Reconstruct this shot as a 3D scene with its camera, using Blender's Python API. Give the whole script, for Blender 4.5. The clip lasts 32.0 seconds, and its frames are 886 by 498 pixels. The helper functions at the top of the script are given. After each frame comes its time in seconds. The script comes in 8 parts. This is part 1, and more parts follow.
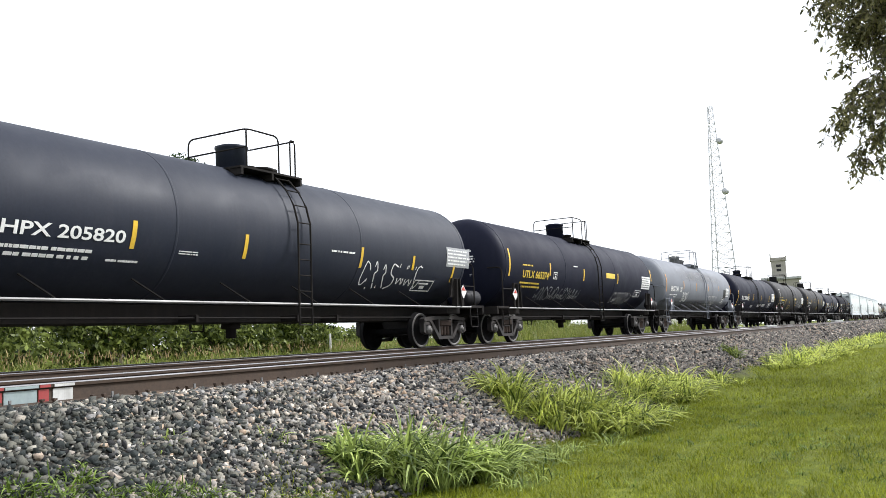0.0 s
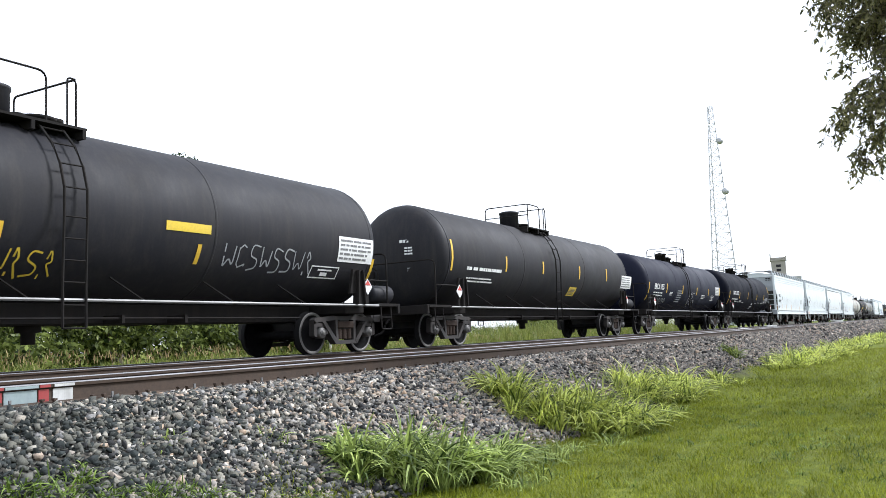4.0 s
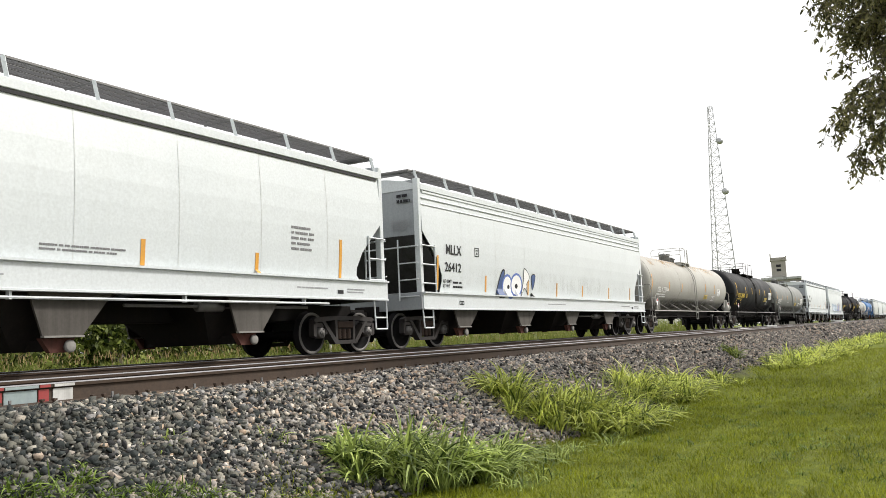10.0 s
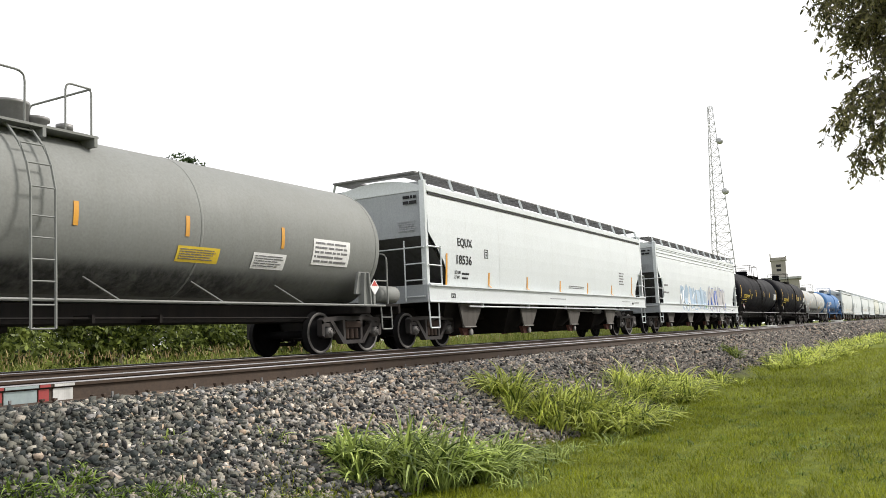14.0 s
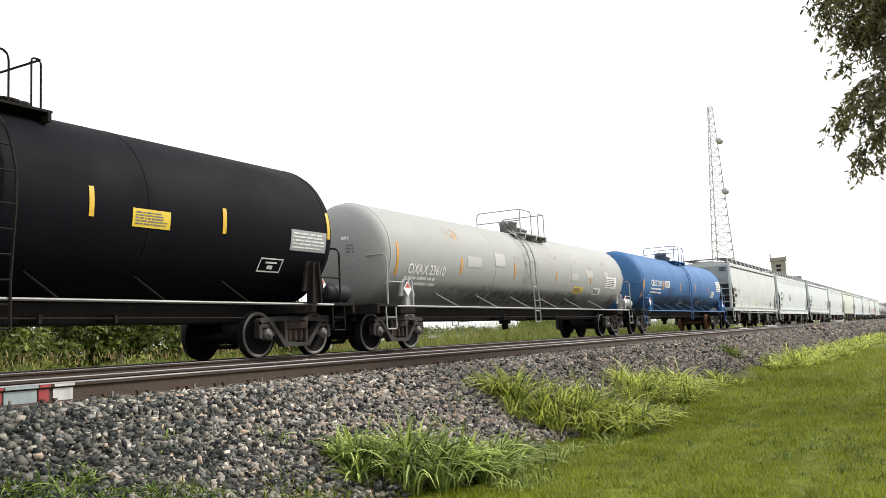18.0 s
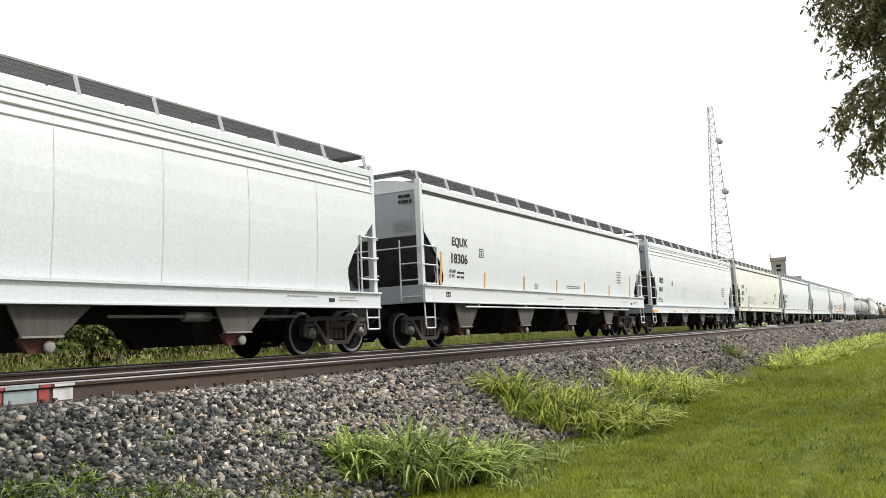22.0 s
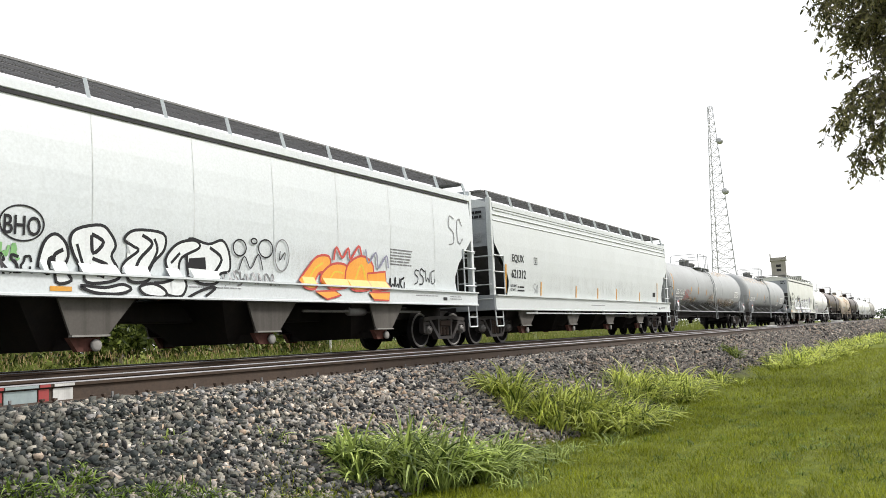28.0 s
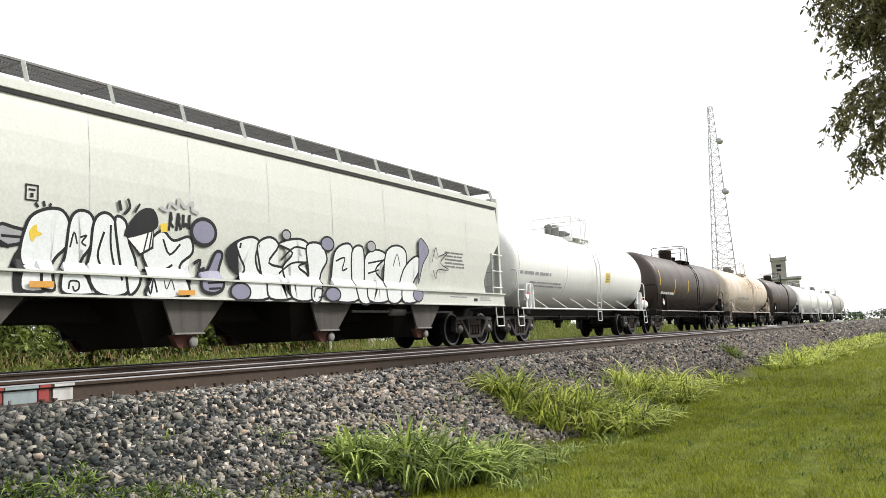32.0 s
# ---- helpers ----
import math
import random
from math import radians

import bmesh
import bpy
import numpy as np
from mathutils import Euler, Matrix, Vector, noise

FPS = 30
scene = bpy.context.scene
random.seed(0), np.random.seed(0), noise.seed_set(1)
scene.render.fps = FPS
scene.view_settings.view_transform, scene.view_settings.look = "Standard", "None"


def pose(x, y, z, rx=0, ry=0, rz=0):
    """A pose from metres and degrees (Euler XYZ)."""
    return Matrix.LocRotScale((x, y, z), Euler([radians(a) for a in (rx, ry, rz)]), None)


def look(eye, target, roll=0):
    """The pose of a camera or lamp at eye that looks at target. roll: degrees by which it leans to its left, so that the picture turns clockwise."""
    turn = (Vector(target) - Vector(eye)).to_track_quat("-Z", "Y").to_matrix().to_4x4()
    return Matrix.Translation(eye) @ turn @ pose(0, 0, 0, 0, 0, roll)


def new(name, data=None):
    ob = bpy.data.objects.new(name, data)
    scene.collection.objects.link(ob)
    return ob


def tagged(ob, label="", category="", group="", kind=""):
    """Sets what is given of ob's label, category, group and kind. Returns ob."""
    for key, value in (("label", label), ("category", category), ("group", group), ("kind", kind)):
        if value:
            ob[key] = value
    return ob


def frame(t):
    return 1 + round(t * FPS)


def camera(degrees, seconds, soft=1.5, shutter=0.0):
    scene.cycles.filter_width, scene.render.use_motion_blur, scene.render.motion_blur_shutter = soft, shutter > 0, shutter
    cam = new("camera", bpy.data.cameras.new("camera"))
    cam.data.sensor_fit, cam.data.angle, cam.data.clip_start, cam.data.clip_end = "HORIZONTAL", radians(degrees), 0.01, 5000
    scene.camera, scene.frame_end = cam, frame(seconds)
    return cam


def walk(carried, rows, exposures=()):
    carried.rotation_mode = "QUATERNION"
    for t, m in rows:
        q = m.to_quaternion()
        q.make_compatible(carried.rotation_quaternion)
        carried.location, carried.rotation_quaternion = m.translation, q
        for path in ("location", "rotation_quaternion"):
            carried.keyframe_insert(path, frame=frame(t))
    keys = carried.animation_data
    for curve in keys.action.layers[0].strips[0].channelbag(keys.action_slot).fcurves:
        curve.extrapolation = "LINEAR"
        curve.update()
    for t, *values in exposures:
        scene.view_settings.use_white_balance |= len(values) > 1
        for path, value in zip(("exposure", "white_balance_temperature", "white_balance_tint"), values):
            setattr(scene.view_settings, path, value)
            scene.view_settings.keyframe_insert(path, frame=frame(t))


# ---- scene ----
# x runs along the tracks, y away from the lens, z up; z = 0 is the top of the rails
EYE = Vector((0.0, -12.553, 0.2386))
YAW, TILT, LEAN = 0.5140, 0.1032, -2.586
cam = camera(54.807, 32.0, soft=0.8)
AIM = EYE + 50 * Vector((math.cos(TILT) * math.cos(YAW), math.cos(TILT) * math.sin(YAW), math.sin(TILT)))
walk(cam, [(0.0, look(EYE, AIM, LEAN)), (32.0, look(EYE, AIM, LEAN))],
     exposures=[(0.0, 0.70, 6050, 10), (2.2, 0.70, 6050, 10), (3.2, 0.72, 5850, 10), (6.0, 0.70, 5700, 10), (7.0, 0.64, 5750, 10), (9.0, 0.46, 6500, 10), (20.0, 0.46, 6480, 10), (25.0, 0.47, 6380, 10), (32.0, 0.47, 6380, 10)])

SPEED = 19.52
SUN_DIR = Vector((0.60, -0.50, 0.62)).normalized()

# ---- world and sun ----
world = bpy.data.worlds.new("world")
scene.world = world
world.use_nodes = True
wn = world.node_tree
wn.nodes.clear()
sky = wn.nodes.new("ShaderNodeTexSky")
sky.sky_type = "NISHITA"
sky.sun_disc = False
sky.sun_elevation = math.asin(SUN_DIR.z)
sky.sun_rotation = math.atan2(SUN_DIR.x, SUN_DIR.y)
sky.dust_density = 4.0
sky.air_density = 1.0
veil = wn.nodes.new("ShaderNodeMix")
veil.data_type = "RGBA"
veil.inputs[0].default_value = 0.85
veil.inputs[7].default_value = (10.1, 10.0, 9.9, 1)
back = wn.nodes.new("ShaderNodeBackground")
back.inputs[1].default_value = 0.105
wout = wn.nodes.new("ShaderNodeOutputWorld")
wn.links.new(sky.outputs[0], veil.inputs[6])
wn.links.new(veil.outputs[2], back.inputs[0])
wn.links.new(back.outputs[0], wout.inputs[0])
sun = new("sun", bpy.data.lights.new("sun", "SUN"))
sun.data.energy = 3.0
sun.data.angle = radians(12)
sun.data.color = (1.0, 0.95, 0.88)
sun.matrix_world = look(SUN_DIR * 60, (0, 0, 0))


# ---- materials ----
def nodes(name):
    m = bpy.data.materials.new(name)
    m.use_nodes = True
    nt = m.node_tree
    return m, nt, nt.nodes["Principled BSDF"]


def add(nt, kind, **sets):
    n = nt.nodes.new(kind)
    for k, v in sets.items():
        n.inputs[int(k[1:])].default_value = v
    return n


def coords(nt, scale=(1, 1, 1), out=3):
    tc = nt.nodes.new("ShaderNodeTexCoord")
    mp = nt.nodes.new("ShaderNodeMapping")
    mp.inputs[3].default_value = scale
    nt.links.new(tc.outputs[out], mp.inputs[0])
    return mp.outputs[0]


def noise_tex(nt, vec, scale, detail=5.0, rough=0.6):
    n = nt.nodes.new("ShaderNodeTexNoise")
    n.inputs["Scale"].default_value = scale
    n.inputs["Detail"].default_value = detail
    n.inputs["Roughness"].default_value = rough
    nt.links.new(vec, n.inputs["Vector"])
    return n.outputs[0]


def ramp(nt, fac, stops):
    r = nt.nodes.new("ShaderNodeValToRGB")
    el = r.color_ramp.elements
    while len(el) < len(stops):
        el.new(0.5)
    for e, (p, c) in zip(el, stops):
        e.position = p
        e.color = (*c, 1) if len(c) == 3 else c
    nt.links.new(fac, r.inputs[0])
    return r.outputs[0]


def mix(nt, fac, a, b, mode="MIX"):
    n = nt.nodes.new("ShaderNodeMix")
    n.data_type = "RGBA"
    n.blend_type = mode
    for sock, v in ((n.inputs[0], fac), (n.inputs[6], a), (n.inputs[7], b)):
        if isinstance(v, bpy.types.NodeSocket):
            nt.links.new(v, sock)
        elif isinstance(v, (int, float)):
            sock.default_value = v
        else:
            sock.default_value = (*v, 1)
    return n.outputs[2]


def bump(nt, bsdf, height, strength=0.3, dist=0.01):
    b = nt.nodes.new("ShaderNodeBump")
    b.inputs["Strength"].default_value = strength
    b.inputs["Distance"].default_value = dist
    nt.links.new(height, b.inputs["Height"])
    nt.links.new(b.outputs[0], bsdf.inputs["Normal"])


def paint(name, col, dirt=(0.12, 0.09, 0.06), amount=0.35, rough=0.45, streak=6.0, fine=0.12, metal=0.0, spec=0.5):
    """Weathered car paint: blotches, vertical run marks and fine grain."""
    m, nt, b = nodes(name)
    v = coords(nt, (1, 1, 1))
    big = noise_tex(nt, v, 0.7, 4)
    runs = noise_tex(nt, coords(nt, (streak, streak, 0.25)), 1.0, 4, 0.7)
    grain = noise_tex(nt, v, 22.0, 3)
    f1 = ramp(nt, big, [(0.40, (0, 0, 0)), (0.75, (1, 1, 1))])
    f2 = ramp(nt, runs, [(0.45, (0, 0, 0)), (0.80, (1, 1, 1))])
    f = mix(nt, 0.6, f1, f2)
    fm = nt.nodes.new("ShaderNodeMath")
    fm.operation = "MULTIPLY"
    fm.inputs[1].default_value = amount
    nt.links.new(f, fm.inputs[0])
    base = mix(nt, fm.outputs[0], col, dirt)
    g = ramp(nt, grain, [(0.3, (1 - fine,) * 3), (0.7, (1 + fine * 0.3,) * 3)])
    nt.links.new(mix(nt, 1.0, base, g, "MULTIPLY"), b.inputs["Base Color"])
    rr = ramp(nt, big, [(0.3, (rough - 0.08,) * 3), (0.8, (min(1, rough + 0.16),) * 3)])
    nt.links.new(rr, b.inputs["Roughness"])
    b.inputs["Metallic"].default_value = metal
    b.inputs["Specular IOR Level"].default_value = spec
    bump(nt, b, grain, 0.12, 0.004)
    return m


M = {}
M["tank_black"] = paint("tank_black", (0.017, 0.021, 0.035), (0.040, 0.042, 0.053), 0.5, 0.55, spec=0.2)
M["tank_navy"] = paint("tank_navy", (0.0088, 0.0105, 0.0240), (0.0175, 0.0190, 0.0330), 0.5, 0.6, spec=0.10)
M["tank_ink"] = paint("tank_ink", (0.0045, 0.0055, 0.0120), (0.0090, 0.0100, 0.0165), 0.5, 0.65, spec=0.05)
M["tank_slate"] = paint("tank_slate", (0.0105, 0.0118, 0.0140), (0.022, 0.022, 0.022), 0.5, 0.6, spec=0.10)
M["tank_soot"] = paint("tank_soot", (0.0058, 0.0060, 0.0092), (0.0115, 0.0112, 0.0138), 0.5, 0.65, spec=0.05)
M["tank_black_dusty"] = paint("tank_black_dusty", (0.018, 0.018, 0.023), (0.050, 0.046, 0.042), 0.7, 0.6, spec=0.15)
M["tank_brown"] = paint("tank_brown", (0.035, 0.024, 0.020), (0.09, 0.06, 0.045), 0.6, 0.5)
M["tank_grey"] = paint("tank_grey", (0.208, 0.216, 0.208), (0.128, 0.112, 0.088), 0.25, 0.62, spec=0.15)
M["tank_silver"] = paint("tank_silver", (0.345, 0.36, 0.37), (0.25, 0.23, 0.195), 0.25, 0.62, spec=0.15)
M["tank_lightgrey"] = paint("tank_lightgrey", (0.19, 0.202, 0.232), (0.13, 0.132, 0.138), 0.4, 0.62, spec=0.15)
M["tank_beige"] = paint("tank_beige", (0.37, 0.365, 0.34), (0.27, 0.23, 0.18), 0.25, 0.62, spec=0.15)
M["tank_cream"] = paint("tank_cream", (0.36, 0.37, 0.365), (0.26, 0.255, 0.24), 0.25, 0.62, spec=0.15)
M["tank_blue"] = paint("tank_blue", (0.052, 0.155, 0.36), (0.12, 0.165, 0.23), 0.6, 0.62, spec=0.15)
M["tank_white"] = paint("tank_white", (0.78, 0.79, 0.78), (0.5, 0.46, 0.38), 0.25, 0.4)
M["tank_rust"] = paint("tank_rust", (0.55, 0.50, 0.42), (0.30, 0.13, 0.05), 0.9, 0.5)
M["hop_white"] = paint("hop_white", (0.575, 0.615, 0.635), (0.47, 0.495, 0.495), 0.3, 0.42, spec=0.9)
M["hop_pale"] = paint("hop_pale", (0.53, 0.565, 0.57), (0.43, 0.445, 0.435), 0.3, 0.42, spec=0.9)
M["hop_grey"] = paint("hop_grey", (0.52, 0.55, 0.55), (0.38, 0.395, 0.38), 0.3, 0.42, spec=0.9)
M["hop_warm"] = paint("hop_warm", (0.60, 0.615, 0.555), (0.50, 0.46, 0.37), 0.35, 0.42, spec=0.9)
M["hop_cream"] = paint("hop_cream", (0.555, 0.575, 0.53), (0.44, 0.42, 0.36), 0.3, 0.42, spec=0.9)
# grey of the car ends, with the shade on them put into the colour
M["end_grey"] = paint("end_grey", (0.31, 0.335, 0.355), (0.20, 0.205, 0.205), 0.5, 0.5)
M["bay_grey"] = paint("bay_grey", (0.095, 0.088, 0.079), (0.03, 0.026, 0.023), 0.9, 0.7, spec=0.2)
# underframe near-black; on the hopper bays it also paints in their shade
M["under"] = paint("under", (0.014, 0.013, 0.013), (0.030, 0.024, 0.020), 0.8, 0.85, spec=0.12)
M["truck_iron"] = paint("truck_iron", (0.024, 0.023, 0.024), (0.058, 0.045, 0.037), 0.8, 0.7, spec=0.35)
M["wheel_iron"] = paint("wheel_iron", (0.0065, 0.0065, 0.0075), (0.014, 0.012, 0.011), 0.6, 0.8, spec=0.1)
M["wheel_rim"] = paint("wheel_rim", (0.13, 0.125, 0.12), (0.055, 0.05, 0.045), 0.7, 0.5, metal=0.3)
M["spring_rust"] = paint("spring_rust", (0.045, 0.030, 0.023), (0.02, 0.016, 0.014), 0.8, 0.8, spec=0.2)
M["wheel_rust"] = paint("wheel_rust", (0.125, 0.052, 0.022), (0.10, 0.05, 0.03), 0.7, 0.8, spec=0.2)
M["galv"] = paint("galv", (0.20, 0.20, 0.20), (0.10, 0.09, 0.08), 0.5, 0.5, metal=0.3)
M["yellow"] = paint("yellow", (0.72, 0.46, 0.03), (0.35, 0.22, 0.06), 0.5, 0.5)
M["orange"] = paint("orange", (0.62, 0.295, 0.03), (0.4, 0.22, 0.08), 0.5, 0.5)
M["ink_white"] = paint("ink_white", (0.80, 0.80, 0.80), (0.5, 0.5, 0.5), 0.3, 0.5)
M["ink_yellow"] = paint("ink_yellow", (0.72, 0.52, 0.04), (0.4, 0.3, 0.1), 0.4, 0.5)
M["ink_black"] = paint("ink_black", (0.012, 0.012, 0.015), (0.04, 0.04, 0.04), 0.4, 0.6, spec=0.25)
M["ink_grey"] = paint("ink_grey", (0.30, 0.31, 0.33), (0.4, 0.4, 0.4), 0.4, 0.5)
M["ink_blue"] = paint("ink_blue", (0.08, 0.14, 0.42), (0.2, 0.25, 0.4), 0.4, 0.5)
M["ink_red"] = paint("ink_red", (0.50, 0.05, 0.04), (0.4, 0.15, 0.1), 0.4, 0.5)
M["spray_silver"] = paint("spray_silver", (0.72, 0.75, 0.76), (0.5, 0.5, 0.52), 0.4, 0.4)
M["spray_orange"] = paint("spray_orange", (0.80, 0.33, 0.04), (0.8, 0.5, 0.1), 0.7, 0.5)
M["spray_aqua"] = paint("spray_aqua", (0.32, 0.43, 0.54), (0.2, 0.28, 0.45), 0.7, 0.5)
M["spray_lilac"] = paint("spray_lilac", (0.42, 0.41, 0.42), (0.3, 0.3, 0.31), 0.5, 0.5)
M["spray_violet"] = paint("spray_violet", (0.22, 0.22, 0.31), (0.15, 0.15, 0.22), 0.5, 0.5)
M["spray_green"] = paint("spray_green", (0.20, 0.42, 0.16), (0.12, 0.3, 0.1), 0.5, 0.5)
M["ink_dim"] = paint("ink_dim", (0.16, 0.16, 0.17), (0.25, 0.25, 0.25), 0.4, 0.5)
M["ink_navy"] = paint("ink_navy", (0.03, 0.07, 0.20), (0.08, 0.1, 0.2), 0.4, 0.5)
M["ink_cream"] = paint("ink_cream", (0.62, 0.55, 0.36), (0.4, 0.33, 0.2), 0.4, 0.5)
M["tape_white"] = paint("tape_white", (0.27, 0.33, 0.335), (0.2, 0.22, 0.22), 0.5, 0.4)
M["tape_red"] = paint("tape_red", (0.30, 0.035, 0.035), (0.2, 0.06, 0.05), 0.5, 0.5)
M["tape_silver"] = paint("tape_silver", (0.62, 0.62, 0.60), (0.14, 0.13, 0.12), 0.95, 0.35)


def stain(name, cols, cover, depth=1.0, scale=(2.2, 2.2, 1.2), rough=0.7):
    """A see-through film of dirt, rust or painted shade with ragged, fading edges."""
    m, nt, b = nodes(name)
    v = coords(nt, scale)
    n1 = noise_tex(nt, v, 1.6, 6, 0.7)
    n2 = noise_tex(nt, coords(nt, (9, 9, 1.1)), 1.0, 4, 0.7)
    nt.links.new(ramp(nt, n2, [(0.3, cols[0]), (0.7, cols[1])]), b.inputs["Base Color"])
    b.inputs["Roughness"].default_value = rough
    sx = nt.nodes.new("ShaderNodeSeparateXYZ")
    tc = nt.nodes.new("ShaderNodeTexCoord")
    nt.links.new(tc.outputs[0], sx.inputs[0])
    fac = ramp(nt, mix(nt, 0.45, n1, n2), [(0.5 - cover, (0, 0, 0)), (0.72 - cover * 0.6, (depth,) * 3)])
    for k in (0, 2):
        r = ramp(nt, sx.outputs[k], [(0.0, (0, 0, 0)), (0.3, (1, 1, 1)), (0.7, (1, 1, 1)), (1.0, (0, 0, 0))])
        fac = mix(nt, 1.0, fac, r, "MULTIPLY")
    clear = nt.nodes.new("ShaderNodeBsdfTransparent")
    ms = nt.nodes.new("ShaderNodeMixShader")
    nt.links.new(fac, ms.inputs[0])
    nt.links.new(clear.outputs[0], ms.inputs[1])
    nt.links.new(b.outputs[0], ms.inputs[2])
    nt.links.new(ms.outputs[0], nt.nodes["Material Output"].inputs[0])
    return m


M["rust_stain"] = stain("rust_stain", ((0.30, 0.15, 0.05), (0.58, 0.37, 0.14)), 0.04, 0.95)
M["grime"] = stain("grime_film", ((0.07, 0.06, 0.05), (0.13, 0.115, 0.10)), 0.14, 0.42)
# grime that also darkens the tank undersides in place of shade
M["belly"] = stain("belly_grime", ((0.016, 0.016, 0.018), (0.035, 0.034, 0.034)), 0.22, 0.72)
M["chalk"] = stain("chalky_film", ((0.36, 0.36, 0.35), (0.48, 0.48, 0.47)), 0.06, 0.18)
M["patch_grey"] = paint("patch_grey", (0.44, 0.45, 0.44), (0.36, 0.36, 0.34), 0.4, 0.42)


M["outlet_red"] = paint("outlet_rust", (0.11, 0.045, 0.035), (0.04, 0.028, 0.022), 0.9, 0.8, spec=0.2)
M["cap_pale"] = paint("cap_pale", (0.22, 0.215, 0.20), (0.12, 0.105, 0.09), 0.8, 0.6)
M["post_white"] = paint("post_white", (0.72, 0.71, 0.69), (0.4, 0.36, 0.3), 0.4, 0.7)
M["seam"] = paint("seam_grime", (0.53, 0.555, 0.56), (0.45, 0.45, 0.44), 0.8, 0.45, spec=0.9)
# dark tone carries the shade beneath the car ends
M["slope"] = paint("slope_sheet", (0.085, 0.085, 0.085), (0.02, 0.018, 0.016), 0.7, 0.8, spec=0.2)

m, nt, b = nodes("walkway_mesh")
b.inputs["Base Color"].default_value = (0.15, 0.145, 0.145, 1)
b.inputs["Roughness"].default_value = 0.6
M["walk_mesh"] = m

m, nt, b = nodes("rail_steel")
v = coords(nt)
n1 = noise_tex(nt, v, 3.0)
n2 = noise_tex(nt, v, 40.0)
c = mix(nt, n1, (0.078, 0.046, 0.027), (0.024, 0.017, 0.012))
nt.links.new(mix(nt, 0.5, c, ramp(nt, n2, [(0.3, (0.5,) * 3), (0.7, (1.2,) * 3)]), "MULTIPLY"), b.inputs["Base Color"])
b.inputs["Roughness"].default_value = 0.8
bump(nt, b, n2, 0.3, 0.003)
M["rail_rust"] = m
m, nt, b = nodes("rail_top_polished")
v = coords(nt, (0.3, 1, 1))
n1 = noise_tex(nt, v, 6.0)
nt.links.new(ramp(nt, n1, [(0.3, (0.11, 0.11, 0.12)), (0.8, (0.30, 0.30, 0.31))]), b.inputs["Base Color"])
b.inputs["Metallic"].default_value = 0.15
b.inputs["Roughness"].default_value = 0.5
M["rail_top"] = m

def stone(name, stops):
    m, nt, b = nodes(name)
    rnd = nt.nodes.new("ShaderNodeNewGeometry")
    col = ramp(nt, rnd.outputs["Random Per Island"], stops)
    sp = noise_tex(nt, coords(nt), 60.0, 3)
    nt.links.new(mix(nt, 0.6, col, ramp(nt, sp, [(0.3, (0.5,) * 3), (0.7, (1.15,) * 3)]), "MULTIPLY"), b.inputs["Base Color"])
    b.inputs["Roughness"].default_value = 0.9
    b.inputs["Specular IOR Level"].default_value = 0.2
    bump(nt, b, sp, 0.5, 0.006)
    return m


M["stone"] = stone("ballast_stone", [(0.0, (0.012, 0.012, 0.013)), (0.22, (0.055, 0.055, 0.056)), (0.4, (0.33, 0.295, 0.245)), (0.55, (0.125, 0.128, 0.132)), (0.72, (0.30, 0.288, 0.272)), (0.88, (0.40, 0.295, 0.21)), (1.0, (0.62, 0.585, 0.52))])
M["stone_far"] = stone("weathered_ballast_stone", [(0.0, (0.012, 0.012, 0.012)), (0.25, (0.055, 0.052, 0.048)), (0.45, (0.235, 0.212, 0.184)), (0.6, (0.100, 0.096, 0.093)), (0.8, (0.205, 0.186, 0.165)), (0.92, (0.30, 0.22, 0.165)), (1.0, (0.45, 0.42, 0.37))])
M["stone_dark"] = stone("fouled_ballast_stone", [(0.0, (0.016, 0.019, 0.018)), (0.3, (0.043, 0.050, 0.049)), (0.5, (0.150, 0.146, 0.124)), (0.7, (0.057, 0.064, 0.064)), (0.9, (0.165, 0.158, 0.130)), (1.0, (0.36, 0.34, 0.29))])

m, nt, b = nodes("earth_and_turf")
v = coords(nt, out=3)
sx = nt.nodes.new("ShaderNodeSeparateXYZ")
tc = nt.nodes.new("ShaderNodeTexCoord")
nt.links.new(tc.outputs[3], sx.inputs[0])
n1 = noise_tex(nt, v, 0.5, 5)
n2 = noise_tex(nt, v, 6.0, 6)
n3 = noise_tex(nt, v, 45.0, 4)
turf = mix(nt, ramp(nt, n2, [(0.3, (0, 0, 0)), (0.7, (1, 1, 1))]), (0.055, 0.085, 0.006), (0.19, 0.215, 0.02))
turf = mix(nt, ramp(nt, n1, [(0.35, (0, 0, 0)), (0.75, (0.7,) * 3)]), turf, (0.17, 0.19, 0.05))
turf = mix(nt, 0.8, turf, ramp(nt, n3, [(0.25, (0.35,) * 3), (0.7, (1.25,) * 3)]), "MULTIPLY")
vo = nt.nodes.new("ShaderNodeTexVoronoi")
vo.inputs["Scale"].default_value = 22.0
nt.links.new(v, vo.inputs["Vector"])
grit = mix(nt, 0.8, ramp(nt, vo.outputs["Color"], [(0.0, (0.02, 0.02, 0.02)), (0.5, (0.075, 0.070, 0.062)), (1.0, (0.17, 0.155, 0.13))]),
           ramp(nt, vo.outputs["Distance"], [(0.0, (1.1,) * 3), (0.8, (0.25,) * 3)]), "MULTIPLY")
edge = nt.nodes.new("ShaderNodeMath")
edge.operation = "MULTIPLY_ADD"
edge.inputs[1].default_value = 1.6
nt.links.new(n1, edge.inputs[0])
nt.links.new(sx.outputs[1], edge.inputs[2])
mr = nt.nodes.new("ShaderNodeMapRange")
mr.inputs[1].default_value, mr.inputs[2].default_value = -7.6, -7.0
nt.links.new(edge.outputs[0], mr.inputs[0])
mr2 = nt.nodes.new("ShaderNodeMapRange")
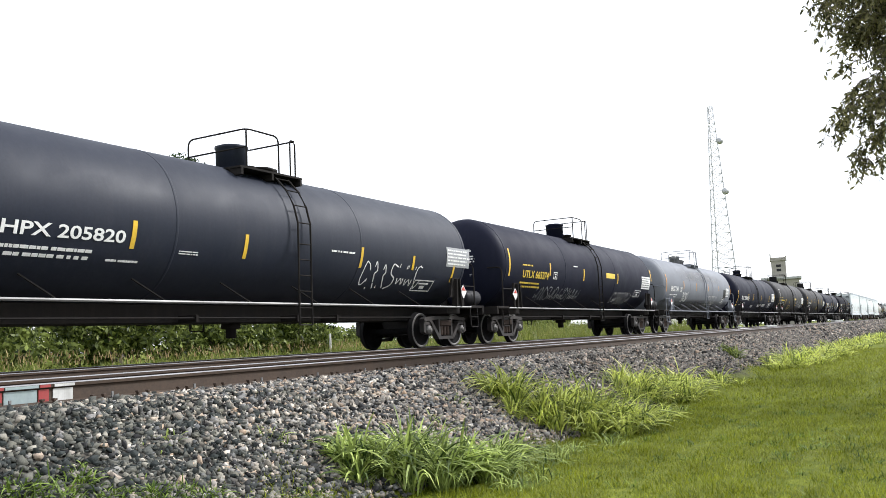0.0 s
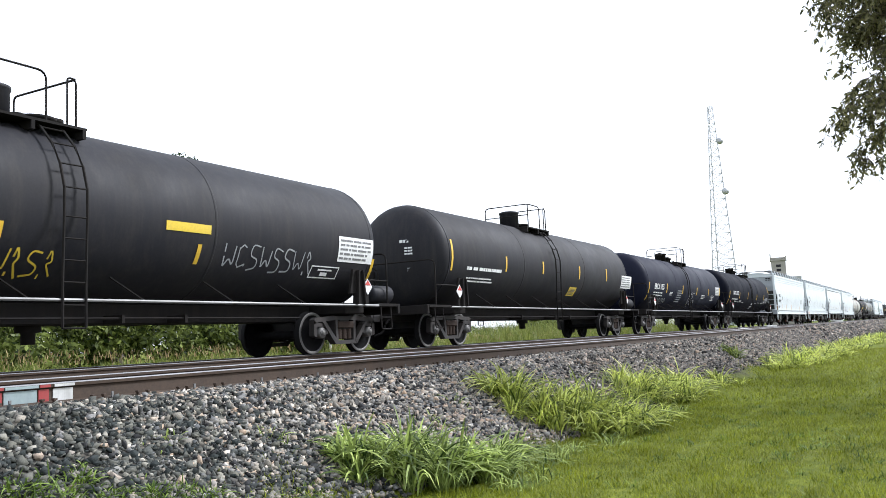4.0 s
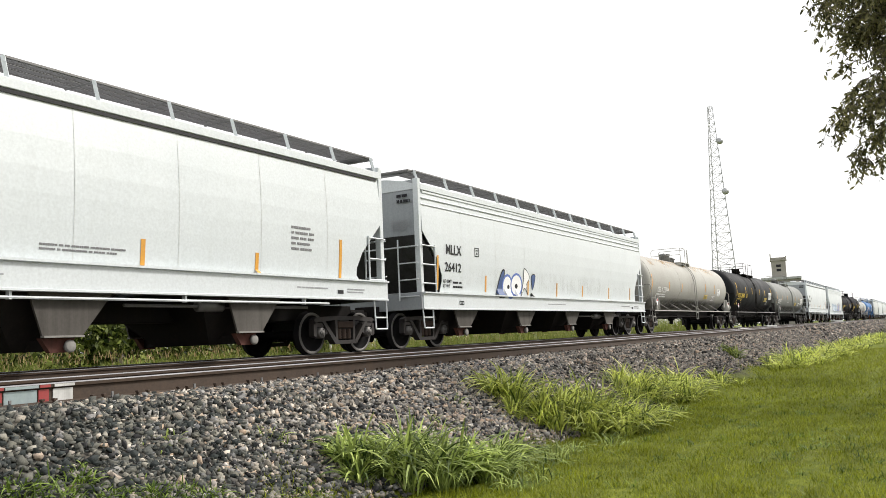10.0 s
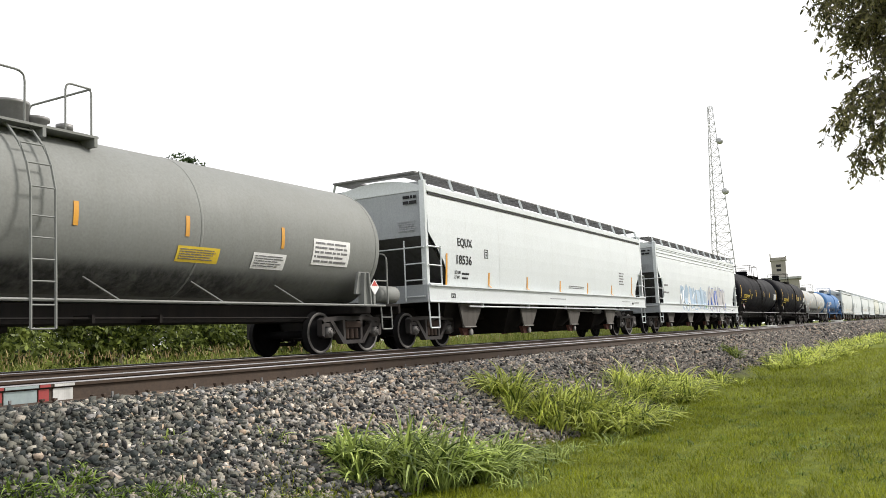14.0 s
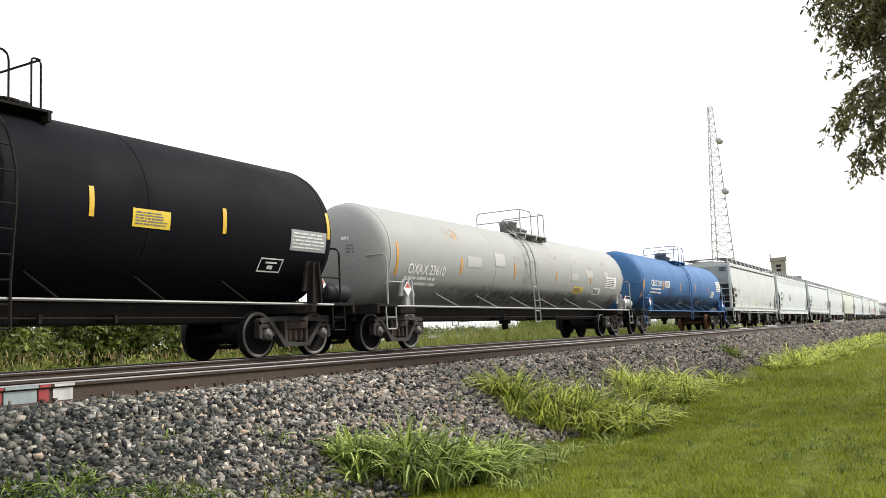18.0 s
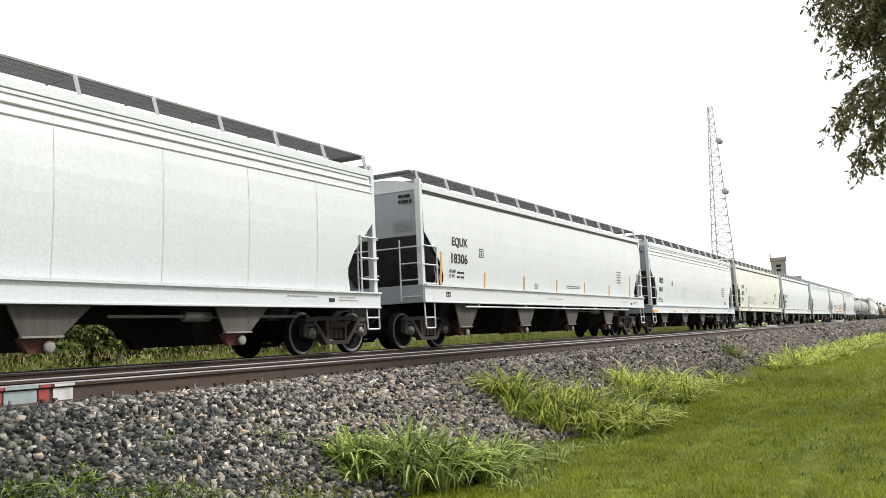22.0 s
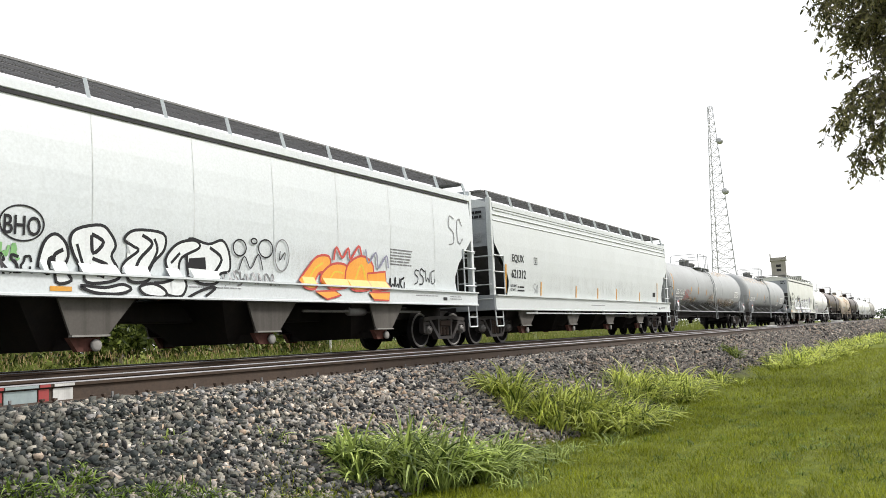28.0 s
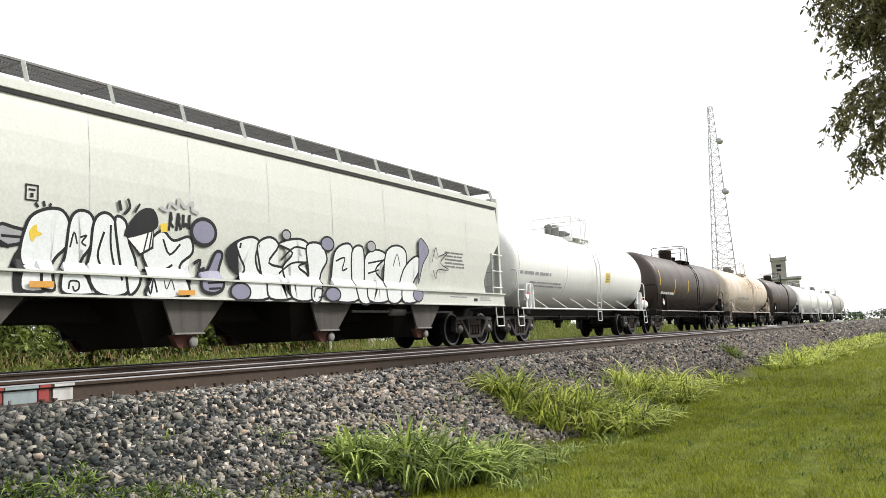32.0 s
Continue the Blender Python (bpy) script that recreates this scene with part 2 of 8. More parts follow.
mr2.inputs[1].default_value, mr2.inputs[2].default_value = 3.6, 4.2
nt.links.new(edge.outputs[0], mr2.inputs[0])
ground_col = mix(nt, mr2.outputs[0], mix(nt, mr.outputs[0], turf, grit), turf)
nt.links.new(ground_col, b.inputs["Base Color"])
b.inputs["Roughness"].default_value = 0.95
b.inputs["Specular IOR Level"].default_value = 0.1
bump(nt, b, n3, 0.6, 0.03)
M["earth"] = m


def leafy(name, dark, light, trans=0.25, patch=0.8):
    m, nt, b = nodes(name)
    g = nt.nodes.new("ShaderNodeNewGeometry")
    n1 = noise_tex(nt, coords(nt), patch, 4)
    c = ramp(nt, g.outputs["Random Per Island"], [(0.0, dark), (0.6, tuple((a + z) / 2 for a, z in zip(dark, light))), (1.0, light)])
    c = mix(nt, 0.6, c, ramp(nt, n1, [(0.3, (0.5,) * 3), (0.7, (1.25,) * 3)]), "MULTIPLY")
    nt.links.new(c, b.inputs["Base Color"])
    b.inputs["Roughness"].default_value = 0.5
    b.inputs["Specular IOR Level"].default_value = 0.22
    tr = nt.nodes.new("ShaderNodeBsdfTranslucent")
    nt.links.new(c, tr.inputs[0])
    ms = nt.nodes.new("ShaderNodeMixShader")
    ms.inputs[0].default_value = trans
    nt.links.new(b.outputs[0], ms.inputs[1])
    nt.links.new(tr.outputs[0], ms.inputs[2])
    nt.links.new(ms.outputs[0], nt.nodes["Material Output"].inputs[0])
    return m


M["lawn"] = leafy("lawn_blades", (0.095, 0.125, 0.006), (0.335, 0.365, 0.022), 0.35, 1.6)
M["low_weeds"] = leafy("low_dark_weeds", (0.03, 0.06, 0.008), (0.24, 0.33, 0.06), 0.3, 2.5)
M["tall"] = leafy("tall_grass_blades", (0.014, 0.042, 0.008), (0.55, 0.66, 0.18), 0.28, 1.5)
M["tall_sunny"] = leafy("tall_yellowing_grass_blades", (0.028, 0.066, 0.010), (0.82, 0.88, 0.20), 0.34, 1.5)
M["dry"] = leafy("dry_verge_blades", (0.10, 0.15, 0.022), (0.34, 0.35, 0.085), 0.3)
M["seed"] = leafy("grass_seed_heads", (0.30, 0.20, 0.10), (0.52, 0.40, 0.20), 0.3)
M["bush"] = leafy("vine_leaves", (0.016, 0.032, 0.006), (0.30, 0.36, 0.09), 0.3)
M["tree_far"] = leafy("far_leaves", (0.015, 0.032, 0.010), (0.05, 0.08, 0.022))
M["tree_near"] = leafy("near_leaves", (0.045, 0.052, 0.020), (0.30, 0.28, 0.12), 0.45)
M["bark"] = paint("bark", (0.10, 0.08, 0.065), (0.05, 0.04, 0.03), 0.8, 0.9)
M["tie"] = paint("tie_wood", (0.09, 0.07, 0.055), (0.04, 0.035, 0.03), 0.8, 0.9)
M["mast"] = paint("mast_steel", (0.40, 0.41, 0.43), (0.3, 0.3, 0.3), 0.4, 0.5, metal=0.4)
M["concrete"] = paint("elevator_concrete", (0.30, 0.285, 0.25), (0.17, 0.16, 0.15), 0.5, 0.85)


# ---- mesh helpers ----
def mesh_of(bm, mats, name="part"):
    me = bpy.data.meshes.new(name)
    bm.normal_update()
    bm.to_mesh(me)
    bm.free()
    for k in (mats if isinstance(mats, (list, tuple)) else [mats]):
        me.materials.append(M[k])
    return me


def put(name, me, parent=None, at=None, label=""):
    ob = new(name, me)
    if parent is not None:
        ob.parent = parent
    if at is not None:
        ob.matrix_basis = at
    if label:
        ob["label"] = label
    return ob


def part(name, bm, mat, parent, label="", at=None):
    return put(name, mesh_of(bm, mat, name), parent, at, label)


def box(bm, x0, x1, y0, y1, z0, z1, bev=0.0):
    vs = [bm.verts.new((x, y, z)) for x in (x0, x1) for y in (y0, y1) for z in (z0, z1)]
    fs = [(0, 1, 3, 2), (4, 6, 7, 5), (0, 4, 5, 1), (2, 3, 7, 6), (0, 2, 6, 4), (1, 5, 7, 3)]
    faces = [bm.faces.new([vs[i] for i in f]) for f in fs]
    if bev:
        es = list({e for f in faces for e in f.edges})
        bmesh.ops.bevel(bm, geom=es, offset=bev, segments=1, affect="EDGES")
    return bm


def prism(bm, pts, y0, y1, axis="y"):
    """A flat outline given in (x, z), thickened along y (or in (y, z), along x)."""
    def at(p, d):
        return (p[0], d, p[1]) if axis == "y" else (d, p[0], p[1])
    a = [bm.verts.new(at(p, y0)) for p in pts]
    c = [bm.verts.new(at(p, y1)) for p in pts]
    n = len(pts)
    bm.faces.new(a)
    bm.faces.new(c[::-1])
    for i in range(n):
        bm.faces.new((a[i], c[i], c[(i + 1) % n], a[(i + 1) % n]))
    return bm


def tube(bm, pts, r, sides=6, closed=False):
    """A pipe along a line of points."""
    pts = [Vector(p) for p in pts]
    rings = []
    n = len(pts)
    for i, p in enumerate(pts):
        if closed:
            d = pts[(i + 1) % n] - pts[i - 1]
        else:
            d = pts[min(i + 1, n - 1)] - pts[max(i - 1, 0)]
        d.normalize()
        ref = Vector((0, 0, 1)) if abs(d.z) < 0.9 else Vector((0, 1, 0))
        a = d.cross(ref).normalized()
        c = d.cross(a)
        rr = r[i] if isinstance(r, (list, tuple)) else r
        rings.append([bm.verts.new(p + rr * (math.cos(k * math.tau / sides) * a + math.sin(k * math.tau / sides) * c)) for k in range(sides)])
    for i in range(n if closed else n - 1):
        A, B = rings[i], rings[(i + 1) % n]
        for k in range(sides):
            bm.faces.new((A[k], A[(k + 1) % sides], B[(k + 1) % sides], B[k]))
    if not closed:
        bm.faces.new(rings[0][::-1])
        bm.faces.new(rings[-1])
    return bm


def lathe(bm, prof, axis="y", sides=24, at=(0, 0, 0), smooth=True):
    """Turn a profile of (along, radius) about an axis."""
    rings = []
    for s, r in prof:
        ring = []
        for k in range(sides):
            a = k * math.tau / sides
            c, d = r * math.cos(a), r * math.sin(a)
            p = {"x": (s, c, d), "y": (c, s, d), "z": (c, d, s)}[axis]
            ring.append(bm.verts.new(Vector(p) + Vector(at)))
        rings.append(ring)
    for A, B in zip(rings, rings[1:]):
        for k in range(sides):
            f = bm.faces.new((A[k], A[(k + 1) % sides], B[(k + 1) % sides], B[k]))
            f.smooth = smooth
    for ring, rev in ((rings[0], True), (rings[-1], False)):
        if prof[0 if rev else -1][1] > 1e-4:
            bm.faces.new(ring[::-1] if rev else ring)
    bmesh.ops.recalc_face_normals(bm, faces=bm.faces)
    return bm


def bent(pts, r=0.12, n=4):
    """Round the corners of a line of points."""
    pts = [Vector(p) for p in pts]
    out = [pts[0]]
    for a, b, c in zip(pts, pts[1:], pts[2:]):
        d1, d2 = (a - b), (c - b)
        q = min(r, d1.length * 0.45, d2.length * 0.45)
        p1, p2 = b + d1.normalized() * q, b + d2.normalized() * q
        for k in range(n + 1):
            s = k / n
            out.append(p1.lerp(b, s).lerp(b.lerp(p2, s), s))
    out.append(pts[-1])
    return out


CACHE = {}


def cached(key, make, mat):
    """One mesh for all alike parts."""
    k = (key, mat if isinstance(mat, str) else tuple(mat))
    if k not in CACHE:
        CACHE[k] = mesh_of(make(), mat, key)
    return CACHE[k]


def cloud(name, verts, faces, mat):
    me = bpy.data.meshes.new(name)
    verts = np.asarray(verts, dtype=np.float32)
    faces = np.asarray(faces, dtype=np.int32)
    k = faces.shape[1]
    me.vertices.add(len(verts))
    me.vertices.foreach_set("co", verts.ravel())
    me.loops.add(faces.size)
    me.loops.foreach_set("vertex_index", faces.ravel())
    me.polygons.add(len(faces))
    me.polygons.foreach_set("loop_start", np.arange(0, faces.size, k, dtype=np.int32))
    me.update(calc_edges=True)
    me.validate()
    me.materials.append(M[mat])
    return me


# ---- ground and tracks ----
SIDING = -5.05
LAWN = -1.15


def ground_z(y):
    knots = [(-1e4, LAWN), (-8.35, LAWN), (-7.9, -0.98), (-6.6, -0.24), (-6.3, -0.20), (2.4, -0.20), (3.6, -0.60), (1e4, -0.60)]
    for (a, za), (c, zc) in zip(knots, knots[1:]):
        if y <= c:
            return za + (zc - za) * (y - a) / (c - a)
    return -0.6


def build_ground():
    xs = [-900, -300, -120, -60, -30, -15] + [i * 1.0 for i in range(-8, 60)] + [60, 75, 95, 120, 160, 220, 320, 480, 800, 1600, 3500]
    ys = [-2500, -900, -300, -120, -60, -35, -24, -18, -15] + [-14 + 0.5 * i for i in range(11)] + [-8.35, -8.1, -7.9, -7.5, -7.0, -6.6, -6.3, -5.8, -4, -2, 0, 1.5, 2.4, 3.0, 3.6,
                                                                                          5, 7, 10, 15, 25, 45, 90, 200, 500, 1200, 3000]
    verts, faces = [], []
    for x in xs:
        for y in ys:
            z = ground_z(y)
            if -30 < x < 90 and -40 < y < 40:
                amp = 0.06 if y < -8 or y > 4 else 0.02
                z += amp * noise.noise((x * 0.35, y * 0.35, 0.3))
            verts.append((x, y, z))
    n = len(ys)
    for i in range(len(xs) - 1):
        for j in range(n - 1):
            faces.append((i * n + j, (i + 1) * n + j, (i + 1) * n + j + 1, i * n + j + 1))
    ob = new("ground", cloud("ground", verts, faces, "earth"))
    tagged(ob, "mown green lawn and grey ballast bank reaching the horizon", "ground", kind="structure")


build_ground()


def rail_mesh(x0, x1):
    prof = [(-0.075, -0.185), (0.075, -0.185), (0.075, -0.172), (0.012, -0.155), (0.009, -0.05), (0.034, -0.038), (0.037, -0.010),
            (0.028, 0.0), (-0.028, 0.0), (-0.037, -0.010), (-0.034, -0.038), (-0.009, -0.05), (-0.012, -0.155), (-0.075, -0.172)]
    bm = bmesh.new()
    A = [bm.verts.new((x0, *p)) for p in prof]
    B = [bm.verts.new((x1, *p)) for p in prof]
    n = len(prof)
    for i in range(n):
        f = bm.faces.new((A[i], A[(i + 1) % n], B[(i + 1) % n], B[i]))
        f.material_index = 1 if i in (6, 7, 8) else 0
    bm.faces.new(A[::-1])
    bm.faces.new(B)
    bmesh.ops.recalc_face_normals(bm, faces=bm.faces)
    return mesh_of(bm, ["rail_rust", "rail_top"], "rail")


def build_track(y, name, label):
    track = new(name)
    track.location = (0, y, 0)
    tagged(track, label, "railway track", kind="structure")
    me = rail_mesh(-60, 620)
    for s in (-0.755, 0.755):
        put("rail", me, track, pose(0, s, 0))
    bm = box(bmesh.new(), -0.115, 0.115, -1.3, 1.3, -0.37, -0.19, 0.012)
    tie = mesh_of(bm, "tie", "tie")
    for i in range(150):
        put("tie", tie, track, pose(1.2 + 0.51 * i + random.uniform(-0.03, 0.03), random.uniform(-0.05, 0.05), 0, 0, 0, random.uniform(-1, 1)))
    bm = bmesh.new()
    for k in range(150, 700):
        x = -30 + 0.51 * (k - 150) if k < 210 else 77 + 0.9 * (k - 210)
        box(bm, x - 0.11, x + 0.11, -1.3, 1.3, -0.37, -0.19)
    tagged(part("far_ties", bm, "tie", track), kind="stuff")
    bm = box(bmesh.new(), -0.09, 0.09, -0.17, 0.17, -0.192, -0.176, 0.004)
    for sx, sy in ((-0.06, -0.09), (0.06, 0.09), (0.06, -0.09)):
        box(bm, sx - 0.009, sx + 0.009, sy - 0.012, sy + 0.012, -0.18, -0.135)
        box(bm, sx - 0.016, sx + 0.016, sy - 0.024, sy + 0.016, -0.150, -0.132)
    plate = mesh_of(bm, "rail_rust", "tie_plate")
    for i in range(70):
        put("tie_plate", plate, track, pose(1.2 + 0.51 * i, -0.755, 0))
    bm = box(bmesh.new(), -0.010, 0.010, -0.085, -0.012, -0.19, -0.165)
    box(bm, -0.010, 0.010, -0.095, -0.080, -0.19, -0.118)
    anchor = mesh_of(bm, "galv", "rail_anchor")
    for i in range(40):
        if i % 2 == 0:
            put("rail_anchor", anchor, track, pose(1.36 + 0.51 * i, -0.755, 0))
    return track


build_track(0.0, "track_main", "main railway track with worn steel rails on wooden ties")
side_track = build_track(SIDING, "track_siding", "rusty brown siding rails on ballast with polished tops")



def rail_marker():
    """Red and white reflective tape on the side of the near siding rail."""
    for x0, x1, mat in ((3.2, 4.395, "tape_red"), (4.41, 4.715, "tape_white"), (4.73, 4.83, "tape_red"), (4.87, 5.07, "tape_silver")):
        for z0, z1, y in ((-0.168, -0.052, -0.016), (-0.036, -0.012, -0.040)):
            bm = box(bmesh.new(), x0, x1, y - 0.004, y + 0.003, z0, z1)
            part("reflective_tape", bm, mat, side_track, "", pose(0, -0.755, 0))


rail_marker()


def stone_field(name, n, xr, yr, size, mat, seed, keep=None, lift=0.0):
    rng = np.random.default_rng(seed)
    bv = np.array([(x, y, z) for x in (-0.8, 0.8) for y in (-0.8, 0.8) for z in (-0.8, 0.8)])
    bf = np.array([(0, 1, 3), (0, 3, 2), (4, 6, 7), (4, 7, 5), (0, 4, 5), (0, 5, 1), (2, 3, 7), (2, 7, 6), (0, 2, 6), (0, 6, 4), (1, 5, 7), (1, 7, 3)])
    x = rng.uniform(*xr, n)
    y = rng.uniform(*yr, n)
    if keep is not None:
        ok = keep(x, y, rng)
        x, y = x[ok], y[ok]
        n = len(x)
    z = np.array([ground_z(v) for v in y]) + rng.uniform(-0.9, 1.35, n) * size[0] + lift
    s = rng.uniform(size[0], size[1], n)[:, None] * rng.uniform(0.34, 1.38, (n, 3))
    v = bv[None] + rng.uniform(-0.58, 0.58, (n, len(bv), 3))
    v = v * s[:, None, :] * np.array([1, 1, 0.75])
    a, c = rng.uniform(0, 6.283, n), rng.uniform(-1.2, 1.2, n)
    ca, sa, cc, sc = np.cos(a)[:, None], np.sin(a)[:, None], np.cos(c)[:, None], np.sin(c)[:, None]
    X, Y, Z = v[..., 0], v[..., 1] * cc - v[..., 2] * sc, v[..., 1] * sc + v[..., 2] * cc
    v = np.stack([X * ca - Y * sa + x[:, None], X * sa + Y * ca + y[:, None], Z + z[:, None]], -1)
    f = bf[None] + (np.arange(n) * len(bv))[:, None, None]
    return new(name, cloud(name, v.reshape(-1, 3), f.reshape(-1, 3), mat))


tagged(stone_field("ballast", 24000, (1.5, 9.5), (-8.35, -5.98), (0.015, 0.033), "stone_dark", 5, lambda x, y, r: (r.uniform(size=len(x)) > (-7.85 - y) * 1.6) & (r.uniform(size=len(x)) * 4 > x - 4.2)),
       "dark greenish-grey crushed-stone ballast beside the siding", "ballast", kind="stuff")
tagged(stone_field("ballast", 46000, (1.5, 15), (-8.35, -5.98), (0.015, 0.034), "stone", 1, lambda x, y, r: (r.uniform(size=len(x)) > (-7.85 - y) * 1.6) & (r.uniform(size=len(x)) * 4 < x - 3.6)),
       "loose grey and tan crushed-stone ballast beside the rails", "ballast", kind="stuff")
tagged(stone_field("ballast", 15000, (13.5, 22), (-8.2, -5.98), (0.018, 0.040), "stone_far", 7, lambda x, y, r: r.uniform(size=len(x)) > (-7.6 - y) * 1.3),
       "weathered grey-brown crushed-stone ballast beside the siding", "ballast", kind="stuff")
tagged(stone_field("ballast", 34000, (20, 50), (-8.0, -5.98), (0.024, 0.050), "stone_far", 2, lambda x, y, r: r.uniform(size=len(x)) > (-7.5 - y) * 1.3),
       "loose grey crushed-stone ballast along the siding", "ballast", kind="stuff")
tagged(stone_field("ballast", 12000, (50, 130), (-7.9, -5.98), (0.05, 0.10), "stone_far", 4, lambda x, y, r: r.uniform(size=len(x)) > (-7.5 - y) * 1.3),
       "distant grey crushed-stone ballast along the siding", "ballast", kind="stuff")
tagged(stone_field("gravel", 7000, (88, 230), (-17, -6.6), (0.06, 0.12), "stone_far", 6), "tan gravel of a service road crossing the far lawn", "gravel", kind="stuff")
tagged(stone_field("ballast", 9000, (2, 40), (-4.1, -1.1), (0.035, 0.06), "stone", 3), "grey crushed-stone ballast between the two tracks", "ballast", kind="stuff")


# ---- grass ----
def blades(name, x, y, z, h, width, lean, mat, seed, seg=3):
    rng = np.random.default_rng(seed)
    n = len(x)
    a = rng.uniform(0, 6.283, n)
    d = np.stack([np.cos(a), np.sin(a)], -1)
    w = np.stack([-d[:, 1], d[:, 0]], -1)
    lean = lean * rng.uniform(0.3, 1.5, n)
    rows = []
    for k in range(seg + 1):
        s = k / seg
        cx = x + d[:, 0] * lean * h * s * s
        cy = y + d[:, 1] * lean * h * s * s
        cz = z + h * (s - 0.38 * np.minimum(lean, 1.3) * s * s)
        ww = width * (1 - s) ** 0.7 * (1.0 if k else 0.7) + 0.0008
        rows.append(np.stack([cx + w[:, 0] * ww, cy + w[:, 1] * ww, cz], -1))
        rows.append(np.stack([cx - w[:, 0] * ww, cy - w[:, 1] * ww, cz], -1))
    v = np.stack(rows, 1)
    m = 2 * (seg + 1)
    f = np.array([[2 * k, 2 * k + 1, 2 * k + 3, 2 * k + 2] for k in range(seg)])
    f = f[None] + (np.arange(n) * m)[:, None, None]
    return new(name, cloud(name, v.reshape(-1, 3), f.reshape(-1, 4), mat))


def lawn_patch(n, xr, yr, hr, width, seed):
    rng = np.random.default_rng(seed)
    x, y = rng.uniform(*xr, n), rng.uniform(*yr, n)
    z = np.array([ground_z(v) + 0.06 * noise.noise((u * 0.35, v * 0.35, 0.3)) for u, v in zip(x, y)])
    edge = -8.25 + 0.5 * np.sin(x * 1.3) + rng.normal(0, 0.22, n)
    ok = y < edge
    x, y, z = x[ok], y[ok], z[ok]
    n = len(x)
    tall = np.array([0.55 + 0.9 * max(0, 0.45 + noise.noise((u * 1.7, v * 1.7, 5.0)) + 0.6 * noise.noise((u * 5.1, v * 5.1, 2.0))) for u, v in zip(x, y)])
    for rut in (-10.05, -11.3):
        tall = tall * (1 - 0.55 * np.exp(-((y - rut - 0.12 * np.sin(x * 0.6)) / 0.11) ** 2))
    ob = blades("lawn_grass", x, y, z - 0.005, rng.uniform(*hr, n) * tall, width, 0.9, "lawn", seed, 1)
    return tagged(ob, "short mown yellow-green lawn grass", "grass", kind="stuff")


lawn_patch(130000, (5, 16), (-13, -7.4), (0.030, 0.085), 0.0045, 11)
lawn_patch(80000, (16, 45), (-13, -6.6), (0.05, 0.12), 0.010, 12)


def arching(name, x, y, z, h, width, mat, seed, stools, seg=5):
    """Long soft grass leaves that rise from a stool, bend over and hang at the tip."""
    rng = np.random.default_rng(seed)
    n = len(x)
    a = np.arctan2(y - stools[:, 1], x - stools[:, 0]) + rng.normal(0, 0.9, n)
    d = np.stack([np.cos(a), np.sin(a)], -1)
    side = np.stack([-d[:, 1], d[:, 0]], -1)
    droop = rng.uniform(0.45, 1.5, n)
    twist = rng.uniform(-0.6, 0.6, n)
    rows = []
    for k in range(seg + 1):
        q = k / seg
        out = h * droop * 0.78 * q ** 1.35
        cz = z + h * (q - 0.56 * droop * q ** 2.3)
        cx, cy = x + d[:, 0] * out, y + d[:, 1] * out
        w = width * (0.55 + 1.6 * q) * (1 - q) ** 0.8 + 0.0006
        lift = w * twist
        rows.append(np.stack([cx + side[:, 0] * w, cy + side[:, 1] * w, cz + lift], -1))
        rows.append(np.stack([cx - side[:, 0] * w, cy - side[:, 1] * w, cz - lift], -1))
    v = np.stack(rows, 1)
    m = 2 * (seg + 1)
    f = np.array([[2 * k, 2 * k + 1, 2 * k + 3, 2 * k + 2] for k in range(seg)])
    f = f[None] + (np.arange(n) * m)[:, None, None]
    return new(name, cloud(name, v.reshape(-1, 3), f.reshape(-1, 4), mat))


def clump(cx, cy, rx, ry, n, h, seed, mat="tall", label="lush tuft of tall bright green grass at the ballast edge", width=0.0085, stools=0):
    rng = np.random.default_rng(seed)
    m = stools or max(3, n // 26)
    r, a = np.sqrt(rng.uniform(0, 1, m)), rng.uniform(0, 6.283, m)
    sx, sy = cx + rx * r * np.cos(a), cy + ry * r * np.sin(a)
    tall = (1.12 - 0.45 * r ** 2) * rng.uniform(0.65, 1.12, m)
    pick = rng.integers(0, m, n)
    x, y = sx[pick] + rng.normal(0, 0.05, n), sy[pick] + rng.normal(0, 0.05, n)
    z = np.array([ground_z(v) for v in y]) - 0.01
    ob = arching("grass_tuft", x, y, z, h * tall[pick] * rng.uniform(0.45, 1.1, n), width, mat, seed, np.stack([sx[pick], sy[pick]], -1))
    return tagged(ob, label, "grass tuft", "grass tufts along the ballast", kind="stuff")


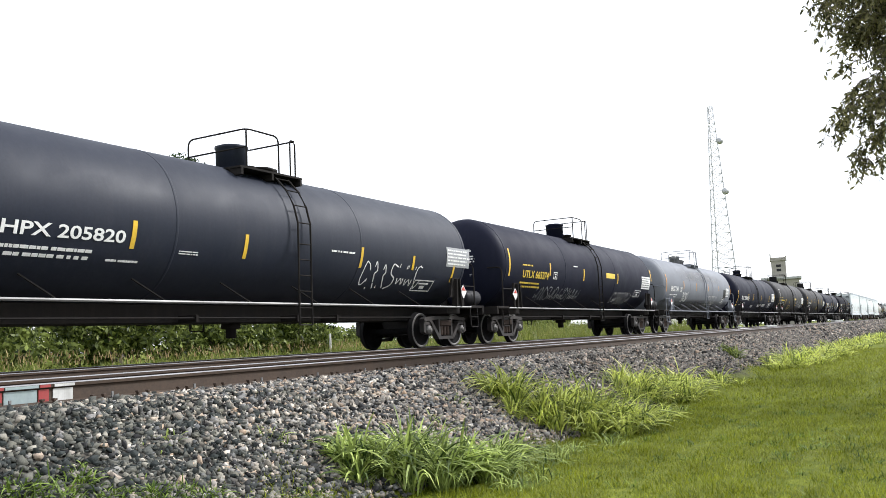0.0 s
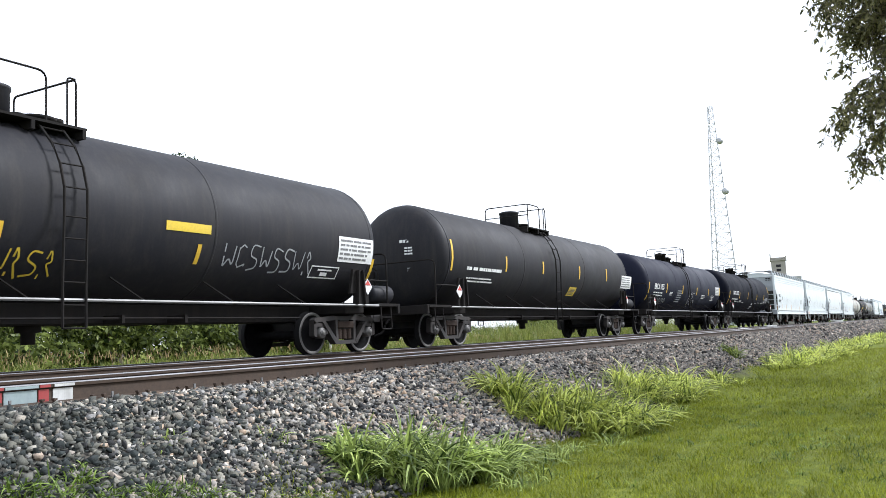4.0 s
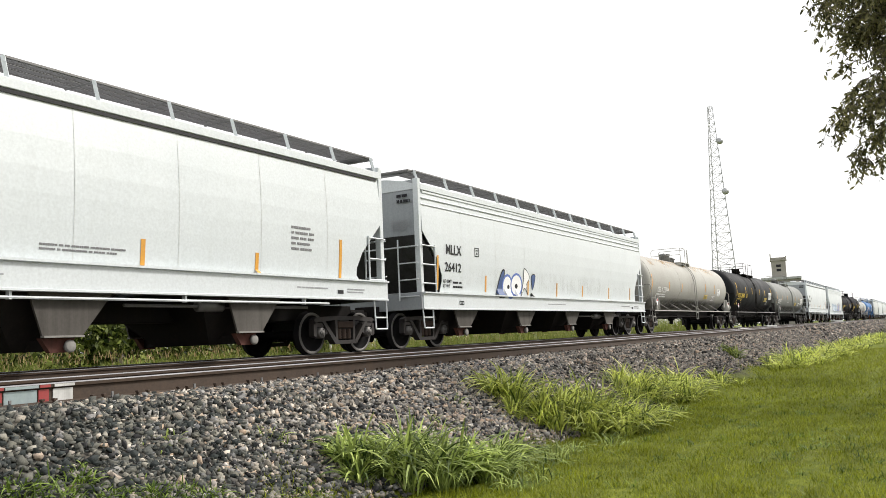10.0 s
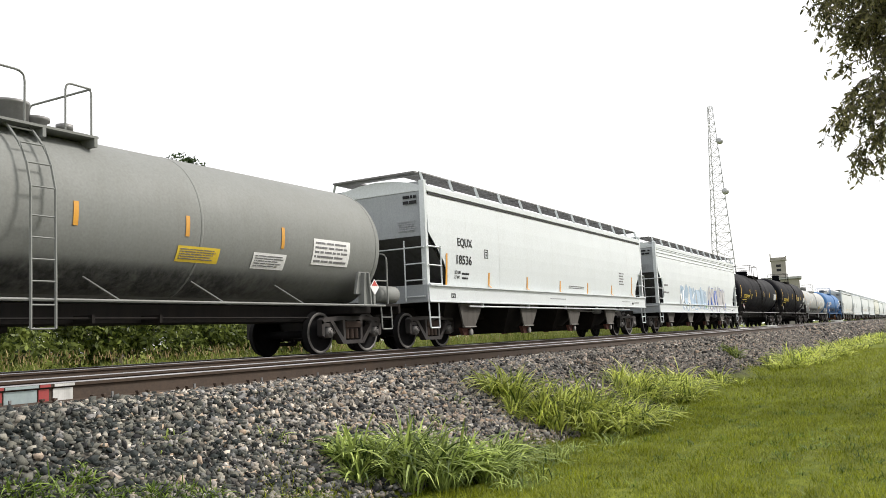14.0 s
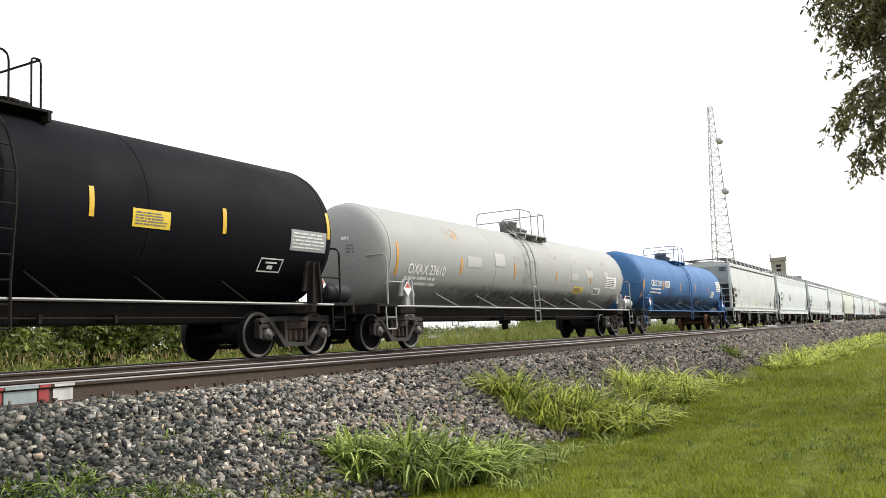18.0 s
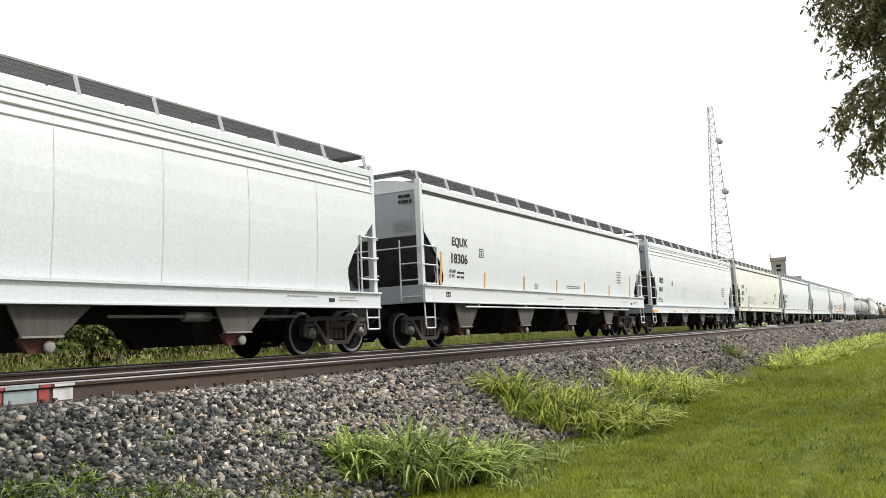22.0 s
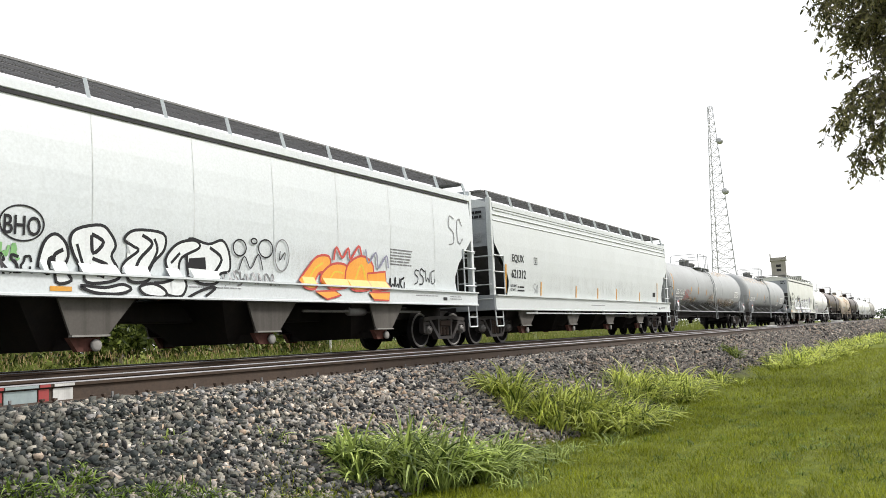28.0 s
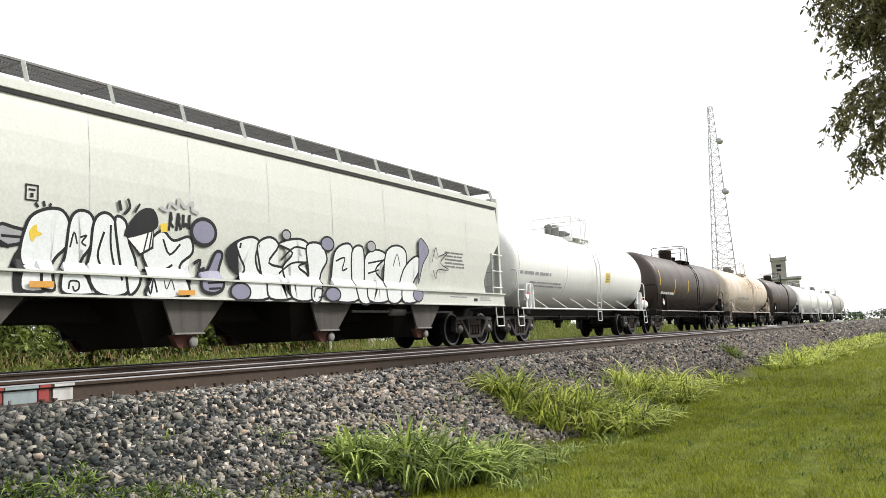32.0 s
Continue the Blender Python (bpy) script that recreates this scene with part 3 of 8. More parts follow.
for i, (cx, cy, rx, ry, n, h) in enumerate([
        (6.65, -7.9, 0.35, 0.30, 340, 0.62), (7.05, -8.2, 0.50, 0.40, 620, 0.80), (7.6, -8.4, 0.50, 0.40, 560, 0.72), (8.2, -8.45, 0.40, 0.32, 330, 0.58),
        (10.75, -7.55, 0.45, 0.40, 440, 0.64), (11.2, -8.1, 0.60, 0.45, 640, 0.78), (12.2, -8.2, 0.75, 0.45, 560, 0.76), (11.6, -8.75, 0.6, 0.3, 380, 0.58), (12.9, -8.75, 0.6, 0.3, 260, 0.46),
        (15.0, -7.85, 0.8, 0.40, 460, 0.72), (16.1, -8.3, 0.9, 0.40, 460, 0.72), (17.6, -8.2, 1.0, 0.5, 360, 0.60), (19.8, -8.3, 1.2, 0.5, 260, 0.44),
        (28.2, -8.6, 1.6, 0.5, 620, 0.85), (31.0, -8.9, 1.8, 0.6, 560, 0.80), (36.0, -8.8, 2.6, 0.9, 640, 0.70), (44.0, -8.9, 3.5, 1.1, 640, 0.65), (53.0, -9.2, 5.0, 1.3, 700, 0.6), (66.0, -9.4, 7.0, 1.5, 700, 0.6)]):
    clump(cx, cy, rx, ry, int(n * 1.1), h * (1.2 if 9 < cx < 25 else 1.08), 40 + i, "tall" if cx < 9 else "tall_sunny", width=0.0125 if cx < 25 else 0.018)
for i, (cx, cy, rx, ry, n, h) in enumerate([(3.75, -7.45, 0.6, 0.22, 760, 0.20), (4.5, -7.75, 0.5, 0.25, 560, 0.18), (5.5, -8.05, 0.4, 0.2, 260, 0.15)]):
    clump(cx, cy, rx, ry, n, h, 80 + i, "low_weeds", "low dark green weeds at the foot of the ballast", 0.006)
for i, (cx, cy, rx, ry, n, h) in enumerate([(8.3, -8.95, 0.55, 0.22, 150, 0.30), (7.5, -9.15, 0.5, 0.22, 140, 0.24), (9.1, -8.75, 0.7, 0.25, 160, 0.28), (10.2, -8.9, 0.8, 0.25, 130, 0.22), (14.0, -8.7, 1.0, 0.3, 160, 0.30)]):
    clump(cx, cy, rx, ry, n, h, 90 + i, "tall", "thin straggling grass between the tufts and the lawn", 0.006, 22)
for i, (cx, cy) in enumerate([(8.6, -7.55), (9.6, -7.2), (6.1, -7.3), (13.6, -7.3), (18.4, -7.1), (5.0, -7.1)]):
    clump(cx, cy, 0.12, 0.10, 22, 0.26, 100 + i, "tall", "lone weed sprouting from the ballast", 0.006, 2)
def lawn_weeds():
    """Small dark broad tufts that stand out of the mown lawn."""
    rng = np.random.default_rng(130)
    m, n = 130, 130 * 16
    sx, sy = 5.5 + 12 * rng.uniform(0, 1, m), rng.uniform(-12.6, -9.2, m)
    pick = rng.integers(0, m, n)
    x, y = sx[pick] + rng.normal(0, 0.06, n), sy[pick] + rng.normal(0, 0.05, n)
    ob = arching("lawn_weeds", x, y, np.full(n, LAWN - 0.01), rng.uniform(0.05, 0.13, n), 0.006, "low_weeds", 131, np.stack([sx[pick], sy[pick]], -1), 3)
    tagged(ob, "small dark green weeds scattered in the mown lawn", "weeds", kind="stuff")


lawn_weeds()
clump(26.5, -7.3, 0.7, 0.35, 300, 0.42, 60, "bush", "small dark broad-leaved weed on the ballast bank", 0.02)
clump(9.2, -8.35, 0.8, 0.25, 300, 0.17, 61, "dry", "dry brown grass at the edge of the lawn", 0.005)
clump(22.0, -8.6, 1.8, 0.4, 300, 0.15, 62, "dry", "dry brown grass at the edge of the lawn", 0.008)


def verge():
    rng = np.random.default_rng(70)
    n = 42000
    x = 8 + 80 * rng.uniform(0, 1, n) ** 1.4
    y = rng.uniform(4.2, 10.5, n)
    z = np.full(n, -0.6)
    h = rng.uniform(0.35, 0.95, n) * (0.8 + 0.25 * np.sin(x * 0.7)) * np.clip(1 + (x - 24) / 11, 1, 2.3)
    tagged(blades("verge_grass", x, y, z, h, 0.012, 0.5, "dry", 71, 2), "tall yellowing verge grass behind the train", "grass", kind="stuff")
    m = 1500
    x, y = 9 + 60 * rng.uniform(0, 1, m) ** 1.4, rng.uniform(4.6, 9.5, m)
    z = -0.6 + rng.uniform(0.5, 0.85, m)
    tagged(blades("seed_heads", x, y, z, rng.uniform(0.10, 0.22, m), 0.016, 0.5, "seed", 72, 2), "reddish straw seed heads of the verge grass", "grass", kind="stuff")


verge()


def leaf_cloud(name, centres, radii, n, size, mat, seed, parent=None, droop=0.0, shell=0.35):
    """Small two-triangle leaves spread over many clumps."""
    rng = np.random.default_rng(seed)
    centres, radii = np.asarray(centres, float), np.asarray(radii, float)
    wgt = radii.prod(axis=1) ** 0.67
    idx = rng.choice(len(centres), n, p=wgt / wgt.sum())
    d = rng.normal(size=(n, 3))
    d /= np.linalg.norm(d, axis=1)[:, None]
    p = centres[idx] + d * radii[idx] * (rng.uniform(0, 1, n) ** shell)[:, None]
    s = rng.uniform(size[0], size[1], n)[:, None]
    a = rng.normal(size=(n, 3))
    a[:, 2] -= droop
    a /= np.linalg.norm(a, axis=1)[:, None]
    c = np.cross(a, rng.normal(size=(n, 3)))
    c /= np.linalg.norm(c, axis=1)[:, None]
    v = np.stack([p, p + s * (0.5 * a + 0.22 * c), p + s * a, p + s * (0.5 * a - 0.22 * c)], 1).reshape(-1, 3)
    f = np.arange(4 * n).reshape(n, 4)
    return put(name, cloud(name, v, f, mat), parent)


def bushes():
    rng = np.random.default_rng(80)
    spots = [(10.5 + i * 1.45, 10.3, 1.0) for i in range(13)] + [(29.2, 10.9, 0.8), (31.4, 11.6, 0.62), (34.0, 12.2, 0.55)] + [(70.0 + 3.4 * i, 19.0 + 0.5 * i, 1.0) for i in range(6)]
    for i, (x, y, big) in enumerate(spots):
        bush = new("bush")
        bush.location = (x + rng.uniform(-0.4, 0.4), y + rng.uniform(-0.5, 0.7), -0.6)
        tagged(bush, "dense dark green vine-covered bush behind the tracks", "bush", "bushes behind the tracks")
        cs = [(rng.uniform(-1.2, 1.2), rng.uniform(-0.6, 0.6), rng.uniform(0.25, 2.35) * big) for _ in range(20)]
        rs = [(rng.uniform(0.35, 0.7), rng.uniform(0.35, 0.6), rng.uniform(0.3, 0.55)) for _ in range(20)]
        leaf_cloud("foliage", cs, rs, 2400, (0.13, 0.30), "bush", 90 + i, bush, 0.7)
        for k in range(4):
            c = Vector(cs[k])
            part("stem", tube(bmesh.new(), [(c.x * 0.4, c.y * 0.4, 0), (c.x * 0.8, c.y * 0.8, c.z * 0.6), c], [0.03, 0.02, 0.008], 5), "bark", bush)


bushes()


def far_tree(x, y, h, w, seed, dens=9000, base=-0.6, label="tall dark green leafy tree beyond the tracks"):
    rng = np.random.default_rng(seed)
    tree = new("tree")
    tree.location = (x, y, base)
    tagged(tree, label, "tree", "trees beyond the tracks" if base > -1 else "")
    bm = tube(bmesh.new(), [(0, 0, 0), (0.15, 0.1, h * 0.35), (0, 0.1, h * 0.75)], [0.3, 0.22, 0.06], 8)
    cs, rs = [], []
    for k in range(34):
        a, r, zz = rng.uniform(0, 6.28), rng.uniform(0.1, 1) ** 0.6, rng.uniform(0.15, 0.97)
        wide = w * 0.5 * math.sin(math.pi * min(1, 0.25 + 0.72 * zz)) ** 0.9
        c = (a and r * wide * math.cos(a), r * wide * math.sin(a), h * zz)
        cs.append(c)
        rs.append((rng.uniform(0.5, 1.0), rng.uniform(0.5, 1.0), rng.uniform(0.4, 0.8)))
        if k % 2 == 0:
            tube(bm, [(0, 0, h * 0.25 + c[2] * 0.3), (c[0] * 0.5, c[1] * 0.5, c[2] * 0.85), c], [0.1, 0.05, 0.015], 5)
    part("trunk", bm, "bark", tree)
    leaf_cloud("crown", cs, rs, dens, (0.12, 0.28), "tree_far", seed + 1, tree, 0.2)


far_tree(29.4, 18.5, 10.0, 6.0, 101, 12000)
far_tree(33.8, 19.5, 9.7, 6.0, 103, 10000)
far_tree(25.2, 18.0, 9.0, 6.5, 105, 12000)
far_tree(19.6, 17.5, 6.6, 6.0, 107, 9000)
# unseen tree, added so the hopper sides have something dark to reflect
far_tree(52.5, -17.5, 8.5, 5.0, 109, 9000, LAWN, "unseen leafy tree added for its reflection in the hopper sides")


def near_tree():
    """The big tree beside the lens; only its hanging outer twigs reach into view."""
    rng = np.random.default_rng(120)
    tree = new("tree")
    tree.location = (21.0, -17.0, LAWN)
    tagged(tree, "large spreading tree with hanging leafy twigs over the lawn", "tree")
    bm = tube(bmesh.new(), [(0, 0, -0.1), (0.1, 0, 1.2), (-0.1, 0.1, 3.5), (0.1, 0.3, 6.5), (0, 0.4, 9.5)], [0.55, 0.42, 0.36, 0.28, 0.12], 12)
    cs, rs = [], []
    limb_ends = [(-2.5, 4.2, 8.5), (2.0, 4.8, 10.0), (-4.0, 1.5, 8.0), (3.8, 0.5, 9.0), (1.0, -4.0, 9.0), (-2.5, -3.0, 9.5), (3.0, 3.0, 11.5), (-1.5, 5.2, 9.2), (0.8, 2.0, 12.2)]
    for e in limb_ends:
        tube(bm, [(0, 0.2, 4.2 + rng.uniform(0, 2)), (e[0] * 0.5, e[1] * 0.5, e[2] * 0.85), e], [0.2, 0.11, 0.03], 7)
        for k in range(6):
            cs.append((e[0] + rng.uniform(-1.2, 1.2), e[1] + rng.uniform(-1.2, 0.6), e[2] + rng.uniform(-0.4, 1.0)))
            rs.append((rng.uniform(0.5, 1.0), rng.uniform(0.5, 0.9), rng.uniform(0.4, 0.7)))
    # limbs out of view, added to throw shade on the far lawn
    for e in [(6.5, 0.8, 7.2), (8.5, 1.8, 7.6), (7.5, -0.5, 8.6), (10.0, 1.0, 8.2)]:
        tube(bm, [(0, 0.2, 4.5), (e[0] * 0.5, e[1] * 0.5, e[2] * 0.85), e], [0.2, 0.11, 0.03], 7)
        for k in range(7):
            cs.append((e[0] + rng.uniform(-1.4, 1.4), e[1] + rng.uniform(-1.2, 1.0), e[2] + rng.uniform(-0.5, 1.2)))
            rs.append((rng.uniform(0.7, 1.2), rng.uniform(0.6, 1.0), rng.uniform(0.5, 0.8)))
    # outer boughs towards the track: sprays of narrow leaves on hanging twigs
    west, ahead = Vector((-0.4952, 0.8676, 0)), Vector((0.866, 0.489, 0))
    rim = [(3.8, 6.20), (4.3, 6.25), (4.55, 6.35), (4.72, 6.95), (5.1, 7.0), (5.5, 6.80), (5.9, 6.68), (6.3, 6.72), (6.6, 6.95), (7.0, 7.05), (8.6, 7.0)]

    def at(a, f, z):
        return west * a + ahead * f + Vector((0, 0, z))

    sprays = []
    for k in range(235):
        z = rng.uniform(4.75, 8.3)
        reach_ = float(np.interp(z, [q[0] for q in rim], [q[1] for q in rim]))
        sprays.append((reach_ - 0.34 - 2.1 * rng.uniform(0, 1), rng.uniform(-1.9, 0.7), z))
    sprays += [(6.52, -0.4, 4.16), (6.34, -0.6, 4.10), (6.44, -0.2, 4.35), (6.30, -0.3, 4.55), (5.72, -0.8, 4.4), (5.6, -0.3, 4.6), (5.75, 0.2, 4.9), (6.92, -0.5, 6.95), (6.80, -0.7, 7.2)]
    for e in [(5.6, -0.6, 7.6), (5.9, 0.1, 6.3), (5.5, -1.2, 5.6), (5.8, -0.4, 5.1), (5.3, 0.3, 6.9)]:
        tube(bm, [(0, 0.2, 4.6 + 0.25 * e[2]), at(e[0] * 0.45, e[1] * 0.5, e[2] + 0.9), at(e[0] * 0.8, e[1], e[2] + 0.5), at(*e)], [0.13, 0.07, 0.035, 0.012], 6)
    pos, way = [], []
    for a0, f0, z0 in sprays:
        root = at(a0 - 0.28, f0 + rng.uniform(-0.1, 0.1), z0 + rng.uniform(0.15, 0.35))
        for j in range(rng.integers(4, 8)):
            tip = at(a0 + rng.normal(0, 0.11), f0 + rng.normal(0, 0.22), z0 - rng.uniform(0.0, 0.36))
            mid = root.lerp(tip, 0.55) + Vector((0, 0, 0.10))
            tube(bm, [root, mid, tip], [0.006, 0.004, 0.002], 4)
            for q in range(rng.integers(9, 15)):
                u = rng.uniform(0.25, 1.0)
                pos.append(root.lerp(mid, u * 2) if u < 0.5 else mid.lerp(tip, u * 2 - 1))
                way.append((rng.normal(0, 0.7), rng.normal(0, 0.7), -0.8 + rng.normal(0, 0.5)))
    part("trunk", bm, "bark", tree)
    leaf_cloud("crown", cs, rs, 20000, (0.12, 0.22), "tree_near", 121, tree, 0.6)
    pos, way = np.array([p[:] for p in pos]), np.array(way)
    n = len(pos)
    way /= np.linalg.norm(way, axis=1)[:, None]
    flat = np.cross(way, rng.normal(size=(n, 3)))
    flat /= np.linalg.norm(flat, axis=1)[:, None]
    size = rng.uniform(0.085, 0.15, n)[:, None]
    fold = np.cross(way, flat) * size * 0.05
    v = np.stack([pos, pos + size * (0.35 * way + 0.17 * flat), pos + size * (0.72 * way + 0.14 * flat) + fold, pos + size * way + fold * 2, pos + size * (0.72 * way - 0.14 * flat) + fold, pos + size * (0.35 * way - 0.17 * flat)], 1)
    f = np.array([(0, 1, 2, 5), (5, 2, 3, 4)])[None] + (np.arange(n) * 6)[:, None, None]
    put("hanging_foliage", cloud("hanging_foliage", v.reshape(-1, 3), f.reshape(-1, 4), "tree_near"), tree)
    return tree


near_tree()


# ---- far structures ----
def mast():
    base = Vector((196.0, 27.0, -0.6))
    tower = new("radio_mast")
    tower.location = base
    tagged(tower, "tall grey lattice radio mast with two dish antennas", "radio mast")
    H = 50.2

    def leg(k, z):
        w = 0.62 + 3.1 * (1 - z / H)
        a = k * math.tau / 3 + 0.5
        return Vector((w * math.cos(a), w * math.sin(a), z))
    for k in range(3):
        part("leg", tube(bmesh.new(), [leg(k, 0), leg(k, H)], [0.14, 0.08], 6), "mast", tower)
    n = 26
    for i in range(n):
        z0, z1 = H * i / n, H * (i + 1) / n
        bm = bmesh.new()
        for k in range(3):
            j = (k + 1) % 3
            tube(bm, [leg(k, z0), leg(j, z1)], 0.045, 4)
            tube(bm, [leg(j, z0), leg(k, z1)], 0.045, 4)
            tube(bm, [leg(k, z1), leg(j, z1)], 0.04, 4)
        part("bracing", bm, "mast", tower)
    part("aerial", tube(bmesh.new(), [(0, 0, H - 0.5), (0, 0, H + 1.6)], 0.05, 5), "mast", tower)
    for z, off in ((41.9, (0.3, -2.2)), (30.4, (0.2, -2.6))):
        bm = lathe(bmesh.new(), [(0, 0.05), (0.1, 0.5), (0.35, 0.78), (0.42, 0.78), (0.7, 0.3), (0.75, 0.02)], "x", 16)
        part("dish", bm, "mast", tower, "drum-shaped microwave dish", pose(off[0] - 0.8, off[1] + 0.5, z, 0, 0, 200))


mast()


def elevator():
    e = new("grain_elevator")
    e.location = (255.0, 23.5, -0.6)
    e.rotation_euler = (0, 0, radians(8))
    tagged(e, "weathered concrete grain elevator tower with low roofs", "grain elevator")
    part("tower", box(bmesh.new(), -1.8, 1.8, -1.9, 1.9, 0, 18.9, 0.1), "concrete", e)
    bm = box(bmesh.new(), -2.1, 2.1, -2.2, 2.2, 18.0, 18.4)
    part("cornice", bm, "concrete", e)
    for x in (-1.9, 0, 1.9):
        for y in (-2.0, 2.0):
            part("roof_post", box(bmesh.new(), x - 0.12, x + 0.12, y - 0.12, y + 0.12, 18.4, 19.7 + 0.5 * math.sin(x * 3 + y)), "concrete", e)
    part("annex", box(bmesh.new(), -4.5, 4.5, -5.0, 4.2, 0, 12.6, 0.1), "concrete", e)
    part("annex_roof", box(bmesh.new(), -5.0, 5.0, -5.6, 4.8, 12.6, 13.2), "tank_cream", e)
    for z in (15.0, 16.2):
        part("window", box(bmesh.new(), -1.86, -1.8, -0.6, 0.6, z, z + 0.7), "ink_black", e)


elevator()


def fence_post(x, y, h, r):
    bm = lathe(bmesh.new(), [(-0.7, 0.0), (-0.7, r), (h - 0.03, r * 0.96), (h, r * 0.7), (h + 0.01, 0.0)], "z", 10)
    ob = put("fence_post", mesh_of(bm, "post_white", "fence_post"), None, pose(x, y, 0))
    tagged(ob, "weathered white post in the tall verge grass", "post", "posts in the verge")


fence_post(31.3, 9.0, 0.92, 0.11)
fence_post(32.0, 9.3, 0.90, 0.09)
fence_post(28.4, 9.0, 0.62, 0.05)


def track_block(x, y, w, d, hh, mat, label, name):
    bm = box(bmesh.new(), -w, w, -d, d, 0, hh, 0.03)
    for v in bm.verts:
        v.co.x += 0.12 * w * noise.noise(v.co * 7)
        v.co.y += 0.12 * d * noise.noise(v.co * 9)
    ob = put(name, mesh_of(bm, mat, name), None, pose(x, y, -0.22, 0, 0, 20))
    tagged(ob, label, name.replace("_", " "))


track_block(54.5, -2.5, 0.35, 0.25, 0.20, "post_white", "pale block lying between the two tracks", "concrete_block")
track_block(55.6, -2.5, 0.25, 0.2, 0.16, "post_white", "small pale block lying between the two tracks", "concrete_block")
track_block(66.0, -2.3, 0.7, 0.35, 0.28, "post_white", "low white box lying between the two tracks", "equipment_box")
track_block(118.0, -2.2, 0.9, 0.5, 0.42, "post_white", "low white box beside the far track", "equipment_box")


def equipment_cabinet(x, y, w, hh):
    c = new("equipment_cabinet")
    c.matrix_world = pose(x, y, -0.62, 0, 0, -25)
    tagged(c, "bright white metal equipment cabinet beyond the tracks", "cabinet", "cabinets beyond the tracks")
    part("body", box(bmesh.new(), -w / 2, w / 2, -0.6, 0.6, 0.18, hh, 0.03), "post_white", c)
    part("lid", box(bmesh.new(), -w / 2 - 0.06, w / 2 + 0.06, -0.66, 0.66, hh, hh + 0.06, 0.01), "post_white", c)
    part("plinth", box(bmesh.new(), -w / 2 + 0.1, w / 2 - 0.1, -0.5, 0.5, 0, 0.18), "concrete", c)
    for s in (-1, 1):
        part("door", box(bmesh.new(), s * w * 0.24 - w * 0.21, s * w * 0.24 + w * 0.21, -0.625, -0.602, 0.28, hh - 0.1, 0.006), "post_white", c)


equipment_cabinet(101.0, 14.6, 2.4, 1.9)
equipment_cabinet(103.5, 17.6, 2.4, 1.6)


def far_woods():
    rng = np.random.default_rng(140)
    cs, rs = [], []
    for k in range(240):
        x = 520 + rng.uniform(-60, 120)
        y = -140 + k * 1.6 + rng.uniform(-2, 2)
        cs.append((x, y, rng.uniform(0.5, 4.0)))
        rs.append((rng.uniform(3, 6), rng.uniform(3, 6), rng.uniform(1.5, 3.5)))
    ob = leaf_cloud("far_woods", cs, rs, 16000, (0.8, 1.8), "tree_far", 141)
    tagged(ob, "low distant belt of trees on the horizon", "woods", kind="stuff")
    cs, rs = [], []
    for k in range(170):
        x = 60 + k * 2.6
        cs.append((x, 92 + 0.12 * x + rng.uniform(-4, 4), rng.uniform(0.2, 2.6)))
        rs.append((rng.uniform(2, 4), rng.uniform(2, 3), rng.uniform(1.0, 2.0)))
    ob = leaf_cloud("field_hedge", cs, rs, 26000, (0.4, 0.9), "tree_far", 143)
    tagged(ob, "long dark hedgerow across the field behind the tracks", "hedge", kind="stuff")


far_woods()


# ---- rolling stock ----
def wheelset_mesh():
    half = [(0.0, 0.085), (0.55, 0.085), (0.66, 0.11), (0.69, 0.13), (0.70, 0.20), (0.735, 0.24), (0.745, 0.36), (0.695, 0.40), (0.692, 0.478),
            (0.70, 0.486), (0.722, 0.482), (0.732, 0.460), (0.83, 0.455), (0.835, 0.445), (0.835, 0.392), (0.79, 0.375), (0.785, 0.25), (0.82, 0.17), (0.86, 0.13), (0.86, 0.08), (1.02, 0.078), (1.02, 0.0)]
    prof = [(-s, r) for s, r in half[::-1]] + half[1:]
    bm = lathe(bmesh.new(), prof, "y", 28)
    for f in bm.faces:
        c = f.calc_center_median()
        if 0.40 < math.hypot(c.x, c.z) < 0.452 and abs(c.y) > 0.825:
            f.material_index = 1
    return bm


def side_frame_bm(s):
    y0, y1 = s * 0.94, s * 1.08
    bm = bmesh.new()
    prism(bm, [(-1.14, 0.64), (-1.14, 0.74), (-1.04, 0.79), (-0.45, 0.82), (0.45, 0.82), (1.04, 0.79), (1.14, 0.74), (1.14, 0.64), (0.98, 0.69), (0.4, 0.73), (-0.4, 0.73), (-0.98, 0.69)], y0, y1)
    for x in (-1, 1):
        prism(bm, [(x * 0.86, 0.70), (x * 0.75, 0.71), (x * 0.33, 0.28), (x * 0.40, 0.20)], y0 - s * 0.01, y1 + s * 0.015)
        prism(bm, [(x * 0.28, 0.28), (x * 0.36, 0.28), (x * 0.38, 0.73), (x * 0.30, 0.73)], y0, y1)
        prism(bm, [(x * 1.14, 0.74), (x * 1.14, 0.40), (x * 1.05, 0.36), (x * 1.03, 0.66)], y0, y1)
        prism(bm, [(x * 0.66, 0.66), (x * 0.74, 0.70), (x * 0.73, 0.42), (x * 0.67, 0.44)], y0, y1)
        prism(bm, [(x * 0.70, 0.59), (x * 1.08, 0.59), (x * 1.06, 0.67), (x * 0.72, 0.67)], y0 + s * 0.01, y1 - s * 0.01)
    prism(bm, [(-0.40, 0.20), (-0.36, 0.285), (0.36, 0.285), (0.40, 0.20)], y0, y1 + s * 0.01)
    bmesh.ops.recalc_face_normals(bm, faces=bm.faces)
    return bm


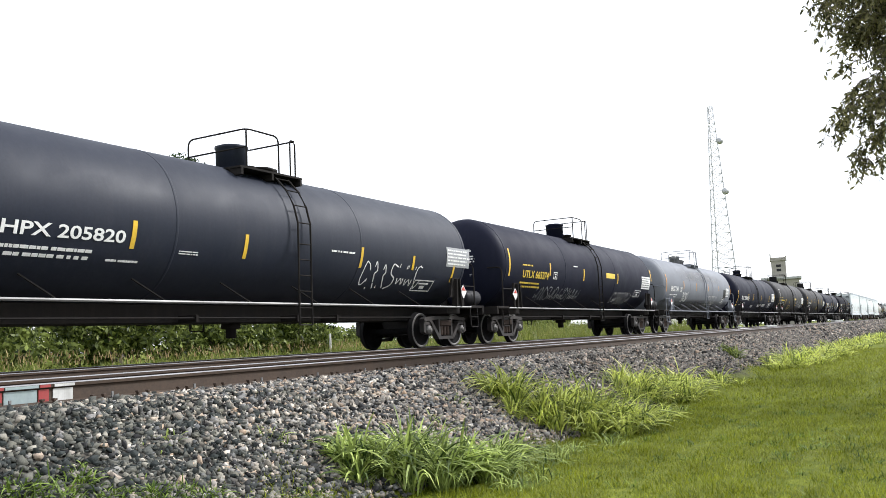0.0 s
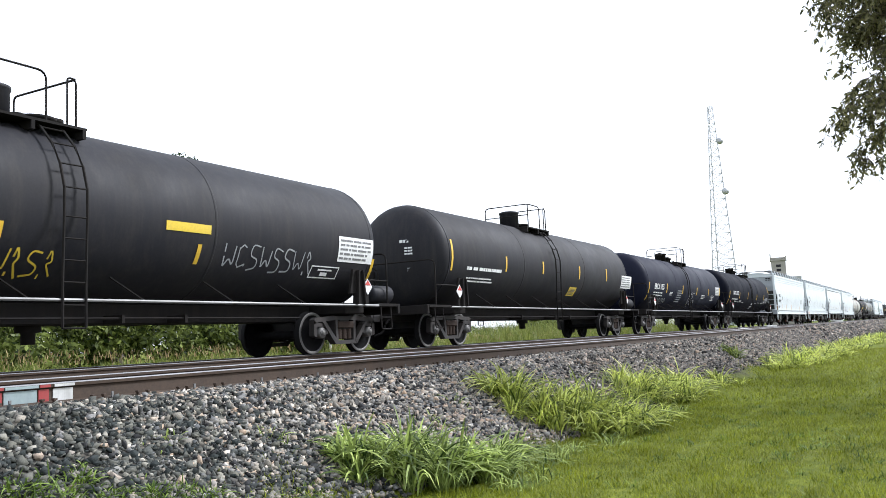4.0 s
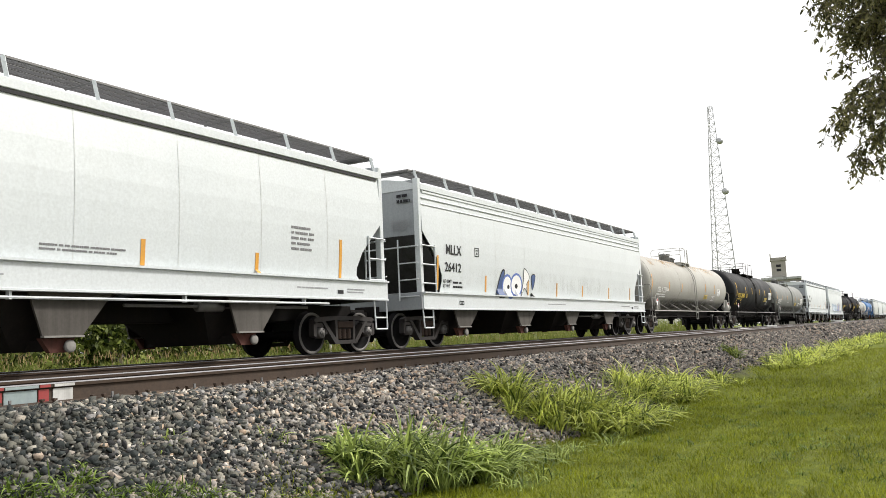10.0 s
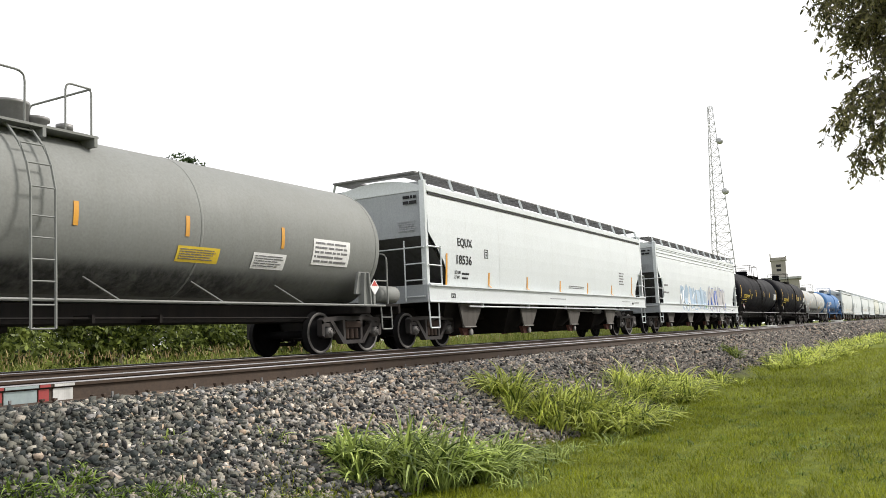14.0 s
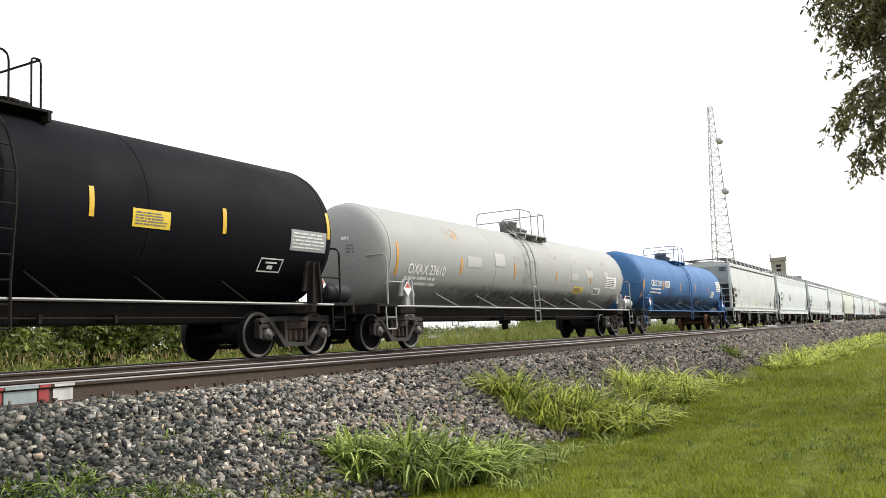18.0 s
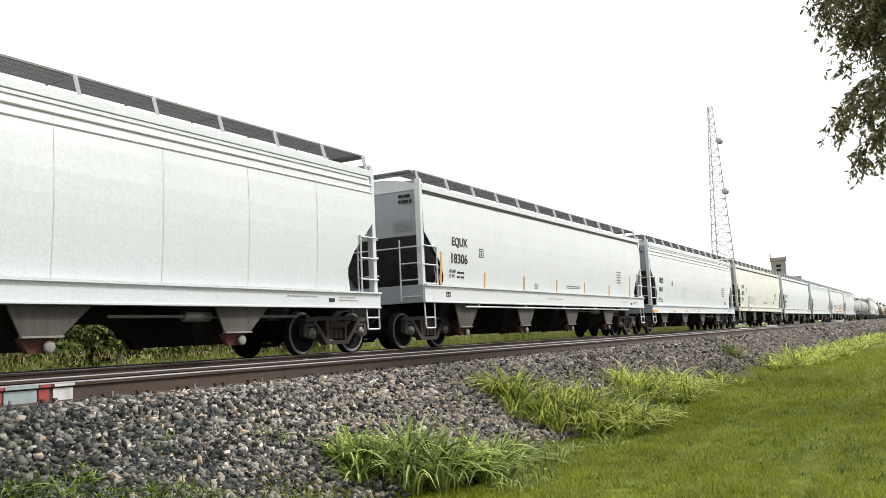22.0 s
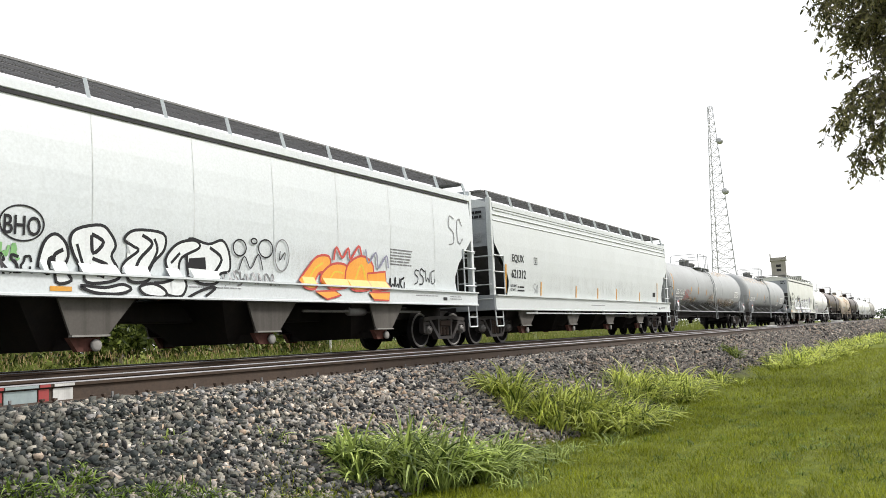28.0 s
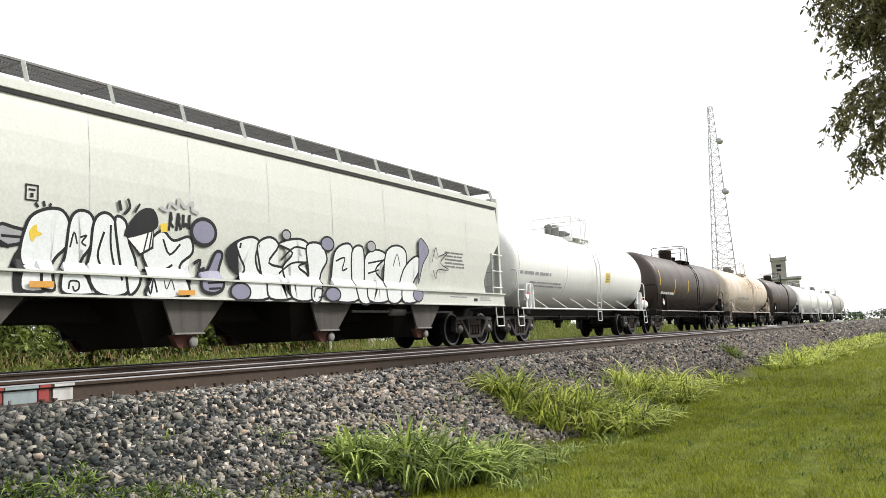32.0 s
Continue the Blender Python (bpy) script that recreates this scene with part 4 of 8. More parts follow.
def springs_bm(s):
    bm = bmesh.new()
    for x in (-0.18, 0.0, 0.18):
        prof = []
        for k in range(7):
            z = 0.31 + k * 0.035
            prof += [(z, 0.075), (z + 0.018, 0.088)]
        lathe(bm, prof, "z", 8, (x, s * 0.99, 0))
    box(bm, -0.29, 0.29, s * 0.99 - 0.11, s * 0.99 + 0.11, 0.55, 0.70, 0.02)
    return bm


def bolster_bm():
    bm = box(bmesh.new(), -0.2, 0.2, -1.05, 1.05, 0.52, 0.76, 0.03)
    lathe(bm, [(0.76, 0.2), (0.82, 0.2)], "z", 14)
    for x in (-0.36, 0.36):
        tube(bm, [(x, -0.95, 0.42), (x * 1.05, 0, 0.36), (x, 0.95, 0.42)], 0.04, 6)
        for s in (-1, 1):
            box(bm, x * 1.1 - 0.05, x * 1.1 + 0.05, s * 0.76 - 0.06, s * 0.76 + 0.06, 0.30, 0.58)
    return bm


WHEELS = {-1: [], 1: []}


def bogie(car, x):
    b = put("bogie", cached("bolster", bolster_bm, "truck_iron"), car, pose(x, 0, 0))
    for s in (-1, 1):
        put("side_frame", cached("side_frame%d" % s, lambda: side_frame_bm(s), "truck_iron"), b)
        put("spring_nest", cached("spring_nest%d" % s, lambda: springs_bm(s), "spring_rust"), b)
        w = put("wheelset", cached("wheelset", wheelset_mesh, ["wheel_iron", "wheel_rim"]), b, pose(s * 0.889, 0, 0.457))
        WHEELS[s].append(w)
        for e in (-1, 1):
            def cap():
                bm = lathe(bmesh.new(), [(0.94, 0.12), (1.10, 0.12), (1.115, 0.10), (1.12, 0.06), (1.14, 0.055), (1.14, 0.0)], "y", 14)
                for k in range(3):
                    a = k * math.tau / 3
                    box(bm, 0.075 * math.cos(a) - 0.014, 0.075 * math.cos(a) + 0.014, 1.118, 1.14, 0.075 * math.sin(a) - 0.014, 0.075 * math.sin(a) + 0.014)
                return bm
            put("bearing_cap", cached("bearing_cap", cap, "wheel_rim"), b, pose(s * 0.889, 0, 0.457, 0, 0, 0 if e > 0 else 180))
    return b


def coupler_bm():
    bm = box(bmesh.new(), -0.55, 0.1, -0.09, 0.09, 0.78, 0.96, 0.02)
    prism(bm, [(-0.14, 0.72), (0.14, 0.72), (0.17, 0.86), (0.14, 1.02), (-0.14, 1.02), (-0.17, 0.86)], 0.05, 0.34, "x")
    prism(bm, [(0.02, 0.75), (0.15, 0.78), (0.15, 0.98), (0.02, 1.0)], 0.30, 0.46, "x")
    bmesh.ops.recalc_face_normals(bm, faces=bm.faces)
    return bm


def ends(car, half):
    for s in (-1, 1):
        put("coupler", cached("coupler", coupler_bm, "truck_iron"), car, pose(s * (half - 0.34), 0, 0, 0, 0, 0 if s > 0 else 180))

        def hose():
            return tube(bmesh.new(), bent([(-0.3, 0.3, 0.8), (0.0, 0.32, 0.72), (0.1, 0.25, 0.42), (0.3, 0.12, 0.36)], 0.15), 0.028, 6)
        put("air_hose", cached("air_hose", hose, "under"), car, pose(s * (half - 0.34), 0, 0, 0, 0, 0 if s > 0 else 180))


def text_mesh(words, size, mat, bold=0.0, squeeze=1.0):
    key = ("text", words, size, mat, bold, squeeze)
    if key in CACHE:
        return CACHE[key]
    cu = bpy.data.curves.new("lettering", "FONT")
    cu.body = words
    cu.size = size
    cu.offset = bold
    cu.extrude = 0.002
    cu.resolution_u = 3
    ob = bpy.data.objects.new("lettering", cu)
    scene.collection.objects.link(ob)
    me = bpy.data.meshes.new_from_object(ob)
    bpy.data.objects.remove(ob)
    me.transform(Matrix.Diagonal((squeeze, 1, 1, 1)))
    me.materials.clear()
    me.materials.append(M[mat])
    CACHE[key] = me
    return me


def bars_bm(rows, w, h, gap, seed=1, hole=0.25):
    """Unreadable small writing: short bars in rows, in the plane y = 0."""
    rng = random.Random(seed)
    bm = bmesh.new()
    for r in range(rows):
        z = -r * (h + gap)
        x = 0.0
        while x < w * rng.uniform(0.8, 1.0):
            d = min(w - x, h * rng.uniform(0.7, 3.0))
            if d > 0.01:
                box(bm, x, x + d, -0.003, 0.003, z, z + h)
            x += d + h * (0.35 if rng.random() > hole else 1.2)
    return bm


def side_y(z):
    return -(1.50 + 0.07 * math.sin(math.pi * (z - 1.5) / 2.7))


class Skin:
    """Puts paint marks on the near side of a car, in its own x and z."""

    def __init__(self, car, kind, r=1.45, zc=2.5, half=8.0, hd=0.65, sill=1.4):
        self.sill = sill
        self.layer = 0
        self.car, self.kind, self.r, self.zc, self.half, self.hd = car, kind, r, zc, half, hd
        self.rng = random.Random(int(half * 1000) + len(car.name))

    def y(self, z, off):
        if self.kind == "tank":
            q = max(-0.985, min(0.985, (z - self.zc) / self.r))
            return -(self.r + off) * math.sqrt(1 - q * q)
        if z < self.sill + 0.005:
            return -1.60 - off
        return side_y(z) - off

    def wrap(self, bm, off):
        for v in bm.verts:
            z = v.co.z
            d = off - v.co.y
            if self.kind == "tank":
                q = max(-0.985, min(0.985, (z - self.zc) / self.r))
                v.co = (v.co.x, -(self.r + d) * math.sqrt(1 - q * q), self.zc + (self.r + d) * q)
            else:
                v.co.y = self.y(z, d)
        bmesh.ops.recalc_face_normals(bm, faces=bm.faces)
        return bm

    def slab(self, x0, z0, x1, z1, nz=5, t=0.004):
        bm = bmesh.new()
        for k in range(nz):
            box(bm, x0, x1, -t, 0.0, z0 + (z1 - z0) * k / nz, z0 + (z1 - z0) * (k + 1) / nz)
        bmesh.ops.remove_doubles(bm, verts=bm.verts[:], dist=0.0005)
        return bm

    def strip(self, x, z0, z1, mat):
        part("reflective_strip", self.wrap(self.slab(x - 0.045, z0, x + 0.045, z1), 0.004), mat, self.car)

    def panel(self, x0, z0, x1, z1, mat):
        p = part("marking_panel", self.wrap(self.slab(x0, z0, x1, z1), 0.004), mat, self.car)
        if mat in ("ink_white", "ink_grey", "ink_yellow") and x1 - x0 > 0.4 and z1 - z0 > 0.2:
            self.rows(5, x0 + 0.06, z0 + 0.04, x1 - 0.06, z1 - 0.03, "ink_dim" if mat != "ink_grey" else "ink_white", 0.011, p)

    def square(self, x0, z0, x1, z1, mat):
        bm = bmesh.new()
        w = 0.022
        for q in ((x0, z0, x1, z0 + w), (x0, z1 - w, x1, z1), (x0, z0 + w, x0 + w, z1 - w), (x1 - w, z0 + w, x1, z1 - w)):
            box(bm, q[0], q[2], -0.003, 0, q[1], q[3])
        box(bm, x0 + 0.25 * (x1 - x0), x1 - 0.25 * (x1 - x0), -0.003, 0, z0 + 0.62 * (z1 - z0), z0 + 0.74 * (z1 - z0))
        box(bm, x0 + 0.38 * (x1 - x0), x1 - 0.38 * (x1 - x0), -0.003, 0, z0 + 0.22 * (z1 - z0), z0 + 0.48 * (z1 - z0))
        part("stencil_box", self.wrap(bm, 0.005), mat, self.car)

    def rows(self, n, x0, z0, x1, z1, mat, off=0.005, parent=None):
        h = (z1 - z0) / n
        bm = bars_bm(n, x1 - x0, h * 0.44, h * 0.56, self.rng.randrange(999), 0.32)
        for v in bm.verts:
            v.co.x += x0
            v.co.z += z1 - h * 0.8
        ob = part("stencil", self.wrap(bm, off), mat, parent or self.car)
        tagged(ob, kind="stuff")
        return ob

    def data_lines(self, x0, z0, x1, z1):
        """The load limit and light weight: two words and a figure each."""
        w, h = x1 - x0, z1 - z0
        self.words("LD LMT", x0, z0 + h * 0.60, w * 0.42, h * 0.36, "ink_black", "stencil", 0.003)
        self.words("LT WT", x0, z0 + h * 0.04, w * 0.34, h * 0.36, "ink_black", "stencil", 0.003)
        self.rows(2, x0 + w * 0.50, z0 - h * 0.05, x1, z1 - h * 0.05, "ink_black")

    def words(self, text, x, z, w, h, mat, name="lettering", bold=0.009, off=0.008):
        me = text_mesh(text, 1.0, mat, bold * 1.6 / max(h, 0.1) * 0.25).copy()
        co = np.array([v.co[:] for v in me.vertices])
        lo, hi = co.min(0), co.max(0)
        for v in me.vertices:
            zz = z + (v.co.y - lo[1]) / (hi[1] - lo[1]) * h
            xx = x + (v.co.x - lo[0]) / (hi[0] - lo[0]) * w
            v.co = (xx, self.y(zz, off + (v.co.z > 0) * 0.003), zz)
        return put(name, me, self.car)

    def scribble(self, x0, z0, x1, z1, mat, width=0.028, name="graffiti"):
        """A quick hand-drawn tag: linked loops and strokes."""
        rng = self.rng
        bm = bmesh.new()
        h, w = z1 - z0, x1 - x0
        n = max(2, round(w / h / 0.62))
        for i in range(n):
            cx = x0 + w * (i + 0.5) / n
            rx, rz = w / n * 0.42, h * 0.42
            kind = rng.randrange(4)
            if kind == 0:
                pts = [(cx + rx * math.cos(a) * rng.uniform(0.85, 1.1), z0 + h * 0.5 + rz * math.sin(a)) for a in [q * 0.55 + rng.uniform(0, 1) for q in range(11)]]
            elif kind == 1:
                pts = [(cx - rx, z1 - h * 0.1), (cx - rx * 0.8, z0 + h * 0.1), (cx, z0 + h * 0.5), (cx + rx * 0.8, z0 + h * 0.1), (cx + rx, z1 - h * 0.15)]
            elif kind == 2:
                pts = [(cx + rx * 0.9, z1 - h * 0.15), (cx - rx * 0.6, z1 - h * 0.05), (cx - rx, z0 + h * 0.6), (cx + rx * 0.7, z0 + h * 0.42), (cx + rx * 0.6, z0 + h * 0.1), (cx - rx, z0 + h * 0.05)]
            else:
                pts = [(cx - rx * 0.7, z0), (cx - rx * 0.4, z1), (cx + rx * 0.3, z0 + h * 0.6), (cx - rx * 0.3, z0 + h * 0.5), (cx + rx, z0 + h * 0.05)]
            pts = [(a + rng.uniform(-0.02, 0.02), b + rng.uniform(-0.03, 0.03)) for a, b in pts]
            smooth = [(p.x, p.y) for p in bent([(a, b, 0) for a, b in pts], 0.2, 3)]
            ribbon(bm, smooth, width * rng.uniform(0.8, 1.2))
            if h > 0.45:
                part(name, self.wrap(bm, 0.009), mat, self.car)
                bm = bmesh.new()
        if h <= 0.45:
            tagged(part(name, self.wrap(bm, 0.009), mat, self.car), kind="stuff")
        else:
            bm.free()

    def rust(self, x0, z0, x1, z1, mat="rust_stain"):
        """A ragged film of rust, dirt or painted underside shade on the shell."""
        bm = bmesh.new()
        nx, nz = max(2, int((x1 - x0) / 0.6)), 7
        g = [[bm.verts.new((x0 + (x1 - x0) * i / nx, 0, z0 + (z1 - z0) * k / nz)) for i in range(nx + 1)] for k in range(nz + 1)]
        for k in range(nz):
            for i in range(nx):
                bm.faces.new((g[k][i], g[k][i + 1], g[k + 1][i + 1], g[k + 1][i]))
        part("rust_stain" if mat == "rust_stain" else "dirt_film", self.wrap(bm, 0.0035), mat, self.car)

    def blob(self, bm, cx, cz, rx, rz, grow, shape, y):
        pts = []
        for k in range(26):
            a = k * math.tau / 26
            c, s = math.cos(a), math.sin(a)
            q = (abs(c) ** 2.8 + abs(s) ** 2.8) ** (-1 / 2.8)
            lump = 1 + 0.13 * math.sin(shape[0] * a + shape[1]) + 0.08 * math.sin(shape[2] * a + shape[3])
            x, z = c * q * rx * lump, s * q * rz * lump
            d = math.hypot(x, z) or 1
            pts.append((cx + x * (1 + grow / d), cz + z * (1 + grow / d)))
        bm.faces.new([bm.verts.new((a, y, b)) for a, b in pts])
        return pts

    def bands(self, bm):
        """Cut flat paint across, so that it follows the bend of the side and the step of the sill."""
        for z in (self.sill + 0.004, 1.6, 1.8, 2.0, 2.2, 2.4):
            bmesh.ops.bisect_plane(bm, geom=bm.verts[:] + bm.edges[:] + bm.faces[:], plane_co=(0, 0, z), plane_no=(0, 0, 1))
        return bm

    def coat(self):
        """Each new layer of spray paint lies a hair above the last."""
        self.layer = self.layer + 1
        return 0.006 + 0.0006 * self.layer

    def rounded(self, pts, closed):
        if len(pts) < 3 or (closed and len(pts) == 4):
            return pts
        n, out = len(pts), []
        for i in range(n if closed else n - 1):
            p0, p1, p2, p3 = (Vector(pts[j % n]) if closed else Vector(pts[min(max(j, 0), n - 1)]) for j in (i - 1, i, i + 1, i + 2))
            for k in range(4):
                u = k / 4
                out.append(tuple(p1 + 0.5 * u * ((p2 - p0) + u * (2 * p0 - 5 * p1 + 4 * p2 - p3 + u * (3 * p1 - p0 - 3 * p2 + p3)))))
        return out if closed else out + [pts[-1]]

    def shape(self, pts, fill, edge, width):
        """One sprayed letter: a filled, rounded outline with a dark line round it."""
        pts = self.rounded(pts, True)
        if sum(a[0] * b[1] - b[0] * a[1] for a, b in zip(pts, pts[1:] + pts[:1])) < 0:
            pts = pts[::-1]
        letter = part("graffiti_letter", self.wrap(self.bands(ribbon(bmesh.new(), pts, width, 0.0, True)), self.coat() + 0.0004), edge, self.car)
        if fill is not None:
            bm = bmesh.new()
            bm.faces.new([bm.verts.new((a, 0, b)) for a, b in pts])
            bmesh.ops.triangulate(bm, faces=bm.faces[:])
            part("letter_fill", self.wrap(self.bands(bm), 0.006 + 0.0006 * self.layer), fill, letter)

    def ball(self, x, z, rx, rz, fill, edge, width):
        self.shape([(x + rx * math.cos(k * math.tau / 12), z + rz * math.sin(k * math.tau / 12)) for k in range(12)], fill, edge, width)

    def stroke(self, pts, mat, width):
        part("graffiti_stroke", self.wrap(self.bands(ribbon(bmesh.new(), self.rounded(pts, False), width)), self.coat()), mat, self.car)

    def bubbles(self, x0, z0, x1, z1, style):
        """A sprayed piece of swollen letters with dark outlines."""
        fill, edge, extra = {"aqua": ("spray_aqua", "ink_white", "spray_green"), "violet": ("spray_lilac", "ink_blue", "ink_blue")}[style]
        rng = self.rng
        h, w = z1 - z0, x1 - x0
        n = max(2, round(w / h / 0.58))
        for i in range(n):
            outl, fil, acc, lines = (bmesh.new() for _ in range(4))
            cx = x0 + w * (i + 0.5) / n + rng.uniform(-0.05, 0.05)
            cz = z0 + h * 0.5 + rng.uniform(-0.06, 0.06) * h
            rx, rz = w / n * 0.52, h * 0.47 * rng.uniform(0.86, 1.05)
            shape = (rng.randint(2, 4), rng.uniform(0, 6), rng.randint(5, 7), rng.uniform(0, 6))
            lift = -0.0012 * (i % 3)
            self.blob(outl, cx, cz, rx, rz, 0.022, shape, lift)
            self.blob(fil, cx, cz, rx, rz, -0.012, shape, lift)
            if style:
                self.blob(acc, cx + rng.uniform(-0.4, 0.4) * rx, cz - rz * rng.uniform(0.2, 0.6), rx * 0.36, rz * 0.17, 0, shape, lift)
            for q in range(2):
                a0 = rng.uniform(0, 6.28)
                pts = [(cx + rx * 0.62 * math.cos(a0 + t * 0.5) * rng.uniform(0.8, 1), cz + rz * 0.62 * math.sin(a0 + t * 0.5)) for t in range(rng.randint(4, 7))]
                ribbon(lines, pts, 0.026, lift)
            ribbon(lines, [(cx + rx * rng.uniform(-0.3, 0.3), cz - rz * 0.6), (cx + rx * rng.uniform(-0.1, 0.4), cz - rz * 0.1), (cx + rx * rng.uniform(-0.3, 0.3), cz + rz * 0.5)], 0.03, lift)
            letter = part("graffiti_letter", self.wrap(outl, 0.005), edge, self.car)
            part("letter_fill", self.wrap(fil, 0.009), fill, letter)
            tagged(part("letter_stroke", self.wrap(lines, 0.017), edge, letter), kind="stuff")
            if acc.verts:
                part("letter_shade", self.wrap(acc, 0.013), extra, letter)
            else:
                acc.free()

    def end_rows(self, n, y0, z0, y1, z1, mat):
        """Small writing on the leading end."""
        h = (z1 - z0) / n
        bm = bars_bm(n, y1 - y0, h * 0.55, h * 0.45, self.rng.randrange(999), 0.15)
        for v in bm.verts:
            y, z, d = y0 + (y1 - y0) - v.co.x, z1 - h * 0.8 + v.co.z, 0.006 - v.co.y
            if self.kind == "tank":
                q = min(0.97, math.hypot(y, z - self.zc) / self.r)
                x = -self.half + self.hd * (1 - math.sqrt(1 - q * q)) - d - 0.004
            else:
                x = -self.half - d
            v.co = (x, y, z)
        bmesh.ops.recalc_face_normals(bm, faces=bm.faces)
        tagged(part("stencil", bm, mat, self.car), kind="stuff")


def ribbon(bm, pts, width, y=0.0, closed=False):
    """A flat painted line through (x, z) points, in the plane y."""
    pts = [Vector((p[0], 0, p[1])) for p in pts]
    n = len(pts)
    L, R = [], []
    for i, p in enumerate(pts):
        d = (pts[(i + 1) % n] - pts[i - 1]) if closed else (pts[min(i + 1, n - 1)] - pts[max(i - 1, 0)])
        d = d.normalized() if d.length > 1e-6 else Vector((1, 0, 0))
        q = Vector((-d.z, 0, d.x)) * width * 0.5
        L.append(bm.verts.new((p.x + q.x, y, p.z + q.z)))
        R.append(bm.verts.new((p.x - q.x, y, p.z - q.z)))
    for i in range(n if closed else n - 1):
        j = (i + 1) % n
        bm.faces.new((R[i], R[j], L[j], L[i]))
    return bm


def tank_car(at_s, length, trk, half, r, zc, mat, label, head=0.45, dome="drum", sq=2.2, ladder_x=0.55, crown=0.0, bars=None, drum=None, group="tank cars of the train"):
    """half: half the tank's length; length: over the couplers."""
    car = new("tank_car")
    car.location = (at_s, 0, 0)
    tagged(car, label, "tank car", group)
    e = length / 2
    frame_mat = "under" if mat in ("tank_black", "tank_navy", "tank_ink", "tank_slate", "tank_soot", "tank_black_dusty", "tank_brown") else mat
    # the shell
    hd = r * head
    n = 9
    prof = []
    for k in range(n + 1):
        t = math.pi / 2 * k / n
        prof.append((-half + hd * (1 - math.cos(t) ** (2 / sq)), r * math.sin(t) ** (2 / sq)))
    left = prof
    right = [(-s, q) for s, q in left[::-1]]
    bm = lathe(bmesh.new(), left + right, "x", 48, (0, 0, zc))
    tank = part("tank", bm, mat, car)
    for x in (-half + hd, -half * 0.33, half * 0.33, half - hd):
        part("weld_band", lathe(bmesh.new(), [(x - 0.03, r + 0.001), (x - 0.02, r + 0.006), (x + 0.02, r + 0.006), (x + 0.03, r + 0.001)], "x", 48, (0, 0, zc)), mat, tank)
    # underframe
    part("centre_sill", box(bmesh.new(), -e + 0.5, e - 0.5, -0.33, 0.33, 0.72, 1.08, 0.02), "under", car)
    for s in (-1, 1):
        bm = box(bmesh.new(), s * trk - 0.35, s * trk + 0.35, -1.35, 1.35, 0.86, 1.10, 0.02)
        part("body_bolster", bm, "under", car)
        for w in (-1, 1):
            bm = bmesh.new()
            yb = w * (r + 0.06)
            zt = zc - 0.68
            prism(bm, [(s * trk - 0.16, 1.06), (s * trk + 0.16, 1.06), (s * trk + 0.10, zt), (s * trk - 0.10, zt)], yb, yb - w * 0.10)
            prism(bm, [(s * trk - 0.16, 1.06), (s * trk - 0.12, 1.06), (s * trk - 0.06, zt), (s * trk - 0.10, zt)], yb - w * 0.01, yb + w * 0.06)
            prism(bm, [(s * trk + 0.12, 1.06), (s * trk + 0.16, 1.06), (s * trk + 0.10, zt), (s * trk + 0.06, zt)], yb - w * 0.01, yb + w * 0.06)
            prism(bm, [(s * trk - 0.34, 1.30), (s * trk - 0.20, zt + 0.02), (s * trk + 0.20, zt + 0.02), (s * trk + 0.34, 1.30)], yb - w * 0.09, yb - w * 0.03)
            bmesh.ops.recalc_face_normals(bm, faces=bm.faces)
            part("saddle", bm, frame_mat, car)
        xe = s * (e - 0.55)
        bm = box(bmesh.new(), min(xe, s * (half - 0.5)), max(xe, s * (half - 0.5)), -1.50, 1.50, 1.02, 1.09, 0.01)
        box(bm, min(xe, xe + s * 0.10), max(xe, xe + s * 0.10), -1.50, 1.50, 0.86, 1.09, 0.01)
        part("end_platform", bm, "under", car)
        xr = s * (e - 0.95)
        hr = [(xr, -1.47, 1.05), (xr, -1.47, 2.28), (xr, 1.47, 2.28), (xr, 1.47, 1.05)]
        part("end_handrail", tube(bmesh.new(), bent(hr, 0.18), 0.021, 6), frame_mat, car)
        part("grab_rail", tube(bmesh.new(), bent([(xr, -1.47, 1.62), (s * (half - 0.9), -1.49, 1.62), (s * (half - 0.9), -1.49, 1.05)], 0.15), 0.018, 6), frame_mat, car)
        bogie(car, s * trk)
        for w in (-1, 1):
            xs = s * (e - 1.05)
            bm = tube(bmesh.new(), bent([(xs - 0.21, w * 1.48, 1.04), (xs - 0.21, w * 1.50, 0.50), (xs + 0.21, w * 1.50, 0.50), (xs + 0.21, w * 1.48, 1.04)], 0.05, 2), 0.018, 5)
            tube(bm, [(xs - 0.21, w * 1.50, 0.77), (xs + 0.21, w * 1.50, 0.77)], 0.015, 5)
            part("step", bm, frame_mat, car)
    ends(car, e)
    for w in (-1, 1):
        part("side_rail", tube(bmesh.new(), [(-half + 0.5, w * 1.50, 1.04), (half - 0.5, w * 1.50, 1.04)], 0.027, 6), frame_mat if frame_mat != "under" else "galv", car)
        part("lower_pipe", tube(bmesh.new(), [(-trk + 1.2, w * 0.75, 0.80), (trk - 1.2, w * 0.75, 0.80)], 0.02, 5), "under", car)
        for k in range(6):
            x = -half * 0.62 + k * half * 1.24 / 5
            if abs(x - ladder_x) < 0.3:
                continue
            zb = zc - r * 0.72
            part("brace", tube(bmesh.new(), [(x - 0.28, w * r * 0.70, zb), (x + 0.02, w * 1.48, 1.05)], 0.017, 5), frame_mat, car)
        # ladder bent over the shell
        bm = bmesh.new()
        pts = [(1.53, 0.62), (1.53, 1.3)] + [((r + 0.13) * math.cos(a), zc + (r + 0.13) * math.sin(a)) for a in [radians(q) for q in (-8, 8, 22, 36, 50, 62)]]
